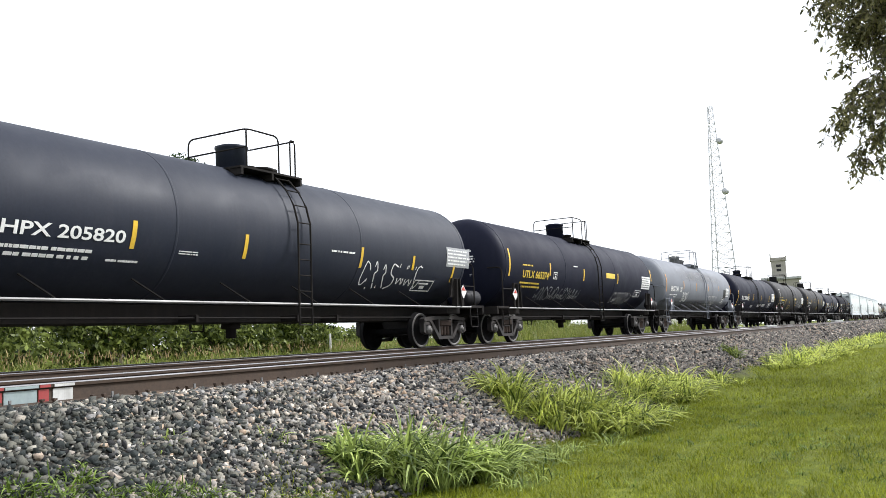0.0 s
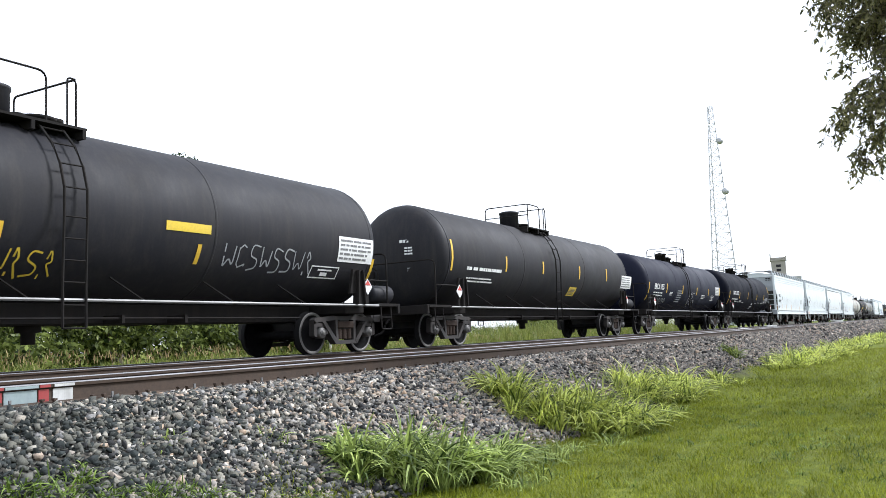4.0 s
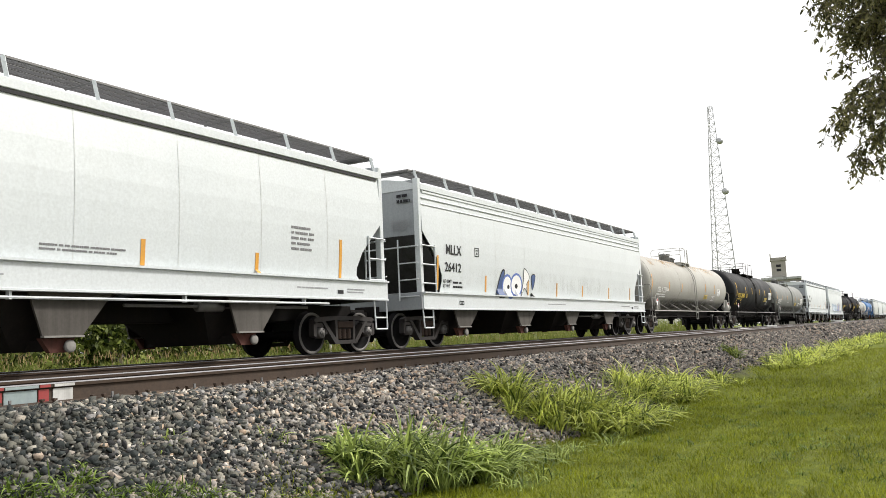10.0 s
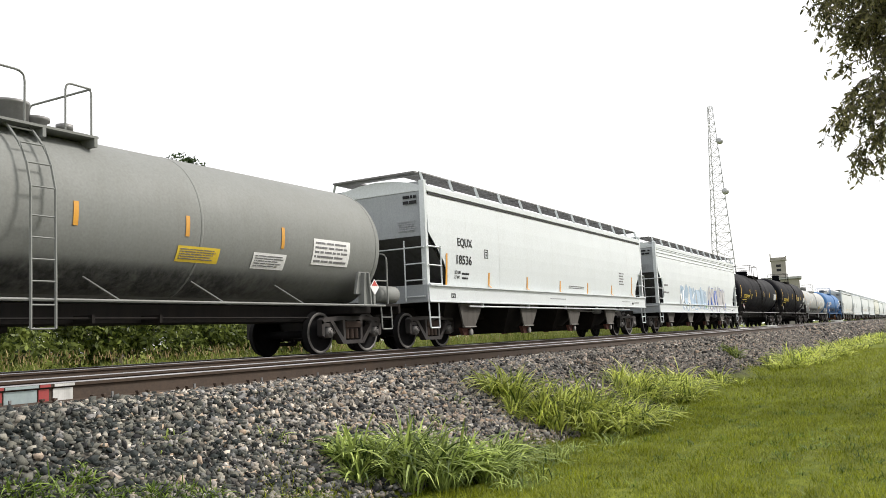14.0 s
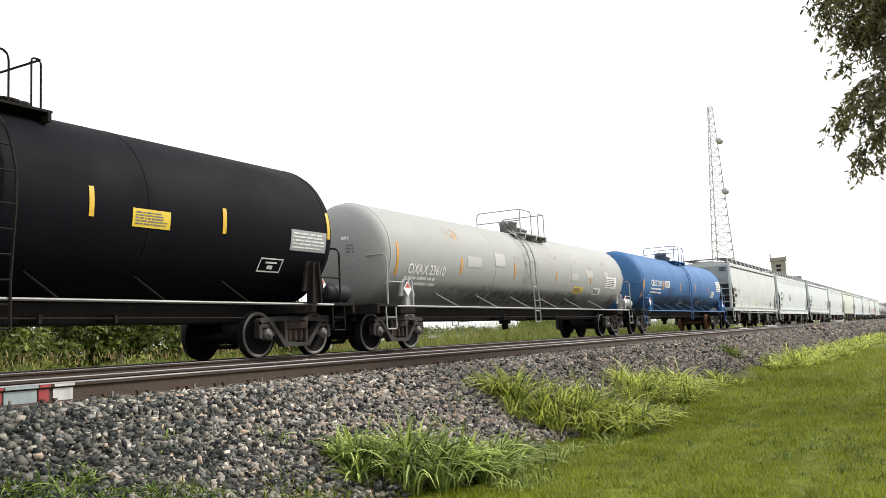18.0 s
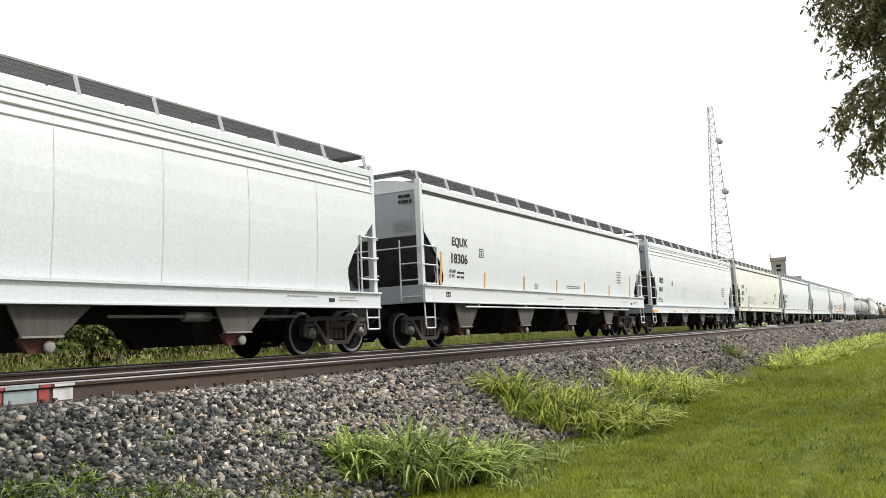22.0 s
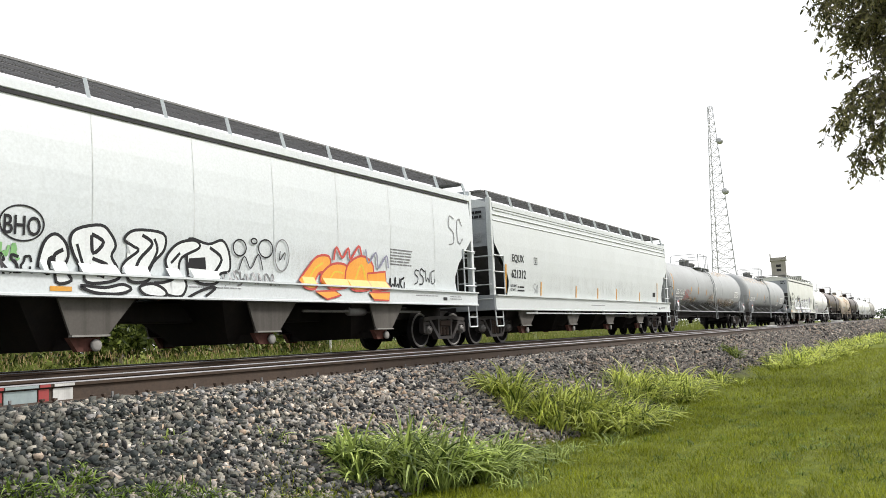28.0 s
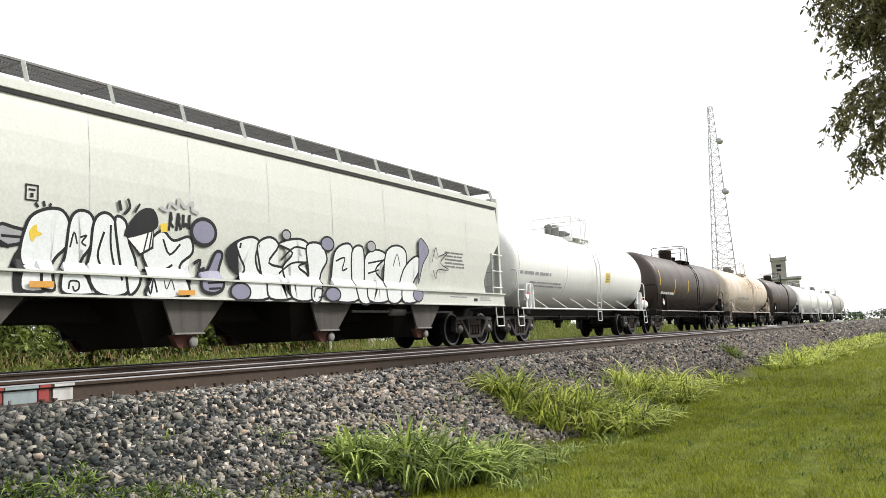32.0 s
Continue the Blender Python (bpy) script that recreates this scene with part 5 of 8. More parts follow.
        for dx in (-0.2, 0.2):
            tube(bm, [(ladder_x + dx, w * p[0], p[1]) for p in pts], 0.022, 5)
        lad = part("ladder", bm, frame_mat, car)

        def rung():
            return tube(bmesh.new(), [(-0.2, 0, 0), (0.2, 0, 0)], 0.014, 5)
        dense = []
        for (a0, b0), (a1, b1) in zip(pts, pts[1:]):
            m = max(1, round(math.hypot(a1 - a0, b1 - b0) / 0.36))
            dense += [(a0 + (a1 - a0) * k / m, b0 + (b1 - b0) * k / m) for k in range(m)]
        for p in dense:
            put("rung", cached("rung", rung, frame_mat), lad, pose(ladder_x, w * p[0], p[1]))
    # crown of the tank: walkway, dome and valves
    zt = zc + r
    o = ladder_x - 0.55 + crown
    for y0, y1 in ((-1.05, -0.55), (0.55, 1.05)):
        bm = box(bmesh.new(), min(o - 0.75, o + (bars[0] - 0.1 if bars else 0)), o + (bars[3] + 0.1 if bars else 1.15), y0, y1, zt - 0.16, zt - 0.12)
        for x in (o - 0.7, o + 0.2, o + (bars[3] + 0.05 if bars else 1.1)):
            box(bm, x - 0.03, x + 0.03, y0, y1, zt - 0.30, zt - 0.16)
        part("top_walkway", bm, frame_mat, car)
    h, yn, yf = 0.66, -1.0, 0.6
    # bars: ends of the long guard rail and of the short one, along the crown
    xa, xb, xd, xc = (o + q for q in (bars or ((-0.52, 0.45, 0.82, 0.98) if dome == "drum" else (-0.60, 0.40, 0.82, 0.98))))
    dx, dr, dh = drum or ((0.12, 0.33, 0.53) if dome == "drum" else (-0.1, 0.28, 0.42))
    part("guard_rail", tube(bmesh.new(), bent([(xa, yf, zt - 0.14), (xa, yf, zt + h), (xa, yn, zt + h), (xb, yn, zt + h), (xb, yn, zt - 0.14)], 0.16), 0.018, 6), frame_mat, car)
    part("guard_rail", tube(bmesh.new(), [(xa, yn, zt - 0.14), (xa, yn, zt + h)], 0.019, 6), frame_mat, car)
    part("guard_rail", tube(bmesh.new(), [(xa, yf, zt + h * 0.45), (xa, yn, zt + h * 0.45)], 0.018, 6), frame_mat, car)
    part("guard_rail", tube(bmesh.new(), bent([(xc, yf, zt - 0.14), (xc, yf, zt + h), (xc, yn, zt + h), (xc, yn, zt - 0.14)], 0.10), 0.018, 6), frame_mat, car)
    part("guard_rail", tube(bmesh.new(), bent([(xc, yn + 0.02, zt + h), (xd, yn, zt + h), (xd, yn, zt - 0.14)], 0.12 if bars else 0.08), 0.017, 6), frame_mat, car)
    if dome == "drum":
        bm = lathe(bmesh.new(), [(zt - 0.1, dr), (zt + dh - 0.07, dr), (zt + dh - 0.05, dr + 0.02), (zt + dh, dr + 0.02), (zt + dh + 0.03, dr - 0.08), (zt + dh + 0.04, 0.0)], "z", 24, (o + dx, 0, 0))
        part("dome", bm, mat, car)
        part("manway", lathe(bmesh.new(), [(zt - 0.05, 0.30), (zt + 0.12, 0.30), (zt + 0.14, 0.34), (zt + 0.18, 0.34), (zt + 0.20, 0.0)], "z", 16, (o + 0.95, 0, 0)), frame_mat, car)
    else:
        part("manway", lathe(bmesh.new(), [(zt - 0.1, dr), (zt + dh - 0.06, dr), (zt + dh - 0.05, dr + 0.02), (zt + dh, dr + 0.02), (zt + dh + 0.02, 0.1), (zt + dh + 0.03, 0.0)], "z", 20, (o + dx, 0, 0)), "galv" if frame_mat != "under" else frame_mat, car)
        part("dome", lathe(bmesh.new(), [(zt - 0.1, 0.20), (zt + 0.20, 0.20), (zt + 0.22, 0.25), (zt + 0.27, 0.25), (zt + 0.30, 0.0)], "z", 16, (o + max(0.75, dx + 0.42), 0, 0)), "galv" if frame_mat != "under" else frame_mat, car)
    for x, hh in (((0.55, 0.16), (1.25, 0.20)) if dome == "drum" else ((dx - 0.52, 0.40), (max(1.25, dx + 0.7), 0.24))):
        bm = lathe(bmesh.new(), [(zt - 0.05, 0.08), (zt + hh * 0.6, 0.08), (zt + hh * 0.65, 0.14), (zt + hh, 0.14), (zt + hh + 0.04, 0.0)], "z", 12, (o + x, -0.1, 0))
        part("valve", bm, "galv" if frame_mat != "under" else frame_mat, car)
    for s in (-1, 1):
        bm = bmesh.new()
        px, pz = s * (half - 0.95), 1.46
        prism(bm, [(px - 0.18, pz), (px, pz - 0.18), (px + 0.18, pz), (px, pz + 0.18)], -1.53, -1.515)
        bmesh.ops.recalc_face_normals(bm, faces=bm.faces)
        plac = part("placard", bm, "ink_white", car, "white and red diamond placard")
        bm = prism(bmesh.new(), [(px - 0.12, pz + 0.03), (px + 0.12, pz + 0.03), (px, pz + 0.15)], -1.535, -1.531)
        bmesh.ops.recalc_face_normals(bm, faces=bm.faces)
        part("placard_field", bm, "ink_red", plac)
        part("placard_stand", box(bmesh.new(), px - 0.03, px + 0.03, -1.51, -1.47, 1.04, 1.46), frame_mat, car)
    # below: outlet, brake cylinder and reservoir
    part("outlet", lathe(bmesh.new(), [(0.42, 0.0), (0.42, 0.11), (0.60, 0.11), (0.62, 0.2), (0.72, 0.2), (1.1, 0.2)], "z", 12), "under", car)
    part("reservoir", lathe(bmesh.new(), [(-0.46, 0.0), (-0.44, 0.16), (-0.37, 0.21), (0.37, 0.21), (0.44, 0.16), (0.46, 0.0)], "x", 16, (half - 0.10, -1.22, 1.32)), frame_mat if frame_mat != "under" else "tank_black_dusty", car)
    part("brake_wheel", tube(bmesh.new(), [(-e + 1.0, 0.6 + 0.27 * math.cos(k * math.tau / 16), 1.95 + 0.27 * math.sin(k * math.tau / 16)) for k in range(16)], 0.02, 5, True), "under", car)
    part("brake_stand", box(bmesh.new(), -e + 1.0, -e + 1.12, 0.5, 0.7, 1.08, 2.1, 0.01), "under", car)
    for x in (-1.7, 1.2, 2.6):
        part("hanger", box(bmesh.new(), x - 0.03, x + 0.03, -0.8, 0.8, 0.72, 0.86), "under", car)
    return car, Skin(car, "tank", r, zc, half, hd)


def grating_bm(w, d):
    bm = bmesh.new()
    n = int(w / 0.055)
    for k in range(n + 1):
        x = -w / 2 + w * k / n
        box(bm, x - 0.004, x + 0.004, 0, d, -0.014, 0.014)
    for y in (0.0, d * 0.33, d * 0.66, d):
        box(bm, -w / 2, w / 2, y - 0.006, y + 0.006, -0.016, 0.016)
    return bm


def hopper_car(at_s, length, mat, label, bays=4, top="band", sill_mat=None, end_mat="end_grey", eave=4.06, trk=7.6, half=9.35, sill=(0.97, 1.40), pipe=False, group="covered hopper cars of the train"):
    car = new("hopper_car")
    car.location = (at_s, 0, 0)
    tagged(car, label, "hopper car", group)
    e = length / 2
    sill_mat = sill_mat or mat
    s0, s1 = sill
    sb = s1 + 0.02
    hb = half - 0.12
    # the side sheets, cut away over the end slope
    side = [(-hb, eave), (-hb, 2.95), (-hb + 0.40, 2.58), (-hb + 0.78, 2.22), (-hb + 0.98, 1.86), (-hb + 0.98, 1.70), (-hb + 0.88, sb)]
    body = None
    for w in (-1, 1):
        bm = bmesh.new()
        levels = [sb, 1.70, 1.86, 2.22, 2.58, 2.95, 3.4, 3.8, eave]
        lows = {sb: -hb + 0.88, 1.70: -hb + 0.98, 1.86: -hb + 0.98, 2.22: -hb + 0.78, 2.58: -hb + 0.40, 2.95: -hb}
        rows = []
        for z in levels:
            x0 = lows.get(z, -hb)
            y = 1.50 + 0.07 * math.sin(math.pi * (z - 1.5) / 2.7)
            cols = [x0 + (-2 * x0) * k / 14 for k in range(15)]
            rows.append([bm.verts.new((x, w * y, z)) for x in cols])
        for A, B in zip(rows, rows[1:]):
            for i in range(14):
                bm.faces.new((A[i], A[i + 1], B[i + 1], B[i]))
        bmesh.ops.recalc_face_normals(bm, faces=bm.faces)
        bmesh.ops.solidify(bm, geom=bm.faces[:], thickness=0.012)
        body = part("side_sheet", bm, mat, car)
    n = 9
    for k in range(1, n):
        x = -hb + 2 * hb * k / n
        bm = bmesh.new()
        for j in range(6):
            z0, z1 = sb + 0.01 + j * (eave - 0.13 - sb) / 6, sb + 0.01 + (j + 1) * (eave - 0.13 - sb) / 6
            y0, y1 = side_y(z0), side_y(z1)
            v = [bm.verts.new(p) for p in ((x - 0.006, y0 - 0.004, z0), (x + 0.006, y0 - 0.004, z0), (x + 0.006, y1 - 0.004, z1), (x - 0.006, y1 - 0.004, z1))]
            bm.faces.new(v)
        part("weld_seam", bm, "seam", body)
    # roof
    bm = bmesh.new()
    arc = [(-1.50, eave - 0.01), (-1.44, eave + 0.10), (-1.1, eave + 0.22), (-0.55, eave + 0.32), (0, eave + 0.36)]
    arc = arc + [(-y, z) for y, z in arc[-2::-1]]
    prism(bm, arc, -hb, hb, "x")
    bmesh.ops.recalc_face_normals(bm, faces=bm.faces)
    part("roof", bm, mat, car)
    for w in (-1, 1):
        bm = box(bmesh.new(), -hb, hb, min(w * 1.49, w * 1.56), max(w * 1.49, w * 1.56), eave - 0.05, eave + 0.11, 0.012)
        part("eave_rail", bm, mat, car)
        # black on dark-topped cars draws the shadow line below the eave
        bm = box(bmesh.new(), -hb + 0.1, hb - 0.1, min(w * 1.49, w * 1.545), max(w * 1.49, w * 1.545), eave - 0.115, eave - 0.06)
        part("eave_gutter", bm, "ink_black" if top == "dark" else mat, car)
        if top == "ribs":
            for k in range(2):
                bm = tube(bmesh.new(), [(-hb, w * 1.545, eave - 0.25 - 0.17 * k), (hb, w * 1.545, eave - 0.25 - 0.17 * k)], 0.022, 6)
                part("top_rib", bm, mat, car)
            bm = box(bmesh.new(), -hb + 0.05, hb - 0.05, min(w * 1.50, w * 1.532), max(w * 1.50, w * 1.532), eave - 0.485, eave - 0.462)
            part("top_seam", bm, "ink_grey", car)
    # end sheets: upright above, sloping in below
    for s in (-1, 1):
        # end colour already holds the shade of this face
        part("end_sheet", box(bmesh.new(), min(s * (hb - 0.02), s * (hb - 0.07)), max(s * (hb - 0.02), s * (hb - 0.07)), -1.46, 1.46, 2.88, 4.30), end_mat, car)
        # sloping sheet, its shade painted in by a darker material
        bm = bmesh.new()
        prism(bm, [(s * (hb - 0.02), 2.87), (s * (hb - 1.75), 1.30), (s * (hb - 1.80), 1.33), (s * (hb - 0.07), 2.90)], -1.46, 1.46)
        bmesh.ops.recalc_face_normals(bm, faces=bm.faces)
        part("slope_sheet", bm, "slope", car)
        bm = bmesh.new()
        for q in (-0.8, 0.8):
            box(bm, min(s * (hb - 1.30), s * (hb - 1.20)), max(s * (hb - 1.30), s * (hb - 1.20)), q - 0.05, q + 0.05, 1.13, 1.72)
        box(bm, min(s * (hb - 1.25), s * (hb - 0.2)), max(s * (hb - 1.25), s * (hb - 0.2)), -0.5, 0.5, 1.13, 1.45, 0.02)
        part("end_frame", bm, "under", car)
        for w in (-1, 1):
            bm = box(bmesh.new(), min(s * (hb - 0.02), s * half), max(s * (hb - 0.02), s * half), min(w * 1.40, w * 1.55), max(w * 1.40, w * 1.55), s0, 4.30, 0.012)
            part("corner_post", bm, mat, car)
            # side ladder
            bm = bmesh.new()
            x1 = half - 0.68
            tube(bm, [(s * x1, w * 1.585, s1 - 0.04), (s * x1, w * 1.585, 2.62)], 0.022, 5)
            lad = part("ladder", bm, mat, car)
            for z in (1.62, 2.1, 2.58):
                put("rung", cached("hrung", lambda: tube(bmesh.new(), [(-0.34, 0, 0), (0.34, 0, 0)], 0.018, 5), mat), lad, pose(s * (half - 0.36), w * 1.59, z))
            bm = tube(bmesh.new(), bent([(s * (half + 0.09), w * 0.95, 1.2), (s * (half + 0.09), w * 0.95, 2.75)], 0.05), 0.02, 5)
            lad = part("end_ladder", bm, mat, car)
            for z in (1.30, 1.72, 2.14, 2.56):
                put("rung", cached("erung", lambda: tube(bmesh.new(), [(0, -0.3, 0), (0, 0.3, 0)], 0.018, 5), mat), lad, pose(s * (half + 0.09), w * 1.23, z))
            xs = s * (half - 0.26)
            bm = tube(bmesh.new(), bent([(xs - 0.25, w * 1.56, s0 + 0.02), (xs - 0.23, w * 1.58, 0.50), (xs + 0.23, w * 1.58, 0.50), (xs + 0.25, w * 1.56, s0 + 0.02)], 0.03, 2), 0.02, 5)
            tube(bm, [(xs - 0.24, w * 1.57, 0.76), (xs + 0.24, w * 1.57, 0.76)], 0.018, 5)
            part("step", bm, mat, car)
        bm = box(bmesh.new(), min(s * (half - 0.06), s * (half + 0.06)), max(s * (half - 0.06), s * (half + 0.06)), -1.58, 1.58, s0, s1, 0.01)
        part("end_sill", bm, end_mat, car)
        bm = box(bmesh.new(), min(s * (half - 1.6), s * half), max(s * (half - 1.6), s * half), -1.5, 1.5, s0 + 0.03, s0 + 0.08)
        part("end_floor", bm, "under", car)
        bogie(car, s * trk)
        part("cross_rail", tube(bmesh.new(), [(s * (half + 0.05), -1.5, 2.56), (s * (half + 0.05), 1.5, 2.56)], 0.02, 5), mat, car)
    ends(car, e)
    for w in (-1, 1):
        bm = prism(bmesh.new(), [(w * 1.48, s1), (w * 1.66, s1), (w * 1.66, s1 - 0.034), (w * 1.60, s1 - 0.045), (w * 1.60, s0 + 0.04), (w * 1.63, s0 + 0.03),
                                 (w * 1.63, s0), (w * 1.42, s0), (w * 1.42, s0 + 0.03), (w * 1.53, s0 + 0.04), (w * 1.53, s1 - 0.045), (w * 1.48, s1 - 0.034)], -half, half, "x")
        bmesh.ops.recalc_face_normals(bm, faces=bm.faces)
        part("side_sill", bm, sill_mat, car)
        if pipe:
            part("train_pipe", tube(bmesh.new(), [(-half + 2.2, w * 1.56, s0 - 0.09), (half - 2.2, w * 1.56, s0 - 0.09)], 0.024, 6), mat, car)
            for q in range(5):
                x = -half + 3 + q * (2 * half - 6) / 4
                part("pipe_bracket", box(bmesh.new(), x - 0.02, x + 0.02, min(w * 1.50, w * 1.58), max(w * 1.50, w * 1.58), s0 - 0.12, s0), mat, car)
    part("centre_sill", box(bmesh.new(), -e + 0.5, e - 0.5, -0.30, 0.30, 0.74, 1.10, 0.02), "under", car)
    # hopper bays
    bw = 3.95 * trk / 8.35
    for k in range(bays):
        xd = (k - 1.74) * bw
        bm = bmesh.new()
        ring = []
        for z, xl, xr, yy in ((s0 + 0.10, xd - 1.35, xd + 1.0, 1.44), (0.30, xd - 0.44, xd + 0.18, 0.72)):
            ring.append([bm.verts.new(q) for q in ((xl, -yy, z), (xr, -yy, z), (xr, yy, z), (xl, yy, z))])
        for j in range(4):
            bm.faces.new((ring[0][j], ring[1][j], ring[1][(j + 1) % 4], ring[0][(j + 1) % 4]))
        bm.faces.new(ring[0])
        bm.faces.new(ring[1][::-1])
        bmesh.ops.recalc_face_normals(bm, faces=bm.faces)
        # bay slopes coloured near-black for shade, gussets left in the lit tone
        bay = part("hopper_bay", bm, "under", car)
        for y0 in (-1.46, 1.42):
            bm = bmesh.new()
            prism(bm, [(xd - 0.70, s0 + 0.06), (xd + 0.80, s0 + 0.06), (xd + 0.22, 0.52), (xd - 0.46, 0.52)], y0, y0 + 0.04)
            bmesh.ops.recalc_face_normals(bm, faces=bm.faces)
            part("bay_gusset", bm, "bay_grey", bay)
        for y0 in (-1.50, 1.42):
            part("gusset_flange", box(bmesh.new(), xd - 0.46, xd + 0.22, y0, y0 + 0.08, 0.49, 0.52), "cap_pale", bay)
        for y0 in (-1.36, 1.26):
            bm = bmesh.new()
            prism(bm, [(xd - 0.42, 0.488), (xd + 0.16, 0.488), (xd + 0.04, 0.27), (xd - 0.26, 0.27)], y0, y0 + 0.10)
            bmesh.ops.recalc_face_normals(bm, faces=bm.faces)
            part("outlet_gate", bm, "outlet_red", bay)
        part("outlet_duct", box(bmesh.new(), xd - 0.24, xd + 0.02, -1.258, 1.258, 0.30, 0.46), "under", bay)
        for w in (-1, 1):
            bm = lathe(bmesh.new(), [(1.20, 0.0), (1.20, 0.06), (1.40, 0.06), (1.40, 0.095), (1.44, 0.095), (1.45, 0.06), (1.45, 0.0)], "y", 12)
            part("outlet_cap", bm, "cap_pale", bay, "", pose(xd + 0.02, 0, 0.36, 0, 0, 0 if w > 0 else 180))
    part("brake_rod", tube(bmesh.new(), [(trk - 6.2, -1.2, s0 - 0.16), (trk - 1.5, -1.2, s0 - 0.16)], 0.03, 6), "galv", car)
    part("brake_cylinder", lathe(bmesh.new(), [(-0.4, 0.0), (-0.4, 0.10), (0.2, 0.10), (0.22, 0.04), (0.6, 0.04), (0.6, 0.0)], "x", 12, (trk - 4.2, -1.2, s0 - 0.16)), "galv", car)
    # roof walkway on brackets
    n = 12
    pw = (2 * hb - 0.1) / n
    for w in (-1, 1):
        for k in range(n):
            x = -hb + 0.05 + pw * (k + 0.5)
            put("grating", cached("grating", lambda: grating_bm(1.46, 0.62), "walk_mesh"), car, pose(x, -0.70 - 0.62 if w < 0 else 0.70, eave + 0.47))
        for k in range(n + 1):
            x = -hb + 0.05 + pw * k
            bm2 = bmesh.new()
            tube(bm2, [(x, w * 1.36, eave + 0.46), (x, w * 0.66, eave + 0.46)], 0.02, 4)
            for f in bm2.faces:
                f.material_index = 1
            tube(bm2, [(x, w * 1.48, eave + 0.08), (x, w * 1.36, eave + 0.47)], 0.042, 4)
            part("walkway_bracket", bm2, [mat, "walk_mesh"], car)
        bm = box(bmesh.new(), -hb, hb, min(w * 1.33, w * 1.36), max(w * 1.33, w * 1.36), eave + 0.46, eave + 0.49)
        part("walkway_edge", bm, "walk_mesh", car)
    for x in range(-3, 4):
        part("hatch", lathe(bmesh.new(), [(eave + 0.3, 0.34), (eave + 0.44, 0.34), (eave + 0.50, 0.28), (eave + 0.52, 0.0)], "z", 12, (x * 2.3, 0, 0)), mat, car)
    for s in (-1, 1):
        bm = box(bmesh.new(), min(s * (hb - 0.3), s * (hb + 0.15)), max(s * (hb - 0.3), s * (hb + 0.15)), -1.3, 1.3, eave + 0.45, eave + 0.49)
        part("end_walkway", bm, "walk_mesh", car)
    part("brake_wheel", tube(bmesh.new(), [(-half - 0.14, 0.55 + 0.27 * math.cos(k * math.tau / 16), 2.2 + 0.27 * math.sin(k * math.tau / 16)) for k in range(16)], 0.02, 5, True), "under", car)
    return car


# ---- the train: centre along the train and half the distance between the bogies ----
CENTRE = {1: (14.24, 7.08), 2: (32.31, 7.08), 3: (50.52, 7.08), 4: (68.78, 7.05), 5: (86.39, 7.08), 6: (105.42, 7.05), 7: (124.27, 7.03), 8: (142.23, 7.05), 9: (161.85, 8.35), 10: (182.28, 8.42), 11: (202.77, 8.42), 12: (223.28, 8.5), 13: (243.06, 7.7), 14: (261.79, 7.05)}
CENTRE.update({15: (280.54, 7.95), 16: (300.49, 8.4), 17: (321.5, 8.25), 18: (340.67, 7.05), 19: (358.53, 6.9), 20: (377.7, 8.3), 21: (397.65, 7.5), 22: (417.31, 8.0), 23: (437.0, 8.45), 24: (457.86, 8.42), 25: (477.9, 8.3), 26: (498.12, 8.35), 27: (518.04, 8.25), 28: (538.3, 8.2)})
CENTRE.update({29: (558.43, 8.5), 30: (578.61, 8.55), 31: (598.64, 8.3), 32: (618.8, 7.9), 33: (638.84, 8.3), 34: (656.17, 5.9), 35: (672.37, 6.2), 36: (689.17, 6.6), 37: (706.47, 6.6), 38: (723.17, 6.5), 39: (739.87, 6.5), 40: (757.47, 7.0)})
CARS, SKIN = [], {}


def reach(i):
    """Half the length over the couplers: midway to the neighbours' bogies."""
    c, t = CENTRE[i]
    gaps = []
    if i - 1 in CENTRE:
        gaps.append((c - t - CENTRE[i - 1][0] - CENTRE[i - 1][1]) / 2)
    if i + 1 in CENTRE:
        gaps.append((CENTRE[i + 1][0] - CENTRE[i + 1][1] - c - t) / 2)
    return t + sum(gaps) / len(gaps)


def tank_at(i, mat, label, r=1.45, zc=2.50, **kw):
    c, t = CENTRE[i]
    car, skin = tank_car(c, 2 * reach(i), t, t + 1.22, r, zc, mat, label, **kw)
    CARS.append((car, c))
    SKIN[i] = skin
    dark = mat in ("tank_white", "tank_cream", "tank_beige", "tank_rust")
    skin.end_rows(1, -0.95, zc + 0.30, -0.25, zc + 0.44, "ink_black" if mat == "tank_white" else "ink_white")
    skin.end_rows(3, -0.90, zc - 0.02, -0.40, zc + 0.22, "ink_dim" if dark else "ink_white")
    skin.end_rows(4, -0.90, zc - 0.62, -0.45, zc - 0.34, "ink_dim" if dark else "ink_grey")


def hopper_at(i, mat, label, **kw):
    c, t = CENTRE[i]
    half = t + 0.98
    car = hopper_car(c, 2 * reach(i), mat, label, half=half, trk=t, **kw)
    CARS.append((car, c))
    SKIN[i] = Skin(car, "hopper", half=half - 0.10, sill=kw["sill"][1])
    SKIN[i].end_rows(2, -1.25, 3.70, -0.85, 3.98, "ink_black")
    SKIN[i].end_rows(5, -1.2, 3.02, -0.65, 3.30, "ink_grey")
    z0 = kw["sill"][0]
    SKIN[i].rows(1, t - 2.3, z0 + 0.20, t - 1.2, z0 + 0.26, "ink_grey")
    SKIN[i].rows(2, t - 0.6, z0 + 0.14, t + 0.1, z0 + 0.26, "ink_grey")
    SKIN[i].rows(1, -1.5, z0 + 0.20, 0.2, z0 + 0.25, "ink_grey")
    SKIN[i].panel(t - 0.95, z0 + 0.12, t - 0.75, z0 + 0.20, "ink_black")


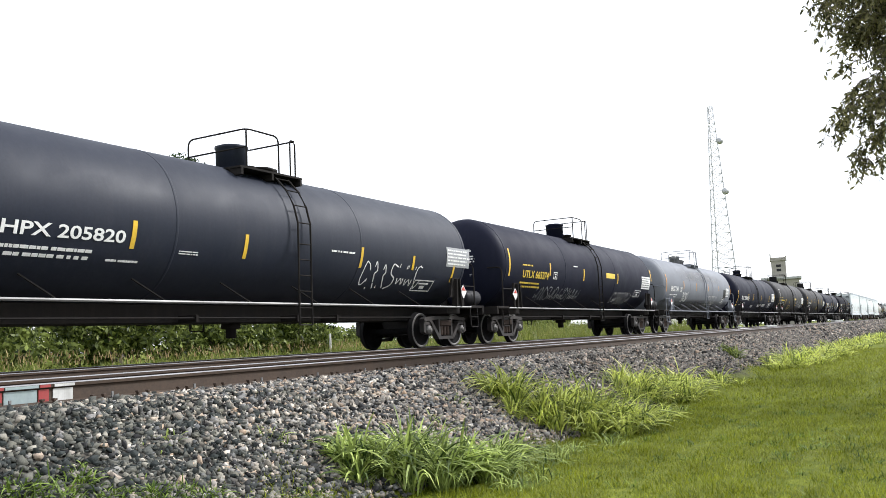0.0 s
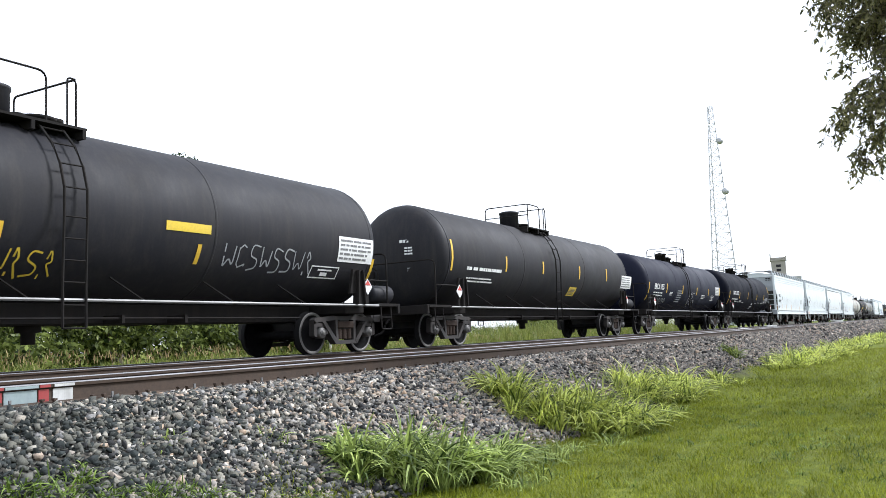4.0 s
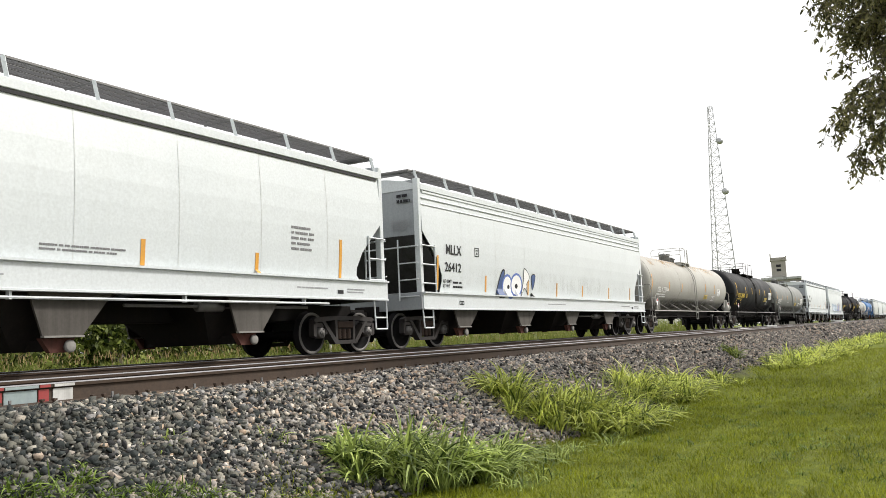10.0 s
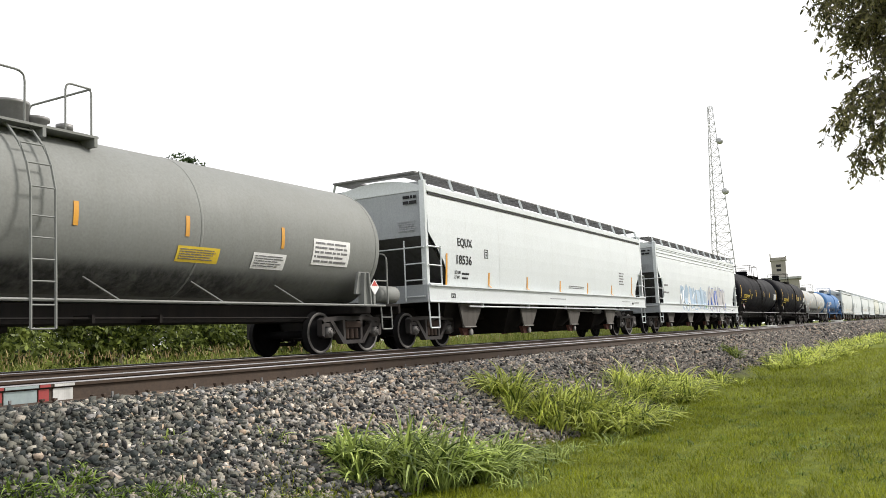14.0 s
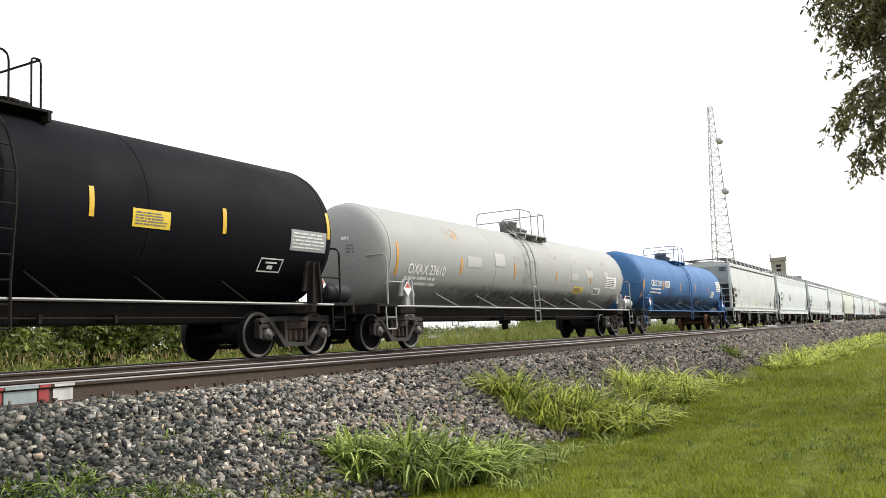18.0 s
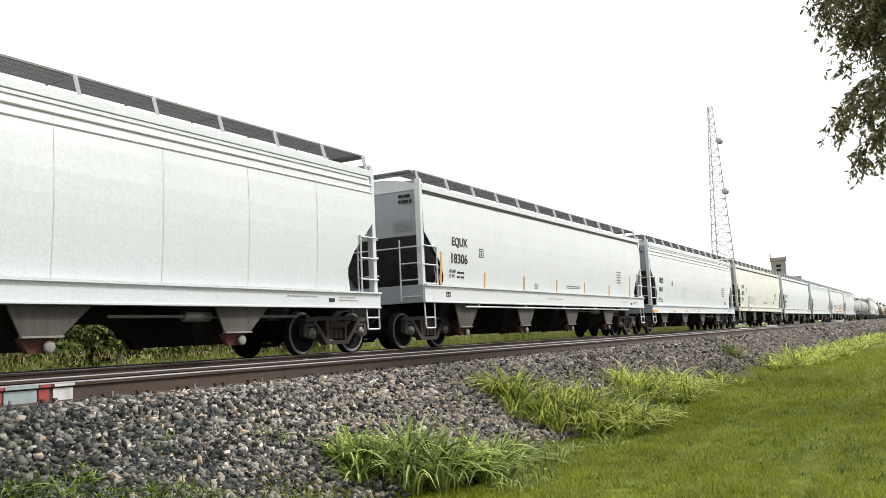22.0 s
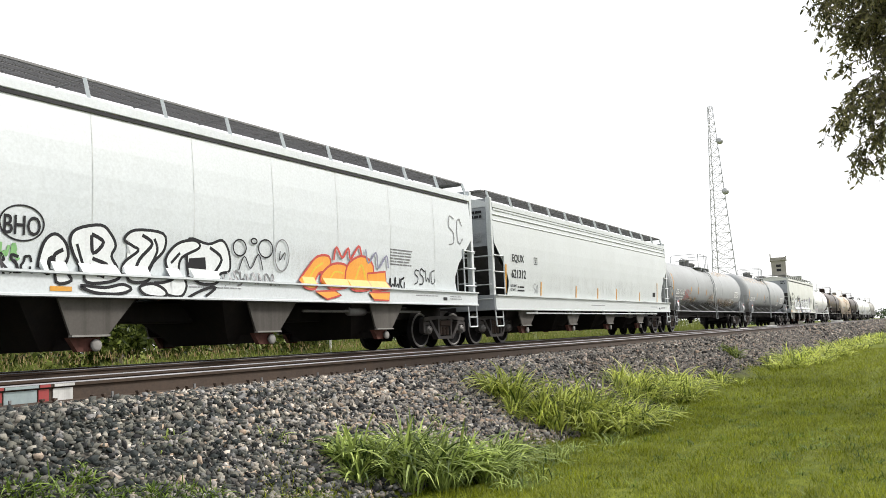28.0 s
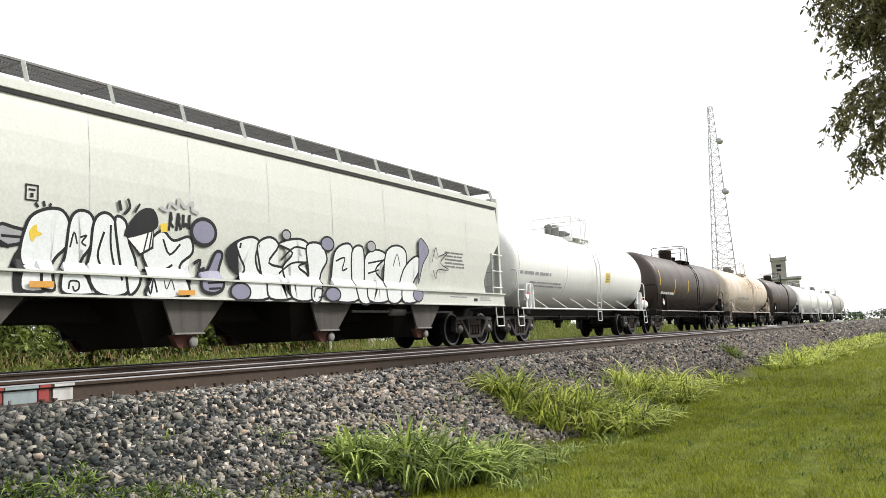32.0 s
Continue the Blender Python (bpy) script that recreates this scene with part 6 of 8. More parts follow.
tank_at(1, "tank_black", "black tank car with white lettering and yellow reflective strips", dome="drum", ladder_x=0.55, r=1.43, zc=2.48)
tank_at(2, "tank_navy", "black tank car with yellow lettering and chalked scribbles", dome="drum", ladder_x=0.51, r=1.43, zc=2.48, crown=-0.15)
tank_at(3, "tank_lightgrey", "light grey tank car with white lettering and scribbles", dome="low", ladder_x=0.32, r=1.4, zc=2.45, crown=0.05)
tank_at(4, "tank_navy", "black tank car with dusty sides and a white data panel", dome="drum", ladder_x=-1.02, crown=0.35, r=1.40, zc=2.43, bars=(-0.75, 0.30, 0.75, 1.22), drum=(0.85, 0.26, 0.46))
tank_at(5, "tank_black_dusty", "dusty black tank car covered in white graffiti scribbles", dome="drum", ladder_x=-0.3)
tank_at(6, "tank_black_dusty", "dusty black tank car with pale reflective strips", dome="drum", ladder_x=-0.2)
tank_at(7, "tank_navy", "black tank car with a chalked white loop on it", dome="low", ladder_x=-0.57, r=1.39, zc=2.43, crown=1.0)
tank_at(8, "tank_ink", "black tank car with a red placard and white stencils", dome="low", ladder_x=-0.28, crown=1.05, r=1.42, zc=2.47)
hopper_at(9, "hop_white", "white covered hopper car with ribbed top and orange strips", top="ribs", sill=(0.93, 1.28))
hopper_at(10, "hop_white", "white rounded-side covered hopper car with a rust-stained top", top="ribs", sill=(0.97, 1.33))
hopper_at(11, "hop_white", "white covered hopper car with shade drawn black under its eave", top="dark", sill=(1.15, 1.6), pipe=True)
hopper_at(12, "hop_white", "white covered hopper car with blue-outlined graffiti on its side", top="ribs", sill=(0.96, 1.4))
tank_at(13, "tank_beige", "pale grey tank car with rust running from its crown", dome="low", ladder_x=-0.27, r=1.4, zc=2.45, crown=0.45)
tank_at(14, "tank_slate", "black tank car with yellow lettering and a yellow placard", dome="low", ladder_x=-0.74, crown=1.1, bars=(-1.6, -0.6, 0.1, 1.7), drum=(0.85, 0.28, 0.44))
tank_at(15, "tank_grey", "plain grey tank car with orange strips and white lettering", dome="low", ladder_x=-0.22, r=1.4, zc=2.46, crown=0.7, bars=(-1.0, -0.1, 0.6, 1.08), drum=(0.3, 0.30, 0.44))
hopper_at(16, "hop_white", "white covered hopper car with shade-greyed ends and orange strips", top="dark", sill=(1.15, 1.6), pipe=True)
hopper_at(17, "hop_white", "white covered hopper car with blue and violet graffiti", top="ribs", sill=(0.96, 1.4))
tank_at(18, "tank_soot", "clean black tank car with yellow lettering and strips", dome="drum", ladder_x=-0.06, crown=1.5, bars=(-1.9, -1.15, -0.5, 1.2), drum=(0.16, 0.42, 0.32))
tank_at(19, "tank_soot", "black tank car with yellow lettering and a big dome", dome="drum", ladder_x=0.02, r=1.53, zc=2.58, crown=0.6)
tank_at(20, "tank_cream", "pale cream-grey tank car with patched paint", dome="low", ladder_x=-0.69, r=1.32, zc=2.38, crown=1.7, bars=(-1.0, -0.1, 0.5, 1.0), drum=(0.2, 0.30, 0.42))
tank_at(21, "tank_blue", "bright blue tank car with double orange strips", dome="low", ladder_x=-0.02, r=1.4, zc=2.45, crown=0.6, bars=(-1.0, -0.05, 0.6, 1.0), drum=(0.1, 0.30, 0.42))
rusty = WHEELS[-1][-1]
rusty.data = rusty.data.copy()
rusty.data.materials[0] = rusty.data.materials[1] = M["wheel_rust"]
rusty["label"] = "wheelset with bright orange rust"
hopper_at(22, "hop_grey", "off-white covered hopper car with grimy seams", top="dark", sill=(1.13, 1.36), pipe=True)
hopper_at(23, "hop_white", "white rounded-side covered hopper car with orange sill tabs", top="ribs", sill=(0.97, 1.33))
hopper_at(24, "hop_white", "white covered hopper car with orange side strips", top="dark", sill=(1.14, 1.59), pipe=True)
hopper_at(25, "hop_white", "white covered hopper car with small black lettering", top="ribs", sill=(0.93, 1.29))
hopper_at(26, "hop_warm", "cream covered hopper car with faint grey graffiti outlines", top="dark", sill=(1.12, 1.42))
hopper_at(27, "hop_white", "white covered hopper car with short orange strips", top="dark", sill=(1.0, 1.41))
hopper_at(28, "hop_white", "plain white covered hopper car", top="ribs", sill=(1.0, 1.4))
hopper_at(29, "hop_white", "white covered hopper car with silver and orange graffiti", top="dark", sill=(1.08, 1.45))
hopper_at(30, "hop_pale", "off-white covered hopper car with tall orange strips", top="ribs", sill=(0.97, 1.42), pipe=True)
tank_at(31, "tank_silver", "weathered silver-grey tank car with red graffiti and rust", dome="low", ladder_x=0.25, r=1.36, zc=2.42, crown=0.2, bars=(-1.2, 0.35, 0.75, 1.15), drum=(-0.45, 0.28, 0.42))
tank_at(32, "tank_silver", "silver-grey tank car with rust spots on its end", dome="low", ladder_x=-0.25, r=1.42, zc=2.48, crown=0.15)
hopper_at(33, "hop_cream", "cream covered hopper car with large black-outlined graffiti", top="dark", sill=(1.08, 1.45))
tank_at(34, "tank_white", "short white tank car with a small yellow mark", dome="low")
tank_at(35, "tank_brown", "dark brown tank car with pale strips", dome="drum")
tank_at(36, "tank_rust", "cream tank car streaked with orange rust", dome="low")
tank_at(37, "tank_brown", "dark brown tank car", dome="drum")
tank_at(38, "tank_white", "white tank car with a low dome", dome="low")
tank_at(39, "tank_white", "white tank car with grimy ends", dome="low")
tank_at(40, "tank_beige", "beige tank car at the end of the train", dome="low")


# ---- lettering, strips and paint on the cars ----
S = SKIN[1]
S.strip(-3.64, 1.91, 2.36, "yellow")
S.strip(-1.01, 1.90, 2.35, "yellow")
S.strip(2.79, 1.91, 2.37, "yellow")
S.strip(5.04, 1.96, 2.31, "yellow")
S.strip(7.13, 1.73, 2.17, "yellow")
S.words("SHPX 205820", -6.14, 1.98, 2.34, 0.20, "ink_white")
S.rows(2, -6.05, 1.67, -4.29, 1.88, "ink_white")
S.rows(1, -4.06, 1.68, -3.39, 1.75, "ink_white")
S.rows(2, -2.62, 1.88, -2.15, 1.96, "ink_white")
S.rows(1, 1.64, 2.18, 2.52, 2.27, "ink_white")
S.panel(6.69, 2.13, 7.97, 2.65, "ink_grey")
S.square(5.36, 1.47, 6.30, 1.74, "ink_white")
S.scribble(2.90, 1.48, 5.61, 2.12, "ink_white")
S = SKIN[2]
S.strip(-7.42, 2.04, 2.89, "yellow")
S.strip(-4.20, 2.16, 2.60, "yellow")
S.strip(-0.93, 2.11, 2.54, "yellow")
S.strip(3.04, 2.12, 2.53, "yellow")
S.strip(7.85, 2.39, 2.91, "yellow")
S.words("UTLX 665374", -6.41, 2.03, 2.10, 0.24, "ink_yellow")
S.rows(1, -6.45, 2.39, -5.57, 2.49, "ink_yellow")
S.rows(2, -6.49, 1.71, -4.76, 1.94, "ink_yellow")
S.square(-3.87, 2.07, -3.56, 2.31, "ink_white")
S.panel(6.41, 2.01, 7.65, 2.56, "ink_white")
S.panel(1.58, 2.31, 2.65, 2.51, "ink_yellow")
S.square(5.63, 1.65, 6.47, 1.93, "ink_white")
S.rows(1, -2.00, 2.56, -1.56, 2.65, "ink_white")
S.scribble(-4.89, 1.36, -0.94, 1.84, "ink_grey")
S.scribble(2.93, 1.33, 5.32, 1.85, "ink_white")
S = SKIN[3]
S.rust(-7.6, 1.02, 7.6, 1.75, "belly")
S.rust(-6.0, 2.6, 6.0, 3.4, "grime")
S.strip(-7.52, 2.00, 2.86, "orange")
S.strip(-4.15, 2.19, 2.61, "orange")
S.strip(-1.34, 2.18, 2.59, "orange")
S.strip(1.49, 2.23, 2.62, "orange")
S.strip(4.35, 2.32, 2.60, "orange")
S.strip(7.72, 2.17, 2.78, "orange")
S.words("BRCX 1341", -6.65, 2.05, 1.41, 0.25, "ink_white")
S.rows(2, -6.69, 1.74, -5.21, 1.94, "ink_white")
S.square(-4.81, 2.05, -4.48, 2.30, "ink_white")
S.scribble(-4.24, 1.54, -3.01, 2.10, "ink_white")
S.scribble(-4.13, 1.59, -3.14, 2.04, "ink_white")
S.scribble(1.50, 1.45, 3.99, 2.02, "ink_white")
S.square(5.42, 1.61, 6.25, 1.93, "ink_white")
S.panel(5.68, 1.85, 6.49, 2.41, "ink_black")
S.panel(6.38, 2.01, 7.18, 2.52, "ink_white")
S = SKIN[4]
S.strip(-7.74, 1.68, 2.52, "yellow")
S.strip(-4.00, 1.91, 2.35, "yellow")
S.strip(-2.06, 1.92, 2.37, "yellow")
S.strip(1.29, 1.92, 2.37, "yellow")
S.strip(4.80, 1.91, 2.38, "yellow")
S.strip(7.39, 1.93, 2.55, "yellow")
S.words("TILX  250400", -6.46, 1.92, 2.42, 0.25, "ink_white")
S.rows(2, -6.63, 1.55, -4.78, 1.78, "ink_white")
S.square(-3.98, 1.91, -3.60, 2.16, "ink_white")
S.rows(3, -2.08, 1.45, -1.29, 1.60, "ink_white")
S.rows(3, 0.60, 1.50, 2.00, 1.70, "ink_white")
S.rows(3, 2.48, 1.51, 3.68, 1.75, "ink_white")
S.panel(6.05, 1.96, 7.26, 2.55, "ink_white")
S.square(4.83, 1.50, 6.13, 1.82, "ink_white")
S.rows(3, -7.70, 1.49, -7.36, 1.61, "ink_yellow")
S = SKIN[5]
S.strip(-7.45, 1.61, 2.34, "yellow")
S.strip(-3.88, 1.75, 2.14, "yellow")
S.strip(-1.39, 1.78, 2.14, "yellow")
S.strip(2.38, 1.74, 2.08, "yellow")
S.strip(7.79, 1.67, 2.12, "yellow")
S.rows(1, -6.53, 2.07, -4.63, 2.27, "ink_yellow")
S.rows(2, -6.50, 1.70, -5.45, 1.91, "ink_white")
S.rows(1, -6.49, 2.36, -5.66, 2.45, "ink_yellow")
S.scribble(-7.46, 2.34, -6.79, 3.19, "ink_white")
S.scribble(-7.33, 1.79, -6.37, 2.18, "ink_white")
S.scribble(-5.60, 1.65, -4.47, 2.00, "ink_white")
S.scribble(-5.64, 1.37, -4.34, 1.64, "ink_grey")
S.scribble(-1.92, 1.39, -0.33, 1.83, "ink_yellow")
S.panel(6.43, 2.00, 7.74, 2.55, "ink_white")
S.panel(1.56, 2.27, 2.60, 2.43, "ink_yellow")
S.square(-3.91, 2.04, -3.59, 2.28, "ink_yellow")
S.square(5.63, 1.63, 6.59, 1.88, "ink_white")
S.scribble(3.00, 1.67, 5.65, 2.19, "ink_grey")
S = SKIN[6]
S.strip(-7.49, 2.04, 2.88, "yellow")
S.strip(-4.09, 2.15, 2.61, "yellow")
S.strip(-1.24, 2.20, 2.61, "yellow")
S.strip(2.16, 2.15, 2.62, "yellow")
S.strip(5.16, 2.18, 2.66, "yellow")
S.rows(1, -6.60, 2.06, -4.33, 2.26, "ink_white")
S.rows(2, -6.51, 1.76, -4.68, 1.93, "ink_white")
S.panel(1.45, 1.55, 2.15, 1.85, "ink_yellow")
S.panel(7.08, 1.96, 8.39, 2.48, "ink_white")
S = SKIN[7]
S.strip(-7.49, 1.56, 2.36, "yellow")
S.strip(-4.42, 1.95, 2.39, "yellow")
S.strip(-1.34, 1.94, 2.38, "yellow")
S.strip(1.74, 1.96, 2.36, "yellow")
S.strip(4.59, 1.98, 2.36, "yellow")
S.strip(7.54, 2.02, 2.50, "yellow")
S.words("BRCX 1055", -6.58, 2.07, 1.61, 0.27, "ink_white")
S.rows(2, -6.64, 1.74, -5.06, 1.99, "ink_white")
S.rows(3, -3.76, 1.83, -3.27, 2.02, "ink_white")
S.panel(6.34, 2.03, 7.46, 2.53, "ink_grey")
S.square(5.41, 1.71, 6.11, 1.99, "ink_white")
S.rows(3, 3.06, 1.77, 3.83, 2.00, "ink_white")
S.scribble(-6.49, 1.42, -4.10, 1.69, "ink_grey")
S.scribble(0.27, 1.38, 1.72, 2.12, "ink_white")
S.panel(-7.12, 1.58, -6.49, 1.82, "ink_black")
S.rows(6, -2.32, 1.51, -1.38, 2.15, "ink_grey")
S = SKIN[8]
S.strip(-7.37, 1.60, 2.41, "yellow")
S.strip(-4.08, 1.98, 2.43, "yellow")
S.strip(-1.09, 1.98, 2.44, "yellow")
S.strip(2.45, 1.97, 2.40, "yellow")
S.strip(5.44, 1.99, 2.38, "yellow")
S.strip(7.43, 2.53, 3.06, "yellow")
S.words("GATX 35172", -6.25, 2.19, 1.82, 0.25, "ink_white")
S.rows(2, -6.36, 1.72, -4.47, 2.00, "ink_white")
S.rows(1, -4.42, 1.72, -3.88, 1.79, "ink_white")
S.rows(3, -3.74, 1.74, -3.07, 1.87, "ink_white")
S.rows(1, -2.84, 1.72, -2.11, 1.79, "ink_white")
S.rows(3, 1.05, 1.63, 1.57, 1.76, "ink_white")
S.rows(3, 1.04, 1.36, 1.75, 1.54, "ink_white")
S.rows(1, 2.23, 1.71, 2.70, 1.77, "ink_white")
S.rows(1, 3.45, 1.73, 3.90, 1.82, "ink_white")
S.rows(1, 4.66, 1.72, 5.26, 1.82, "ink_white")
S.square(5.51, 1.72, 6.21, 2.05, "ink_white")
S.rows(5, 6.32, 1.78, 7.10, 2.18, "ink_white")
S.panel(-6.65, 1.72, -6.43, 1.84, "ink_red")
S = SKIN[9]
S.rust(-8.2, 1.5, 8.2, 2.5, "chalk")
S.strip(-8.39, 1.32, 2.20, "orange")
S.strip(-5.90, 1.32, 1.76, "orange")
S.strip(-3.34, 1.33, 1.75, "orange")
S.strip(-0.33, 1.32, 1.75, "orange")
S.strip(2.70, 1.31, 1.74, "orange")
S.strip(5.28, 1.31, 1.70, "orange")
S.words("WFRX", -7.64, 2.36, 0.86, 0.25, "ink_black")
S.words("870855", -7.72, 1.92, 1.18, 0.24, "ink_black")
S.data_lines(-7.83, 1.43, -6.99, 1.66)
S.square(-5.77, 2.17, -5.54, 2.42, "ink_black")
S.rows(5, 5.91, 1.94, 6.80, 2.34, "ink_dim")
S.square(-9.07, 1.08, -8.84, 1.20, "ink_black")
S = SKIN[10]
S.rust(-8.2, 1.5, 8.2, 2.5, "chalk")
S.words("SHQX", -7.87, 2.55, 0.90, 0.26, "ink_black")
S.words("4561", -7.90, 2.09, 0.75, 0.25, "ink_black")
S.data_lines(-7.97, 1.57, -7.10, 1.79)
S.square(-6.69, 2.36, -6.44, 2.60, "ink_black")
S.rows(5, 4.59, 1.69, 5.89, 2.23, "ink_dim")
S.panel(6.22, 1.59, 6.75, 1.77, "ink_black")
S.panel(6.85, 1.55, 7.36, 1.71, "ink_black")
S.panel(-9.36, 1.02, -8.43, 1.13, "orange")
S.panel(-5.80, 1.04, -5.37, 1.12, "orange")
S.panel(-3.07, 1.05, -2.67, 1.12, "orange")
S.panel(-0.47, 1.04, -0.04, 1.10, "orange")
S.rust(-7.48, 3.84, -5.50, 4.12)
S = SKIN[11]
S.strip(-8.35, 1.61, 2.49, "orange")
S.strip(-5.87, 1.61, 2.02, "orange")
S.strip(-3.12, 1.61, 2.02, "orange")
S.strip(-0.38, 1.62, 2.04, "orange")
S.strip(2.33, 1.62, 2.05, "orange")
S.strip(5.04, 1.60, 2.00, "orange")
S.strip(7.68, 1.61, 2.45, "orange")
S.words("EQUX", -7.73, 2.64, 0.83, 0.28, "ink_black")
S.words("18329", -7.78, 2.21, 0.88, 0.26, "ink_black")
S.data_lines(-7.91, 1.82, -7.04, 2.05)
S.square(-6.18, 2.47, -5.92, 2.71, "ink_black")
S.rows(5, 6.04, 2.11, 6.75, 2.65, "ink_dim")
S.rows(2, 0.47, 1.75, 2.10, 1.88, "ink_dim")
S.rows(4, -2.33, 1.69, -2.00, 1.88, "ink_dim")
S.square(-8.25, 1.30, -8.05, 1.41, "ink_black")
S.square(-9.01, 1.27, -8.74, 1.33, "ink_black")
S = SKIN[12]
S.rust(-8.2, 1.5, 8.2, 2.3, "chalk")
S.strip(-8.62, 1.47, 2.37, "orange")
S.strip(-5.85, 1.48, 1.95, "orange")
S.strip(-2.88, 1.45, 1.93, "orange")
S.strip(-0.47, 1.46, 1.91, "orange")
S.strip(2.00, 1.50, 1.90, "orange")
S.strip(4.95, 1.47, 1.90, "orange")
S.strip(7.68, 1.47, 1.96, "orange")
S.words("MLLX", -8.18, 2.43, 0.85, 0.26, "ink_black")
S.words("26412", -8.24, 1.97, 0.89, 0.25, "ink_black")
S.data_lines(-8.31, 1.54, -7.25, 1.77)
S.square(-6.54, 2.46, -6.28, 2.71, "ink_black")
S.shape([(-5.18, 1.39), (-5.0, 1.82), (-4.77, 2.14), (-4.62, 2.14), (-4.68, 1.83), (-4.78, 1.54), (-4.74, 1.38), (-5.05, 1.35)], "ink_navy", "ink_black", 0.05)
S.ball(-4.41, 1.68, 0.33, 0.34, "ink_white", "ink_blue", 0.07)
S.ball(-3.76, 1.74, 0.40, 0.34, "ink_white", "ink_blue", 0.07)
S.ball(-4.34, 1.67, 0.08, 0.06, "ink_black", "ink_black", 0.01)
S.ball(-3.78, 1.71, 0.10, 0.07, "ink_black", "ink_black", 0.01)
S.shape([(-3.4, 1.42), (-3.25, 1.88), (-3.18, 2.28), (-2.79, 2.03), (-3.04, 1.75), (-2.9, 1.47), (-3.15, 1.67)], "ink_white", "ink_black", 0.03)
S.shape([(-2.64, 2.06), (-2.33, 2.08), (-2.54, 1.63)], "ink_navy", "ink_black", 0.03)
S.ball(-2.61, 1.46, 0.08, 0.06, "ink_black", "ink_black", 0.01)
S.square(-7.62, 1.09, -7.37, 1.20, "ink_black")
S = SKIN[13]
S.rust(-8.3, 1.02, 8.3, 1.75, "belly")
S.rust(-8.0, 3.45, 8.3, 3.82)
S.strip(-8.13, 1.91, 2.76, "orange")
S.strip(-5.13, 2.06, 2.49, "orange")
S.strip(-2.62, 2.04, 2.49, "orange")
S.strip(2.71, 2.16, 2.62, "orange")
S.strip(5.13, 2.12, 2.61, "orange")
S.words("CELX 23044", -7.12, 1.94, 1.93, 0.26, "ink_white")
S.rows(2, -7.15, 1.70, -5.44, 1.92, "ink_white")
S.square(4.47, 1.71, 5.23, 1.97, "ink_white")
S.panel(5.84, 2.00, 6.52, 2.40, "ink_white")
S.rust(-7.60, 3.21, -6.42, 3.55)
S.rust(-5.01, 3.18, -3.24, 3.90)
S.rust(-5.08, 3.35, -3.24, 3.74)
S.rust(1.30, 3.27, 2.31, 3.63)
S.rust(3.90, 3.19, 6.69, 3.93)
S.panel(2.65, 1.77, 3.43, 1.99, "ink_yellow")
S = SKIN[14]
S.strip(-7.04, 2.12, 3.02, "yellow")
S.strip(-3.91, 2.35, 2.80, "yellow")
S.strip(-1.47, 2.35, 2.81, "yellow")
S.strip(1.60, 2.36, 2.84, "yellow")
S.strip(3.86, 2.33, 2.82, "yellow")
S.strip(6.96, 2.43, 3.01, "yellow")
S.words("UTLX 204806", -6.59, 2.04, 2.24, 0.29, "ink_yellow")
S.rows(4, -6.76, 1.57, -4.82, 2.01, "ink_yellow")
S.square(-3.74, 2.07, -3.33, 2.34, "ink_yellow")
S.panel(3.74, 1.88, 4.77, 2.17, "ink_yellow")
S.panel(5.62, 2.07, 6.81, 2.60, "ink_white")
S.square(4.79, 1.71, 5.51, 1.92, "ink_white")
S = SKIN[15]
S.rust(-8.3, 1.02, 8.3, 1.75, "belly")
S.strip(-8.29, 1.93, 2.77, "orange")
S.strip(-5.27, 2.15, 2.55, "orange")
S.strip(-2.42, 2.23, 2.58, "orange")
S.strip(0.42, 2.19, 2.56, "orange")
S.strip(2.68, 2.20, 2.56, "orange")
S.strip(5.22, 2.16, 2.58, "orange")
S.words("OXAX 3352", -7.67, 2.00, 1.78, 0.27, "ink_white")
S.rows(2, -7.71, 1.73, -5.97, 1.98, "ink_white")
S.panel(2.51, 1.77, 3.52, 2.04, "ink_yellow")
S.panel(4.42, 1.74, 5.38, 2.04, "ink_white")
S.panel(6.20, 1.90, 7.49, 2.44, "ink_white")
S.rows(1, -2.40, 1.99, -1.57, 2.07, "ink_white")
S.rows(1, -7.33, 1.47, -6.67, 1.51, "ink_grey")
S = SKIN[16]
S.strip(-8.35, 1.62, 2.45, "orange")
S.strip(-5.85, 1.60, 2.04, "orange")
S.strip(-3.15, 1.60, 2.02, "orange")
S.strip(-0.37, 1.57, 2.00, "orange")
S.strip(2.35, 1.61, 2.02, "orange")
S.strip(5.10, 1.60, 2.00, "orange")
S.strip(7.74, 1.59, 2.43, "orange")
S.words("EQUX", -7.73, 2.65, 0.85, 0.27, "ink_black")
S.words("18536", -7.80, 2.20, 0.87, 0.25, "ink_black")
S.data_lines(-7.90, 1.79, -7.08, 2.03)
S.square(-6.15, 2.45, -5.91, 2.70, "ink_black")
S.rows(5, 6.06, 2.05, 6.66, 2.60, "ink_dim")
S.rows(2, 0.44, 1.76, 2.14, 1.88, "ink_dim")
S.square(-8.25, 1.27, -8.03, 1.39, "ink_black")
S = SKIN[17]
S.rows(1, -8.14, 2.20, -7.34, 2.38, "ink_dim")
S.rows(1, -8.20, 1.86, -7.27, 2.03, "ink_dim")
S.bubbles(-5.11, 1.02, 0.71, 2.41, "aqua")
S.bubbles(1.05, 1.05, 5.60, 2.45, "violet")
S = SKIN[18]
S.strip(-7.39, 2.02, 2.92, "yellow")
S.strip(-4.20, 2.23, 2.68, "yellow")
S.strip(-1.76, 2.23, 2.69, "yellow")
S.strip(1.64, 2.23, 2.67, "yellow")
S.strip(4.16, 2.22, 2.69, "yellow")
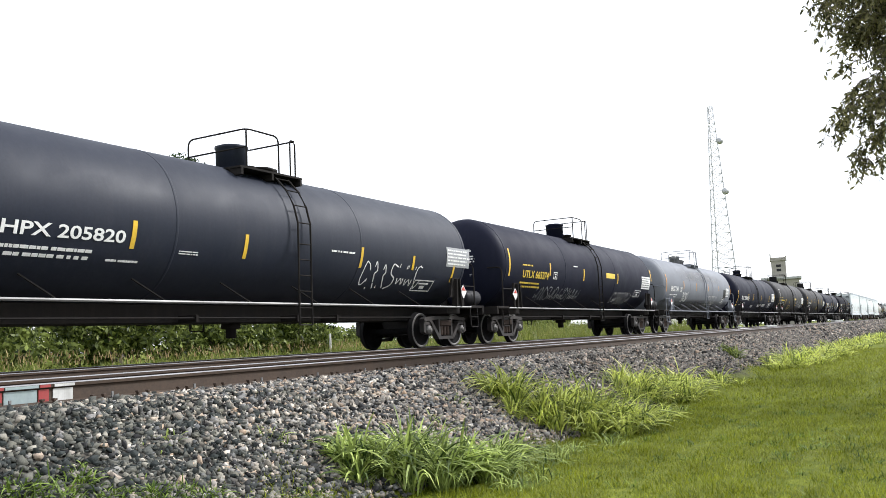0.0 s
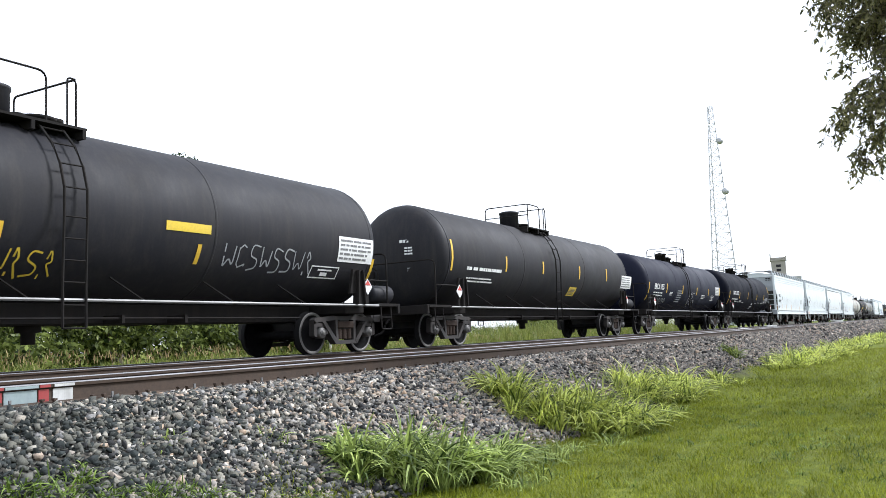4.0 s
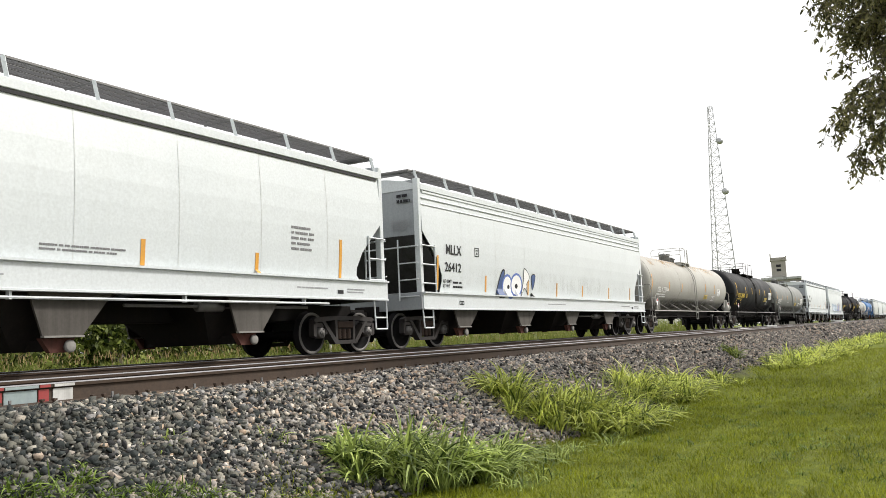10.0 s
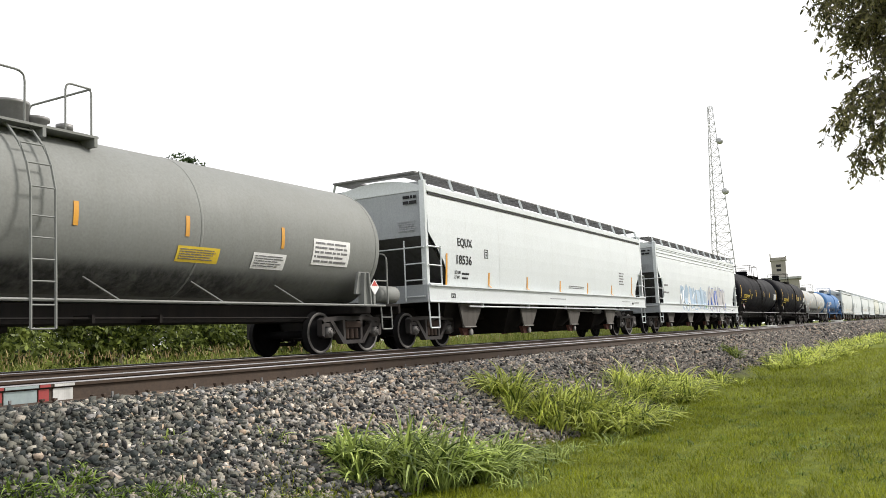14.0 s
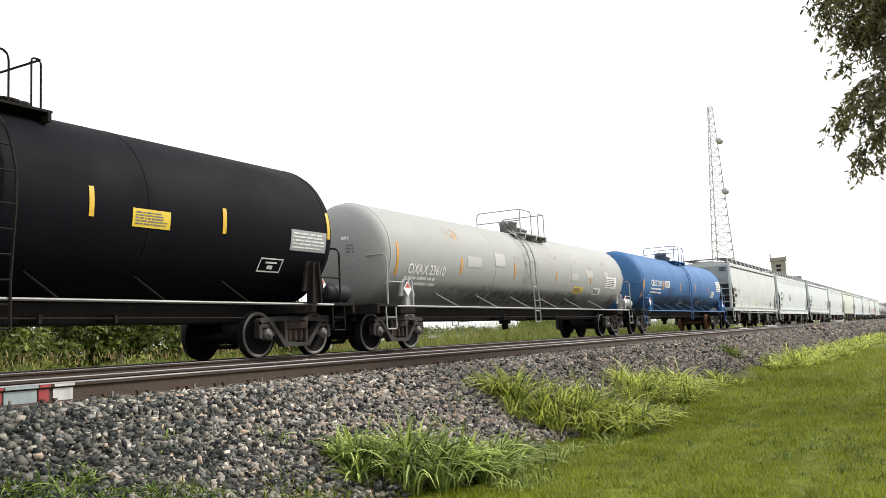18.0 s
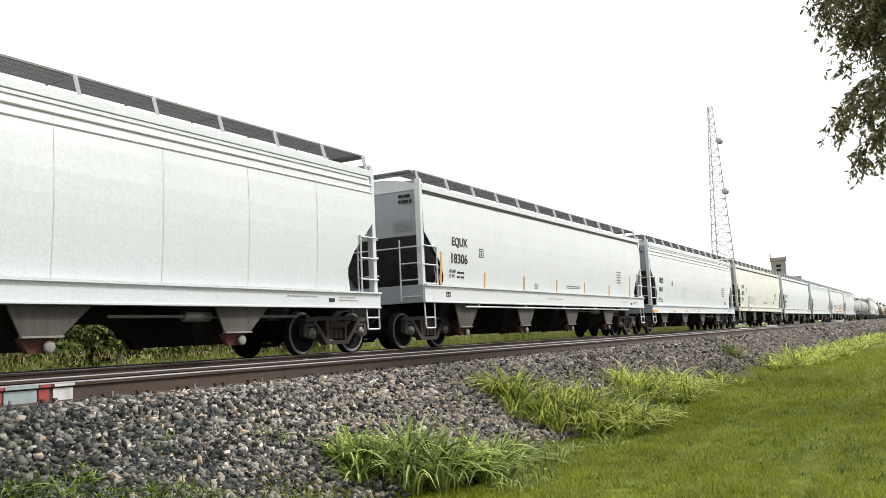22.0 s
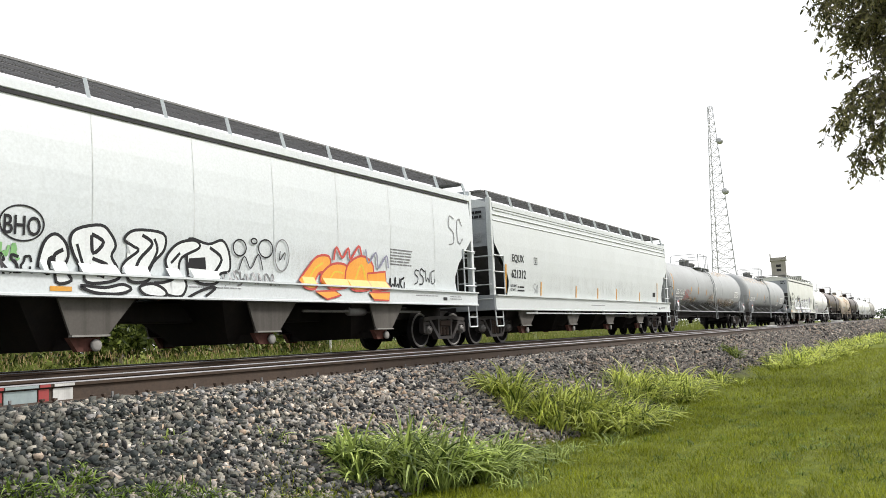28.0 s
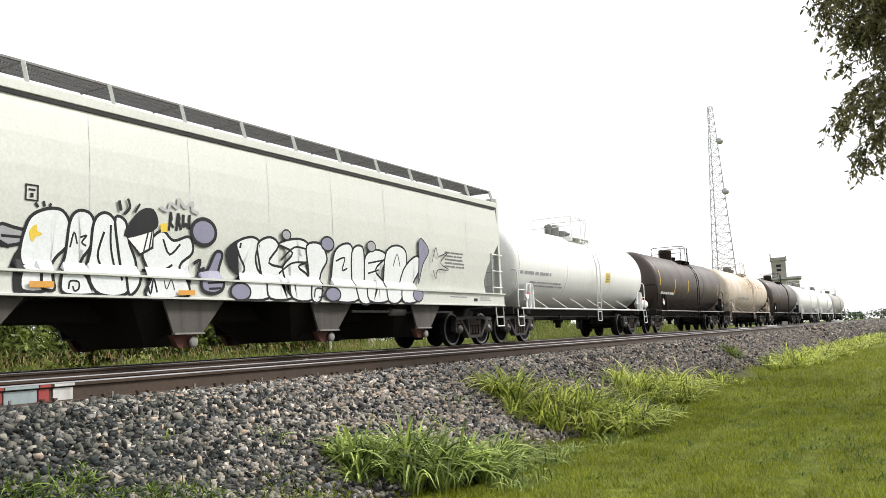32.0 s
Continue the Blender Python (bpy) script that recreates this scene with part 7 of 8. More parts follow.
S.strip(7.67, 2.07, 2.90, "yellow")
S.words("UTLX 674100", -6.46, 2.03, 2.09, 0.26, "ink_yellow")
S.rows(3, -6.62, 1.63, -4.85, 2.01, "ink_yellow")
S.square(-3.61, 2.06, -3.27, 2.33, "ink_yellow")
S.panel(6.32, 2.08, 7.44, 2.56, "ink_grey")
S = SKIN[19]
S.strip(-7.02, 2.15, 3.07, "yellow")
S.strip(-3.87, 2.33, 2.81, "yellow")
S.strip(-1.01, 2.33, 2.81, "yellow")
S.strip(1.55, 2.33, 2.80, "yellow")
S.strip(4.40, 2.30, 2.76, "yellow")
S.strip(7.49, 2.43, 3.00, "yellow")
S.words("UTLX 677408", -6.24, 2.05, 2.13, 0.27, "ink_yellow")
S.rows(3, -6.38, 1.62, -4.63, 2.02, "ink_yellow")
S.square(-3.80, 2.06, -3.43, 2.34, "ink_yellow")
S.panel(2.33, 2.25, 3.12, 2.55, "ink_yellow")
S.panel(6.27, 2.13, 7.41, 2.55, "ink_grey")
S.square(5.51, 1.68, 6.17, 1.94, "ink_white")
S = SKIN[20]
S.panel(3.04, 2.1, 3.76, 2.36, "patch_grey")
S.panel(4.59, 2.25, 5.32, 2.54, "patch_grey")
S.panel(6.6, 2.36, 7.12, 2.56, "patch_grey")
S.panel(-3.2, 2.3, -2.5, 2.7, "patch_grey")
S.panel(-5.0, 2.2, -4.1, 2.5, "patch_grey")
S.rust(1.33, 2.75, 1.97, 2.96)
S.rust(3.3, 2.96, 3.52, 3.14)
S.rust(6.55, 2.75, 7.05, 3.0)
S.rust(3.6, 2.7, 3.8, 2.9)
S.rust(4.85, 2.5, 5.15, 2.72)
S.rust(-6.0, 2.9, -5.0, 3.3)
S.rust(-8.5, 1.02, 8.5, 1.75, "belly")
S.rust(0.3, 2.0, 2.2, 3.4, "chalk")
S.strip(-8.63, 1.82, 2.63, "orange")
S.strip(-5.33, 1.97, 2.42, "orange")
S.strip(-1.80, 1.99, 2.44, "orange")
S.strip(1.63, 2.02, 2.37, "orange")
S.strip(5.10, 2.03, 2.34, "orange")
S.strip(-5.43, 2.90, 3.11, "orange")
S.words("OXAX 23610", -8.09, 1.88, 1.88, 0.26, "ink_white")
S.rows(2, -8.17, 1.59, -6.36, 1.86, "ink_white")
S.panel(3.48, 1.65, 4.42, 1.88, "ink_yellow")
S.panel(5.51, 1.65, 6.35, 1.89, "ink_white")
S.panel(6.81, 1.93, 8.12, 2.36, "ink_white")
S.scribble(-1.92, 2.05, -1.37, 2.81, "ink_grey")
S.scribble(-1.10, 1.99, 0.15, 2.64, "ink_grey")
S = SKIN[21]
S.rust(-8.4, 1.0, 8.4, 1.95, "belly")
S.scribble(2.6, 1.45, 3.7, 1.72, "ink_grey", 0.02)
S.strip(-8.03, 1.66, 2.47, "orange")
S.strip(-4.74, 2.08, 2.50, "orange")
S.strip(-1.59, 2.03, 2.47, "orange")
S.strip(1.65, 2.05, 2.49, "orange")
S.strip(4.75, 2.04, 2.48, "orange")
S.strip(-8.16, 1.65, 2.39, "orange")
S.strip(-4.85, 2.07, 2.48, "orange")
S.words("CELX 23051", -6.93, 2.20, 1.85, 0.29, "ink_white")
S.rows(2, -6.94, 1.85, -4.94, 2.17, "ink_white")
S.panel(-4.51, 2.19, -3.69, 2.50, "ink_white")
S.panel(-3.82, 1.98, -3.01, 2.23, "ink_navy")
S.panel(5.49, 1.87, 6.28, 2.23, "ink_white")
S.panel(6.88, 2.27, 8.00, 2.86, "ink_white")
S.rows(3, -1.04, 1.45, -0.09, 1.64, "ink_grey")
S = SKIN[22]
S.rust(-8.2, 1.5, 8.2, 2.3, "chalk")
S.strip(-8.68, 1.37, 2.24, "orange")
S.strip(-5.82, 1.37, 1.81, "orange")
S.strip(-2.73, 1.36, 1.80, "orange")
S.strip(0.06, 1.37, 1.80, "orange")
S.strip(2.61, 1.38, 1.79, "orange")
S.strip(5.08, 1.36, 1.77, "orange")
S.strip(7.63, 1.35, 2.21, "orange")
S.words("CHVX", -8.10, 2.39, 0.68, 0.24, "ink_black")
S.words("890393", -8.19, 1.99, 1.04, 0.24, "ink_black")
S.data_lines(-8.35, 1.57, -7.45, 1.85)
S.square(-6.73, 2.28, -6.48, 2.55, "ink_black")
S.panel(-0.86, 1.57, -0.09, 1.79, "ink_cream")
S.rows(1, -7.14, 1.61, -6.77, 1.68, "ink_dim")
S.rows(1, 3.85, 1.55, 4.5, 1.72, "ink_dim")
S.square(5.78, 1.47, 6.30, 1.88, "ink_black")
S.panel(5.86, 1.55, 6.03, 1.80, "ink_black")
S.panel(6.06, 1.55, 6.22, 1.80, "ink_black")
S.rows(2, 6.65, 1.60, 7.35, 1.70, "ink_dim")
S = SKIN[23]
S.words("EQUX", -7.95, 2.55, 0.90, 0.26, "ink_black")
S.words("19143", -7.97, 2.10, 0.85, 0.26, "ink_black")
S.data_lines(-8.07, 1.57, -7.17, 1.81)
S.square(-6.41, 2.32, -6.15, 2.59, "ink_black")
S.rows(7, -3.14, 2.14, -1.92, 2.72, "ink_dim")
S.panel(-9.87, 1.04, -9.00, 1.13, "orange")
S.panel(-6.53, 1.04, -6.10, 1.13, "orange")
S.panel(-3.61, 1.06, -3.19, 1.13, "orange")
S.panel(-0.63, 1.07, -0.21, 1.12, "orange")
S.square(-7.46, 1.10, -7.20, 1.26, "ink_black")
S = SKIN[24]
S.strip(-8.45, 1.63, 2.48, "orange")
S.strip(-5.92, 1.61, 2.03, "orange")
S.strip(-3.18, 1.60, 2.03, "orange")
S.strip(-0.47, 1.60, 2.02, "orange")
S.strip(2.22, 1.61, 2.03, "orange")
S.strip(5.00, 1.61, 2.00, "orange")
S.strip(7.67, 1.60, 2.45, "orange")
S.words("EQUX", -7.83, 2.64, 0.87, 0.28, "ink_black")
S.words("18306", -7.88, 2.21, 0.90, 0.27, "ink_black")
S.data_lines(-8.00, 1.81, -7.13, 2.05)
S.square(-6.26, 2.46, -6.00, 2.70, "ink_black")
S.rows(5, 5.94, 2.10, 6.52, 2.63, "ink_dim")
S.rows(2, 0.45, 1.75, 1.99, 1.88, "ink_dim")
S.rows(4, -2.36, 1.66, -2.07, 1.86, "ink_dim")
S.square(-8.32, 1.30, -8.10, 1.42, "ink_black")
S.scribble(-8.81, 1.63, -8.52, 2.15, "ink_grey")
S = SKIN[25]
S.rust(-8.2, 1.5, 8.2, 2.5, "chalk")
S.words("MLLX", -7.74, 2.35, 0.62, 0.26, "ink_black")
S.words("10911", -7.83, 1.93, 0.59, 0.23, "ink_black")
S.data_lines(-7.92, 1.45, -7.20, 1.66)
S.square(-5.55, 2.25, -5.35, 2.49, "ink_black")
S.rows(5, 5.97, 1.94, 6.68, 2.50, "ink_dim")
S.panel(6.78, 1.45, 7.04, 1.64, "ink_black")
S.panel(-9.38, 0.97, -8.52, 1.05, "orange")
S.panel(-5.75, 0.98, -5.35, 1.05, "orange")
S.panel(-3.39, 0.99, -3.00, 1.06, "orange")
S.panel(-0.59, 1.00, -0.16, 1.06, "orange")
S = SKIN[26]
S.rust(-8.2, 1.5, 8.2, 2.3, "chalk")
S.words("EQUX", -7.73, 2.63, 0.86, 0.27, "ink_black")
S.words("13577", -7.79, 2.20, 0.89, 0.26, "ink_black")
S.data_lines(-7.89, 1.81, -7.06, 2.03)
S.square(-6.15, 2.45, -5.91, 2.69, "ink_black")
S.rows(5, 5.96, 2.09, 7.03, 2.63, "ink_dim")
S.rows(2, 0.55, 1.72, 2.48, 1.87, "ink_dim")
S.panel(5.25, 1.74, 5.58, 1.93, "ink_black")
S.scribble(-4.95, 1.53, -2.99, 2.17, "ink_grey")
S.scribble(-8.38, 1.61, -8.05, 2.02, "ink_grey")
S.panel(-5.46, 1.22, -4.74, 2.18, "spray_lilac")
S.panel(-9.27, 1.16, -8.40, 1.24, "orange")
S.panel(-6.16, 1.19, -5.73, 1.25, "orange")
S.panel(-3.41, 1.20, -2.94, 1.26, "orange")
S.square(-8.28, 1.29, -8.06, 1.41, "ink_black")
S = SKIN[27]
S.strip(-8.20, 1.43, 2.29, "orange")
S.strip(-5.69, 1.41, 1.84, "orange")
S.strip(-2.95, 1.42, 1.80, "orange")
S.strip(-0.34, 1.41, 1.80, "orange")
S.strip(2.43, 1.40, 1.76, "orange")
S.strip(5.16, 1.40, 1.77, "orange")
S.words("CEFX", -8.01, 2.36, 0.84, 0.27, "ink_black")
S.words("54506", -8.06, 1.92, 0.87, 0.26, "ink_black")
S.data_lines(-8.17, 1.52, -7.13, 1.77)
S.square(-6.54, 2.39, -6.31, 2.63, "ink_black")
S = SKIN[28]
for x in (-8.2, -5.7, -3.0, -0.3, 2.4, 5.1):
    S.strip(x, 1.42, 1.84, "orange")
S.strip(8.1, 1.42, 2.3, "orange")
S.rows(1, -8.0, 2.36, -7.2, 2.62, "ink_dim")
S.rows(1, -8.1, 1.92, -7.2, 2.18, "ink_dim")
S.panel(7.25, 1.50, 7.78, 1.96, "tape_silver")
S.panel(7.32, 1.62, 7.50, 1.90, "ink_black")
S.panel(7.54, 1.62, 7.72, 1.90, "ink_black")
S.rows(3, 5.6, 1.62, 6.15, 1.82, "ink_dim")
S = SKIN[29]
S.rust(-8.2, 1.5, 8.2, 2.3, "chalk")
S.words("MLLX", -8.29, 2.41, 0.81, 0.26, "ink_black")
S.words("97352", -8.35, 1.98, 0.91, 0.26, "ink_black")
S.data_lines(-8.49, 1.51, -7.65, 1.74)
S.square(-6.94, 2.28, -6.70, 2.52, "ink_black")
S.shape([(-9.3, 2.45), (-9.3, 3.45), (-9.05, 3.5), (-9.0, 3.0), (-8.85, 2.5)], "ink_white", "ink_dim", 0.03)
S.shape([(-9.0, 2.8), (-8.9, 3.3), (-8.6, 3.3), (-8.5, 2.9), (-8.75, 2.5)], "ink_white", "ink_dim", 0.03)
S.ball(-8.42, 2.75, 0.20, 0.25, "ink_white", "ink_dim", 0.03)
S.ball(-8.48, 2.36, 0.15, 0.20, "ink_white", "ink_dim", 0.03)
S.words("PLAE2", -7.62, 1.76, 1.1, 0.27, "ink_black", "graffiti")
S.words("GEF", -7.62, 1.46, 0.75, 0.24, "ink_black", "graffiti")
S.ball(-4.28, 2.11, 0.34, 0.25, None, "ink_black", 0.025)
S.words("BHO", -4.56, 1.94, 0.57, 0.28, "ink_black", "graffiti")
S.scribble(-4.61, 1.58, -4.31, 1.82, "spray_green", 0.05)
S.scribble(-4.64, 1.38, -4.09, 1.70, "ink_black", 0.04)
S.shape([(-4.01, 1.51), (-3.93, 1.86), (-3.76, 2.0), (-3.58, 1.89), (-3.52, 1.68), (-3.61, 1.47), (-3.53, 1.32), (-3.78, 1.29), (-3.81, 1.67), (-3.9, 1.41)], "spray_silver", "ink_black", 0.05)
S.shape([(-3.5, 1.95), (-3.38, 2.11), (-2.97, 2.2), (-2.78, 2.08), (-2.68, 1.9), (-2.75, 1.73), (-2.62, 1.52), (-2.75, 1.35), (-3.26, 1.3), (-3.32, 1.54), (-3.44, 1.74)], "spray_silver", "ink_black", 0.05)
S.stroke([(-3.38, 1.88), (-3.22, 1.52), (-2.95, 1.39)], "ink_black", 0.05)
S.stroke([(-3.13, 2.05), (-2.91, 1.94), (-3.09, 1.76), (-3.13, 2.03)], "ink_black", 0.06)
S.stroke([(-3.1, 1.68), (-2.8, 1.57), (-3.07, 1.42), (-3.15, 1.6)], "ink_black", 0.06)
S.stroke([(-3.61, 1.78), (-3.76, 1.67), (-3.7, 1.42)], "ink_black", 0.06)
S.shape([(-2.52, 2.02), (-2.31, 2.18), (-1.74, 2.17), (-1.7, 1.91), (-1.93, 1.67), (-2.11, 1.37), (-2.49, 1.36), (-2.52, 1.63), (-2.24, 1.85), (-2.35, 1.92)], "spray_silver", "ink_black", 0.05)
S.stroke([(-2.17, 2.11), (-1.96, 1.98), (-2.21, 1.71), (-2.32, 1.42)], "ink_black", 0.06)
S.stroke([(-1.92, 2.07), (-1.85, 1.87), (-2.03, 1.55)], "ink_black", 0.05)
S.shape([(-1.16, 2.13), (-0.71, 2.07), (-0.37, 2.16), (-0.19, 1.95), (-0.16, 1.63), (-0.38, 1.56), (-0.64, 1.36), (-1.09, 1.41), (-1.2, 1.82)], "spray_silver", "ink_black", 0.05)
S.shape([(-1.14, 1.77), (-0.78, 1.81), (-0.75, 1.64), (-1.17, 1.65)], "ink_black", "ink_black", 0.05)
S.stroke([(-0.67, 2.01), (-0.37, 1.81), (-0.68, 1.42)], "ink_black", 0.06)
S.shape([(-1.67, 1.74), (-1.43, 2.02), (-1.04, 2.11), (-0.92, 1.99), (-1.32, 1.79), (-1.37, 1.52), (-1.29, 1.31), (-1.41, 1.13), (-1.71, 1.15), (-2.0, 1.32), (-1.78, 1.35), (-1.56, 1.45)], "spray_silver", "ink_black", 0.05)
S.stroke([(-1.55, 1.69), (-1.36, 1.87)], "ink_black", 0.05)
S.shape([(-3.38, 1.25), (-2.95, 1.23), (-2.62, 1.29), (-2.45, 1.22), (-2.69, 1.14), (-3.13, 1.15)], "spray_silver", "ink_black", 0.05)
S.shape([(-2.28, 1.26), (-2.0, 1.32), (-1.75, 1.21), (-1.79, 1.11), (-2.15, 1.13)], "spray_silver", "ink_black", 0.05)
S.stroke([(-1.26, 1.11), (-0.89, 1.26), (-0.6, 1.3), (-0.85, 1.14)], "ink_black", 0.05)
S.ball(0.08, 2.06, 0.17, 0.15, None, "ink_black", 0.03)
S.ball(0.79, 2.09, 0.20, 0.17, None, "ink_black", 0.03)
S.ball(0.46, 2.21, 0.08, 0.05, None, "ink_black", 0.03)
S.stroke([(0.07, 1.64), (0.21, 1.91), (0.39, 1.69), (0.59, 1.97), (0.73, 1.67)], "ink_black", 0.025)
S.ball(1.27, 1.99, 0.21, 0.31, None, "ink_dim", 0.025)
S.stroke([(1.21, 2.07), (1.2, 1.89), (1.35, 2.05), (1.35, 1.9)], "ink_black", 0.025)
S.scribble(-0.38, 1.36, 1.13, 1.64, "ink_dim", 0.03)
S.shape([(1.79, 1.44), (2.1, 1.81), (2.4, 2.04), (2.79, 2.05), (2.8, 1.77), (2.44, 1.68), (2.2, 1.35)], "spray_orange", "ink_red", 0.05)
S.shape([(2.56, 1.69), (2.93, 1.91), (3.43, 1.88), (3.54, 1.5), (2.85, 1.36), (2.55, 1.47)], "spray_orange", "ink_red", 0.05)
S.shape([(3.43, 1.88), (3.97, 2.14), (4.44, 1.93), (4.28, 1.44), (3.48, 1.38)], "spray_orange", "ink_red", 0.05)
S.shape([(4.22, 1.76), (4.94, 1.83), (5.03, 1.42), (4.28, 1.35)], "spray_orange", "ink_red", 0.05)
S.shape([(2.2, 1.3), (2.85, 1.33), (3.09, 1.24), (2.6, 1.14)], "spray_orange", "ink_red", 0.04)
S.shape([(4.14, 1.32), (4.99, 1.34), (4.95, 1.15), (4.34, 1.16)], "spray_orange", "ink_red", 0.04)
S.stroke([(2.09, 1.45), (2.27, 1.75), (2.57, 1.91)], "ink_yellow", 0.05)
S.stroke([(2.79, 1.51), (2.99, 1.74), (3.3, 1.72)], "ink_yellow", 0.04)
S.stroke([(3.7, 1.5), (3.96, 1.94), (4.15, 1.6)], "ink_yellow", 0.05)
S.stroke([(2.94, 1.99), (3.03, 2.27), (3.25, 2.06), (3.46, 2.28), (3.55, 2.05), (3.85, 2.35), (3.97, 2.14)], "ink_red", 0.06)
S.stroke([(4.12, 2.3), (4.24, 2.0), (4.54, 2.25), (4.65, 1.9), (4.97, 2.2), (5.06, 1.92)], "spray_violet", 0.05)
S.scribble(4.97, 1.42, 5.85, 1.74, "ink_black", 0.04)
S.scribble(6.24, 1.57, 7.32, 2.00, "ink_black", 0.03)
S.scribble(8.00, 2.66, 8.87, 3.54, "ink_dim", 0.03)
S.rows(6, 5.18, 2.00, 6.16, 2.42, "ink_dim")
S.panel(-8.76, 1.14, -7.87, 1.22, "orange")
S.panel(-5.85, 1.15, -5.39, 1.22, "orange")
S.panel(-3.88, 1.16, -3.52, 1.23, "orange")
S = SKIN[30]
S.rust(-8.2, 1.5, 8.2, 2.3, "chalk")
S.strip(-8.66, 1.48, 2.35, "orange")
S.strip(-5.97, 1.46, 1.91, "orange")
S.strip(-2.78, 1.44, 1.87, "orange")
S.strip(-0.47, 1.46, 1.86, "orange")
S.strip(1.78, 1.45, 1.88, "orange")
S.strip(4.96, 1.43, 1.83, "orange")
S.strip(7.70, 1.44, 2.30, "orange")
S.words("EQUX", -8.21, 2.42, 0.88, 0.27, "ink_black")
S.words("621312", -8.25, 1.96, 1.05, 0.27, "ink_black")
S.data_lines(-8.31, 1.55, -7.27, 1.77)
S.square(-6.55, 2.44, -6.29, 2.68, "ink_black")
S.scribble(-6.58, 1.53, -6.18, 1.83, "ink_grey")
S.panel(6.98, 1.66, 7.38, 1.85, "ink_black")
S = SKIN[31]
S.rust(0.6, 1.40, 7.6, 1.95)
S.rust(-5.9, 1.5, -2.9, 1.9)
S.rust(-0.6, 1.5, 1.2, 2.2)
S.rust(3.2, 3.35, 8.0, 3.75)
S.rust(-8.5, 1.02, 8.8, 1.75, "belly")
S.strip(-8.55, 1.82, 2.98, "orange")
S.strip(-4.89, 2.00, 2.38, "orange")
S.strip(-3.19, 2.01, 2.40, "orange")
S.strip(-1.21, 1.99, 2.32, "orange")
S.words("CELX 23621", -7.97, 1.92, 1.84, 0.27, "ink_white")
S.rows(2, -8.01, 1.65, -6.21, 1.89, "ink_white")
S.scribble(-6.23, 1.64, -5.05, 2.26, "ink_red")
S.scribble(-6.13, 1.70, -5.20, 2.20, "ink_red")
S.scribble(0.78, 2.20, 1.56, 2.92, "ink_white")
S.rust(1.95, 1.37, 9.22, 1.86)
S.rust(-4.77, 1.63, -3.17, 1.79)
S.rust(-9.07, 3.32, -8.13, 3.72)
S.rust(1.74, 3.22, 4.80, 3.53)
S.panel(6.84, 1.99, 8.07, 2.36, "ink_white")
S.square(5.68, 1.67, 6.51, 1.90, "ink_white")
S = SKIN[32]
S.rust(-8.5, 1.02, 8.5, 1.75, "belly")
S.rust(-9.0, 3.2, 5.0, 3.8)
S.strip(-8.27, 1.83, 2.68, "orange")
S.strip(-5.12, 1.98, 2.45, "orange")
S.strip(-1.84, 2.01, 2.42, "orange")
S.strip(4.79, 1.95, 2.43, "orange")
S.words("CELX 3303", -7.65, 1.88, 1.75, 0.27, "ink_white")
S.rows(2, -7.64, 1.62, -5.94, 1.84, "ink_white")
S.scribble(-1.85, 1.67, -0.29, 2.29, "ink_black")
S.rust(-9.36, 3.01, -9.07, 3.51)
S.rust(-7.76, 3.25, -7.58, 3.46)
S.panel(4.67, 1.66, 5.43, 1.90, "ink_white")
S.panel(6.12, 1.84, 7.52, 2.29, "ink_white")
S = SKIN[33]
S.rust(-8.2, 1.5, 8.2, 2.3, "chalk")
S.words("EQUX", -7.79, 2.64, 0.89, 0.28, "ink_black")
S.words("13543", -7.85, 2.21, 0.88, 0.26, "ink_black")
S.data_lines(-7.95, 1.80, -7.05, 2.02)
S.square(-6.17, 2.44, -5.96, 2.68, "ink_black")
S.rows(5, 5.88, 2.07, 7.04, 2.53, "ink_dim")
# sprayed letters, hand-drawn outlines in the car's x and z
S.scribble(-7.51, 1.13, -6.55, 2.09, "ink_black")
S.shape([(-6.54, 2.06), (-6.33, 2.04), (-6.09, 1.99), (-6.12, 1.87), (-6.33, 1.79), (-6.53, 1.8)], "ink_grey", "ink_black", 0.05)
S.stroke([(-6.51, 1.91), (-6.17, 1.91)], "ink_black", 0.04)
S.stroke([(-6.54, 1.83), (-6.38, 1.76)], "ink_black", 0.06)
S.shape([(-6.34, 1.49), (-6.21, 1.74), (-6.2, 1.44), (-6.22, 1.15), (-6.34, 1.14)], "ink_black", "ink_black", 0.05)
S.shape([(-6.22, 1.47), (-6.01, 1.52), (-5.87, 1.41), (-5.86, 1.17), (-6.24, 1.16)], "spray_silver", "ink_black", 0.05)
S.shape([(-6.15, 2.06), (-6.04, 2.25), (-5.79, 2.36), (-5.56, 2.35), (-5.43, 2.15), (-5.44, 1.87), (-5.65, 1.65), (-5.76, 1.41), (-5.73, 1.18), (-5.93, 1.2), (-5.95, 1.45), (-6.17, 1.52), (-6.22, 1.74)], "spray_silver", "ink_black", 0.05)
S.stroke([(-5.96, 2.36), (-6.01, 2.42)], "ink_black", 0.04)
S.stroke([(-5.86, 2.38), (-5.88, 2.46)], "ink_black", 0.04)
S.stroke([(-5.78, 2.38), (-5.76, 2.44)], "ink_black", 0.04)
S.shape([(-6.08, 2.0), (-5.99, 2.1), (-5.97, 2.01), (-5.89, 1.98), (-5.99, 1.94), (-6.04, 1.87)], "ink_yellow", "ink_yellow", 0.02)
S.shape([(-5.44, 2.2), (-5.3, 2.38), (-5.08, 2.35), (-4.99, 2.11), (-5.07, 1.84), (-5.21, 1.65), (-5.24, 1.43), (-4.99, 1.28), (-4.96, 1.14), (-5.56, 1.12), (-5.62, 1.37), (-5.5, 1.68)], "spray_silver", "ink_black", 0.05)
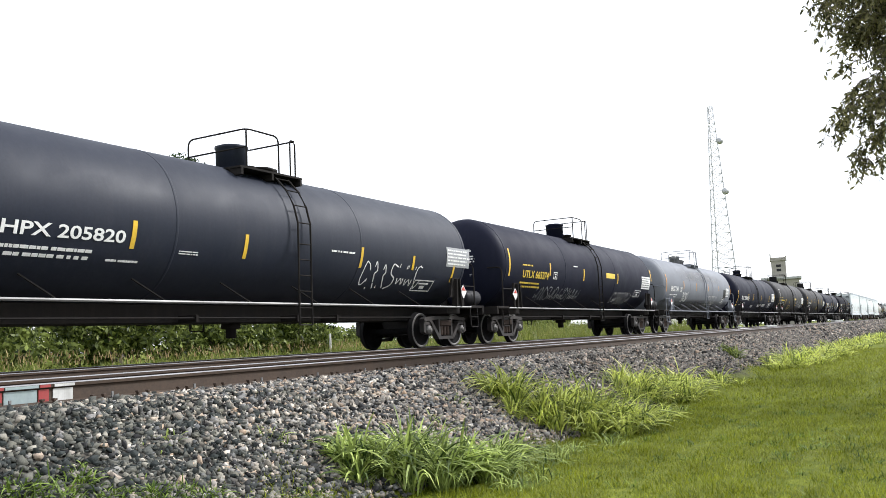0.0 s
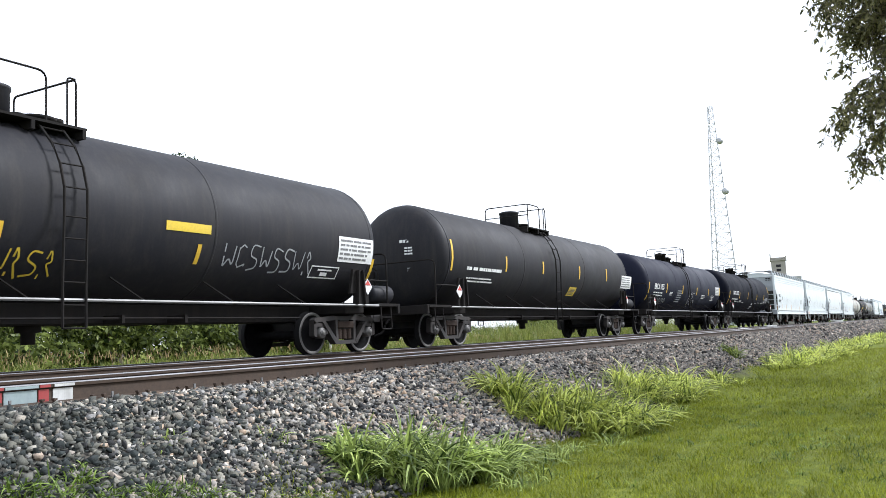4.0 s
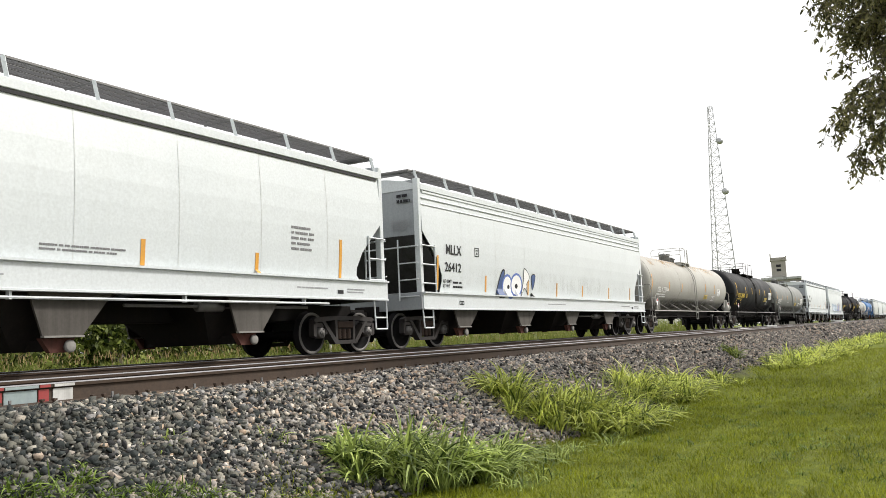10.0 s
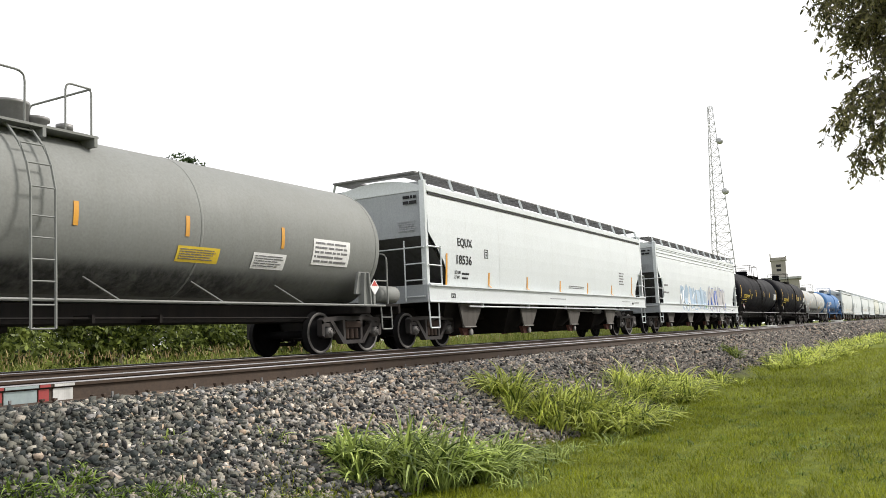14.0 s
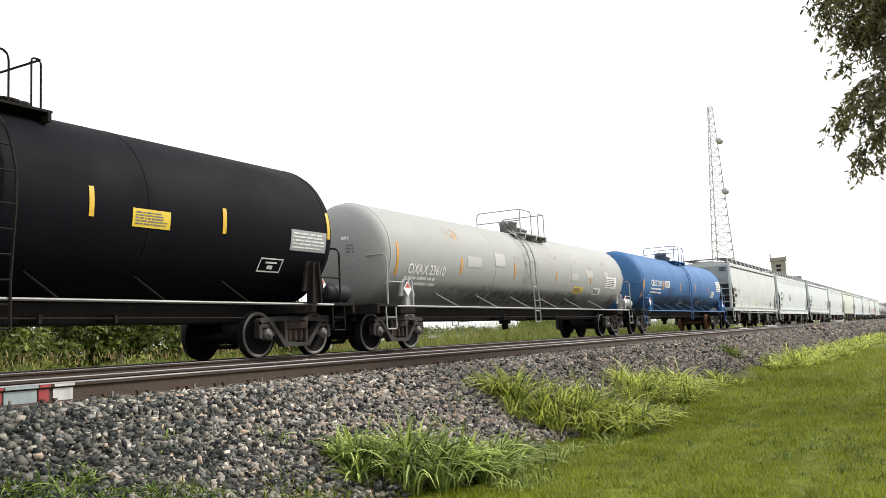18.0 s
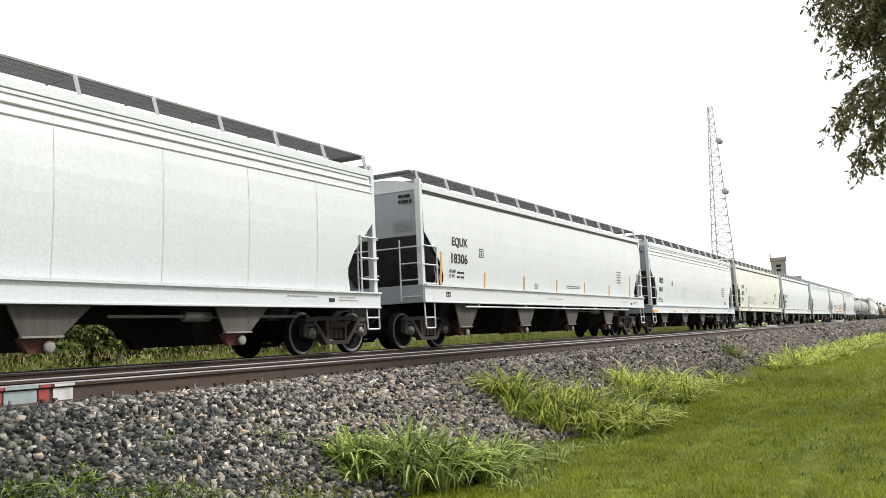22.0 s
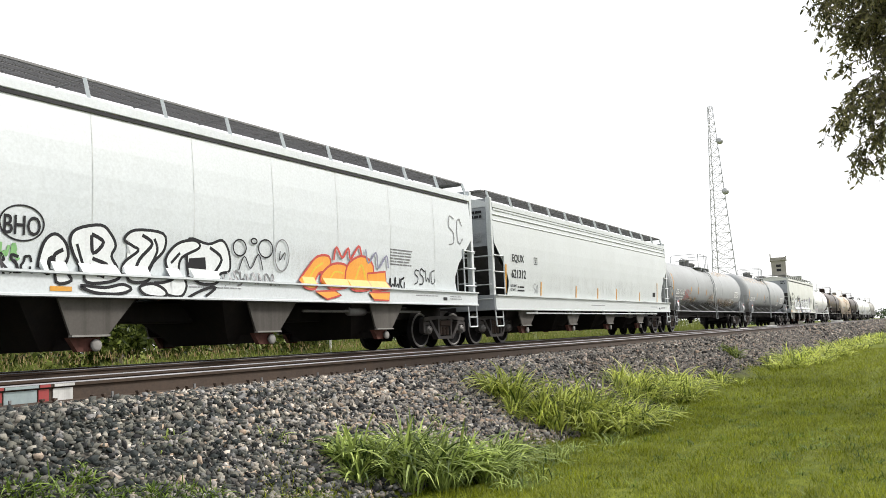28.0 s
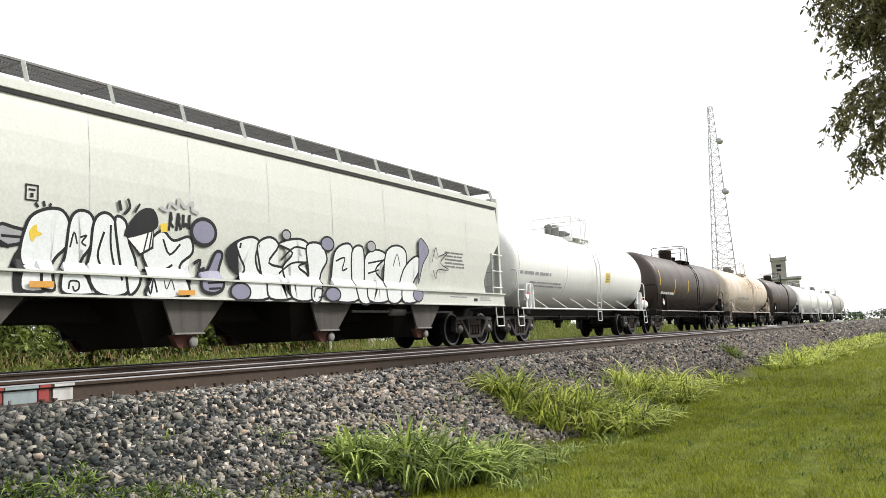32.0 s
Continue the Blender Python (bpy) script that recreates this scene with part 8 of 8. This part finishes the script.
S.stroke([(-5.42, 1.82), (-5.36, 2.05), (-5.3, 1.88)], "ink_black", 0.03)
S.stroke([(-5.25, 1.98), (-5.14, 2.02), (-5.22, 1.91), (-5.14, 1.86)], "ink_black", 0.03)
S.stroke([(-5.5, 1.19), (-5.47, 1.31), (-5.33, 1.3), (-5.33, 1.2), (-5.4, 1.17), (-5.43, 1.24)], "ink_black", 0.03)
S.shape([(-5.02, 2.24), (-4.83, 2.4), (-4.63, 2.28), (-4.54, 1.85), (-4.3, 1.48), (-4.48, 1.14), (-4.96, 1.13), (-5.15, 1.38), (-5.07, 1.76)], "spray_silver", "ink_black", 0.05)
S.stroke([(-4.83, 2.1), (-4.93, 1.72), (-4.77, 1.46)], "ink_black", 0.04)
S.stroke([(-4.71, 2.22), (-4.69, 1.84), (-4.54, 1.35)], "ink_black", 0.04)
S.shape([(-4.63, 2.34), (-4.43, 2.3), (-4.35, 1.97), (-4.2, 1.65), (-4.2, 1.31), (-4.4, 1.13), (-4.47, 1.47), (-4.57, 1.9)], "spray_silver", "ink_black", 0.05)
S.shape([(-3.84, 2.13), (-3.65, 2.21), (-3.43, 2.07), (-3.08, 2.16), (-3.0, 1.89), (-3.28, 1.64), (-3.13, 1.22), (-3.33, 1.11), (-4.07, 1.11), (-3.94, 1.49), (-4.08, 1.82)], "spray_silver", "ink_black", 0.05)
S.stroke([(-3.66, 2.08), (-3.51, 1.83), (-3.28, 2.02)], "ink_black", 0.04)
S.stroke([(-4.08, 1.54), (-3.66, 1.56), (-3.44, 1.66)], "ink_black", 0.04)
S.stroke([(-4.06, 1.41), (-3.99, 1.15), (-3.92, 1.4), (-3.85, 1.18)], "ink_black", 0.035)
S.stroke([(-3.7, 1.38), (-3.65, 1.24), (-3.55, 1.4), (-3.48, 1.23)], "ink_black", 0.02)
S.shape([(-4.4, 2.05), (-3.87, 2.21), (-3.88, 1.92), (-4.13, 1.79)], "ink_white", "ink_black", 0.05)
S.stroke([(-3.98, 2.16), (-4.06, 1.84)], "ink_black", 0.03)
S.stroke([(-3.9, 2.18), (-3.95, 1.88)], "ink_black", 0.03)
S.shape([(-4.44, 2.08), (-4.16, 2.47), (-3.89, 2.53), (-3.8, 2.3), (-4.02, 2.17)], "ink_black", "ink_black", 0.05)
S.ball(-2.75, 2.27, 0.29, 0.23, "spray_violet", "ink_black", 0.07)
S.stroke([(-3.74, 2.61), (-3.57, 2.56), (-3.51, 2.7), (-3.36, 2.63), (-3.33, 2.79), (-3.19, 2.66), (-3.01, 2.77), (-3.03, 2.63), (-2.87, 2.59)], "spray_lilac", 0.06)
S.scribble(-3.56, 2.26, -3.07, 2.57, "ink_black", 0.05)
S.shape([(-3.73, 2.31), (-3.59, 2.35), (-3.59, 2.21), (-3.71, 2.2)], "ink_yellow", "ink_yellow", 0.02)
S.stroke([(-4.57, 2.62), (-4.53, 2.46)], "ink_black", 0.06)
S.stroke([(-4.4, 2.67), (-4.36, 2.53), (-4.47, 2.41)], "ink_black", 0.05)
S.stroke([(-4.16, 2.61), (-4.26, 2.46)], "ink_black", 0.04)
S.shape([(-2.85, 1.54), (-2.64, 1.61), (-2.46, 1.93), (-2.29, 1.91), (-2.37, 1.62), (-2.33, 1.43), (-2.38, 1.26), (-2.61, 1.19), (-2.85, 1.26)], "spray_violet", "ink_black", 0.06)
S.stroke([(-2.68, 1.48), (-2.34, 1.53)], "ink_black", 0.04)
S.stroke([(-2.73, 1.37), (-2.35, 1.4)], "ink_black", 0.04)
S.stroke([(-2.7, 1.27), (-2.4, 1.29)], "ink_black", 0.04)
S.stroke([(-2.97, 1.71), (-2.82, 1.77), (-2.85, 1.6), (-2.71, 1.64)], "ink_black", 0.06)
S.shape([(-2.16, 2.01), (-1.84, 2.19), (-1.85, 1.9), (-1.62, 1.72), (-1.86, 1.58), (-2.12, 1.75)], "ink_black", "ink_black", 0.05)
S.shape([(-1.93, 2.15), (-1.56, 2.28), (-1.32, 2.2), (-1.42, 1.93), (-1.34, 1.67), (-1.1, 1.48), (-1.16, 1.13), (-1.91, 1.12), (-1.99, 1.38), (-1.71, 1.65), (-1.85, 1.9)], "spray_silver", "ink_black", 0.05)
S.shape([(-1.37, 2.16), (-1.02, 2.32), (-0.77, 2.17), (-1.04, 1.82), (-0.48, 1.71), (-0.64, 1.36), (-0.49, 1.14), (-1.11, 1.13), (-1.2, 1.47), (-1.29, 1.74)], "spray_silver", "ink_black", 0.05)
S.shape([(-0.77, 2.21), (-0.23, 2.35), (0.15, 2.27), (0.19, 1.95), (-0.15, 1.79), (0.18, 1.59), (0.16, 1.13), (-0.44, 1.14), (-0.54, 1.5), (-0.63, 1.77), (-0.35, 2.06)], "spray_silver", "ink_black", 0.05)
S.stroke([(-0.68, 1.9), (-0.3, 2.17), (0.09, 2.16)], "ink_black", 0.04)
S.stroke([(-0.74, 1.63), (-0.36, 1.85), (0.08, 1.89)], "ink_black", 0.04)
S.shape([(0.09, 2.23), (0.55, 2.3), (0.78, 1.99), (0.58, 1.68), (0.45, 1.13), (0.16, 1.13), (0.18, 1.67)], "spray_silver", "ink_black", 0.05)
S.ball(-1.91, 1.24, 0.26, 0.16, "spray_violet", "ink_black", 0.04)
S.ball(0.79, 2.32, 0.22, 0.15, "spray_violet", "ink_black", 0.04)
S.shape([(1.03, 2.15), (1.35, 2.36), (1.67, 2.31), (1.7, 1.73), (1.81, 1.16), (0.92, 1.13), (0.94, 1.62)], "spray_silver", "ink_black", 0.05)
S.stroke([(1.08, 1.97), (1.4, 2.06), (1.32, 1.79), (1.51, 1.84)], "ink_black", 0.04)
S.shape([(1.66, 2.19), (2.07, 2.34), (2.17, 1.83), (2.35, 1.16), (1.81, 1.15)], "spray_silver", "ink_black", 0.05)
S.shape([(2.19, 2.15), (2.62, 2.32), (3.05, 2.2), (2.59, 1.85), (3.0, 1.54), (2.99, 1.15), (2.21, 1.14), (2.16, 1.67)], "spray_silver", "ink_black", 0.05)
S.stroke([(2.29, 1.99), (2.89, 2.09)], "ink_black", 0.04)
S.stroke([(2.3, 1.76), (2.73, 1.86)], "ink_black", 0.04)
S.shape([(3.05, 2.32), (3.52, 2.48), (3.9, 2.33), (3.86, 1.82), (3.51, 1.16), (2.99, 1.15), (2.94, 1.78)], "spray_silver", "ink_black", 0.05)
S.stroke([(3.33, 1.97), (3.5, 2.27), (3.63, 1.98)], "ink_black", 0.03)
S.shape([(3.78, 1.9), (4.38, 2.28), (4.61, 2.03), (4.24, 1.58), (4.3, 1.17), (3.59, 1.16)], "spray_silver", "ink_black", 0.05)
S.ball(0.87, 1.25, 0.26, 0.15, "spray_violet", "ink_black", 0.04)
S.ball(-0.55, 2.4, 0.13, 0.10, "ink_grey", "ink_black", 0.03)
S.ball(2.41, 2.38, 0.17, 0.12, "ink_grey", "ink_black", 0.03)
S.ball(4.32, 1.31, 0.23, 0.16, "spray_violet", "ink_black", 0.03)
S.stroke([(0.24, 1.18), (0.28, 1.35), (0.51, 1.35), (0.54, 1.21), (0.38, 1.18)], "ink_black", 0.03)
S.shape([(4.48, 2.59), (4.63, 2.73), (4.98, 2.45), (4.69, 2.08), (4.49, 1.59), (4.5, 2.2)], "spray_violet", "ink_black", 0.03)
S.stroke([(5.13, 2.15), (5.34, 2.56), (5.47, 2.34), (5.97, 2.47), (5.58, 2.17), (6.02, 2.01), (5.43, 1.98), (5.36, 1.75), (5.2, 1.97)], "ink_black", 0.025)
S.shape([(-6.15, 1.20), (-5.76, 1.21), (-5.76, 1.29), (-6.15, 1.28)], "orange", "orange", 0.01)
S.shape([(-3.42, 1.15), (-3.05, 1.16), (-3.05, 1.23), (-3.42, 1.22)], "orange", "orange", 0.01)
S.panel(-9.39, 1.17, -8.46, 1.25, "orange")
S = SKIN[34]
S.rows(1, -6.37, 2.10, -3.72, 2.33, "ink_grey")
S.rows(2, -5.48, 1.76, -2.40, 1.98, "ink_grey")
S.panel(1.75, 2.12, 2.26, 2.51, "ink_yellow")
S = SKIN[35]
S.rows(1, -6.20, 1.82, -3.20, 2.06, "ink_white")
S.strip(-6.54, 2.28, 3.00, "yellow")
S.strip(-3.80, 1.95, 2.66, "yellow")
S.strip(-1.07, 2.00, 2.67, "yellow")
S.strip(6.12, 1.99, 2.68, "yellow")
S = SKIN[36]
S.rust(-4.15, 2.37, 6.66, 3.52)
S.rust(-1.09, 2.72, 5.80, 3.77)
S.rows(1, -3.90, 1.87, -0.02, 2.17, "ink_grey")
S = SKIN[37]
S = SKIN[38]
S = SKIN[39]
S = SKIN[40]

# ---- motion of the train ----
# how far the train runs ahead of or behind an even pace
SURGE = {0.0: -1.04, 1.0: 0.38, 2.0: 0.08, 3.0: 0.47, 6.0: -0.79, 7.0: -0.58, 8.0: -0.07, 9.0: 0.23, 10.0: -0.29, 11.0: -0.02, 12.0: 0.23, 13.0: 0.41, 14.0: 0.78, 17.0: -0.13, 18.0: -0.08, 19.0: 0.15, 20.0: 0.31, 21.0: -0.27, 22.0: -0.63, 23.0: 0.56, 24.0: -0.02, 25.0: 0.24, 28.0: -0.12, 29.0: 0.04, 30.0: 0.16, 31.0: 0.34, 32.0: -0.53}


def motions():
    for car, s in CARS:
        walk(car, [(t, pose(s - SPEED * t + d, 0, 0)) for t, d in SURGE.items()])
    turn = math.degrees(SPEED / 30 / 0.457)
    for s in (-1, 1):
        first = WHEELS[s][0]
        walk(first, [(k / 30, pose(s * 0.889, 0, 0.457, 0, -turn * k, 0)) for k in range(961)])
        for w in WHEELS[s][1:]:
            w.rotation_mode = "QUATERNION"
            w.animation_data_create()
            w.animation_data.action = first.animation_data.action
            w.animation_data.action_slot = first.animation_data.action_slot


motions()
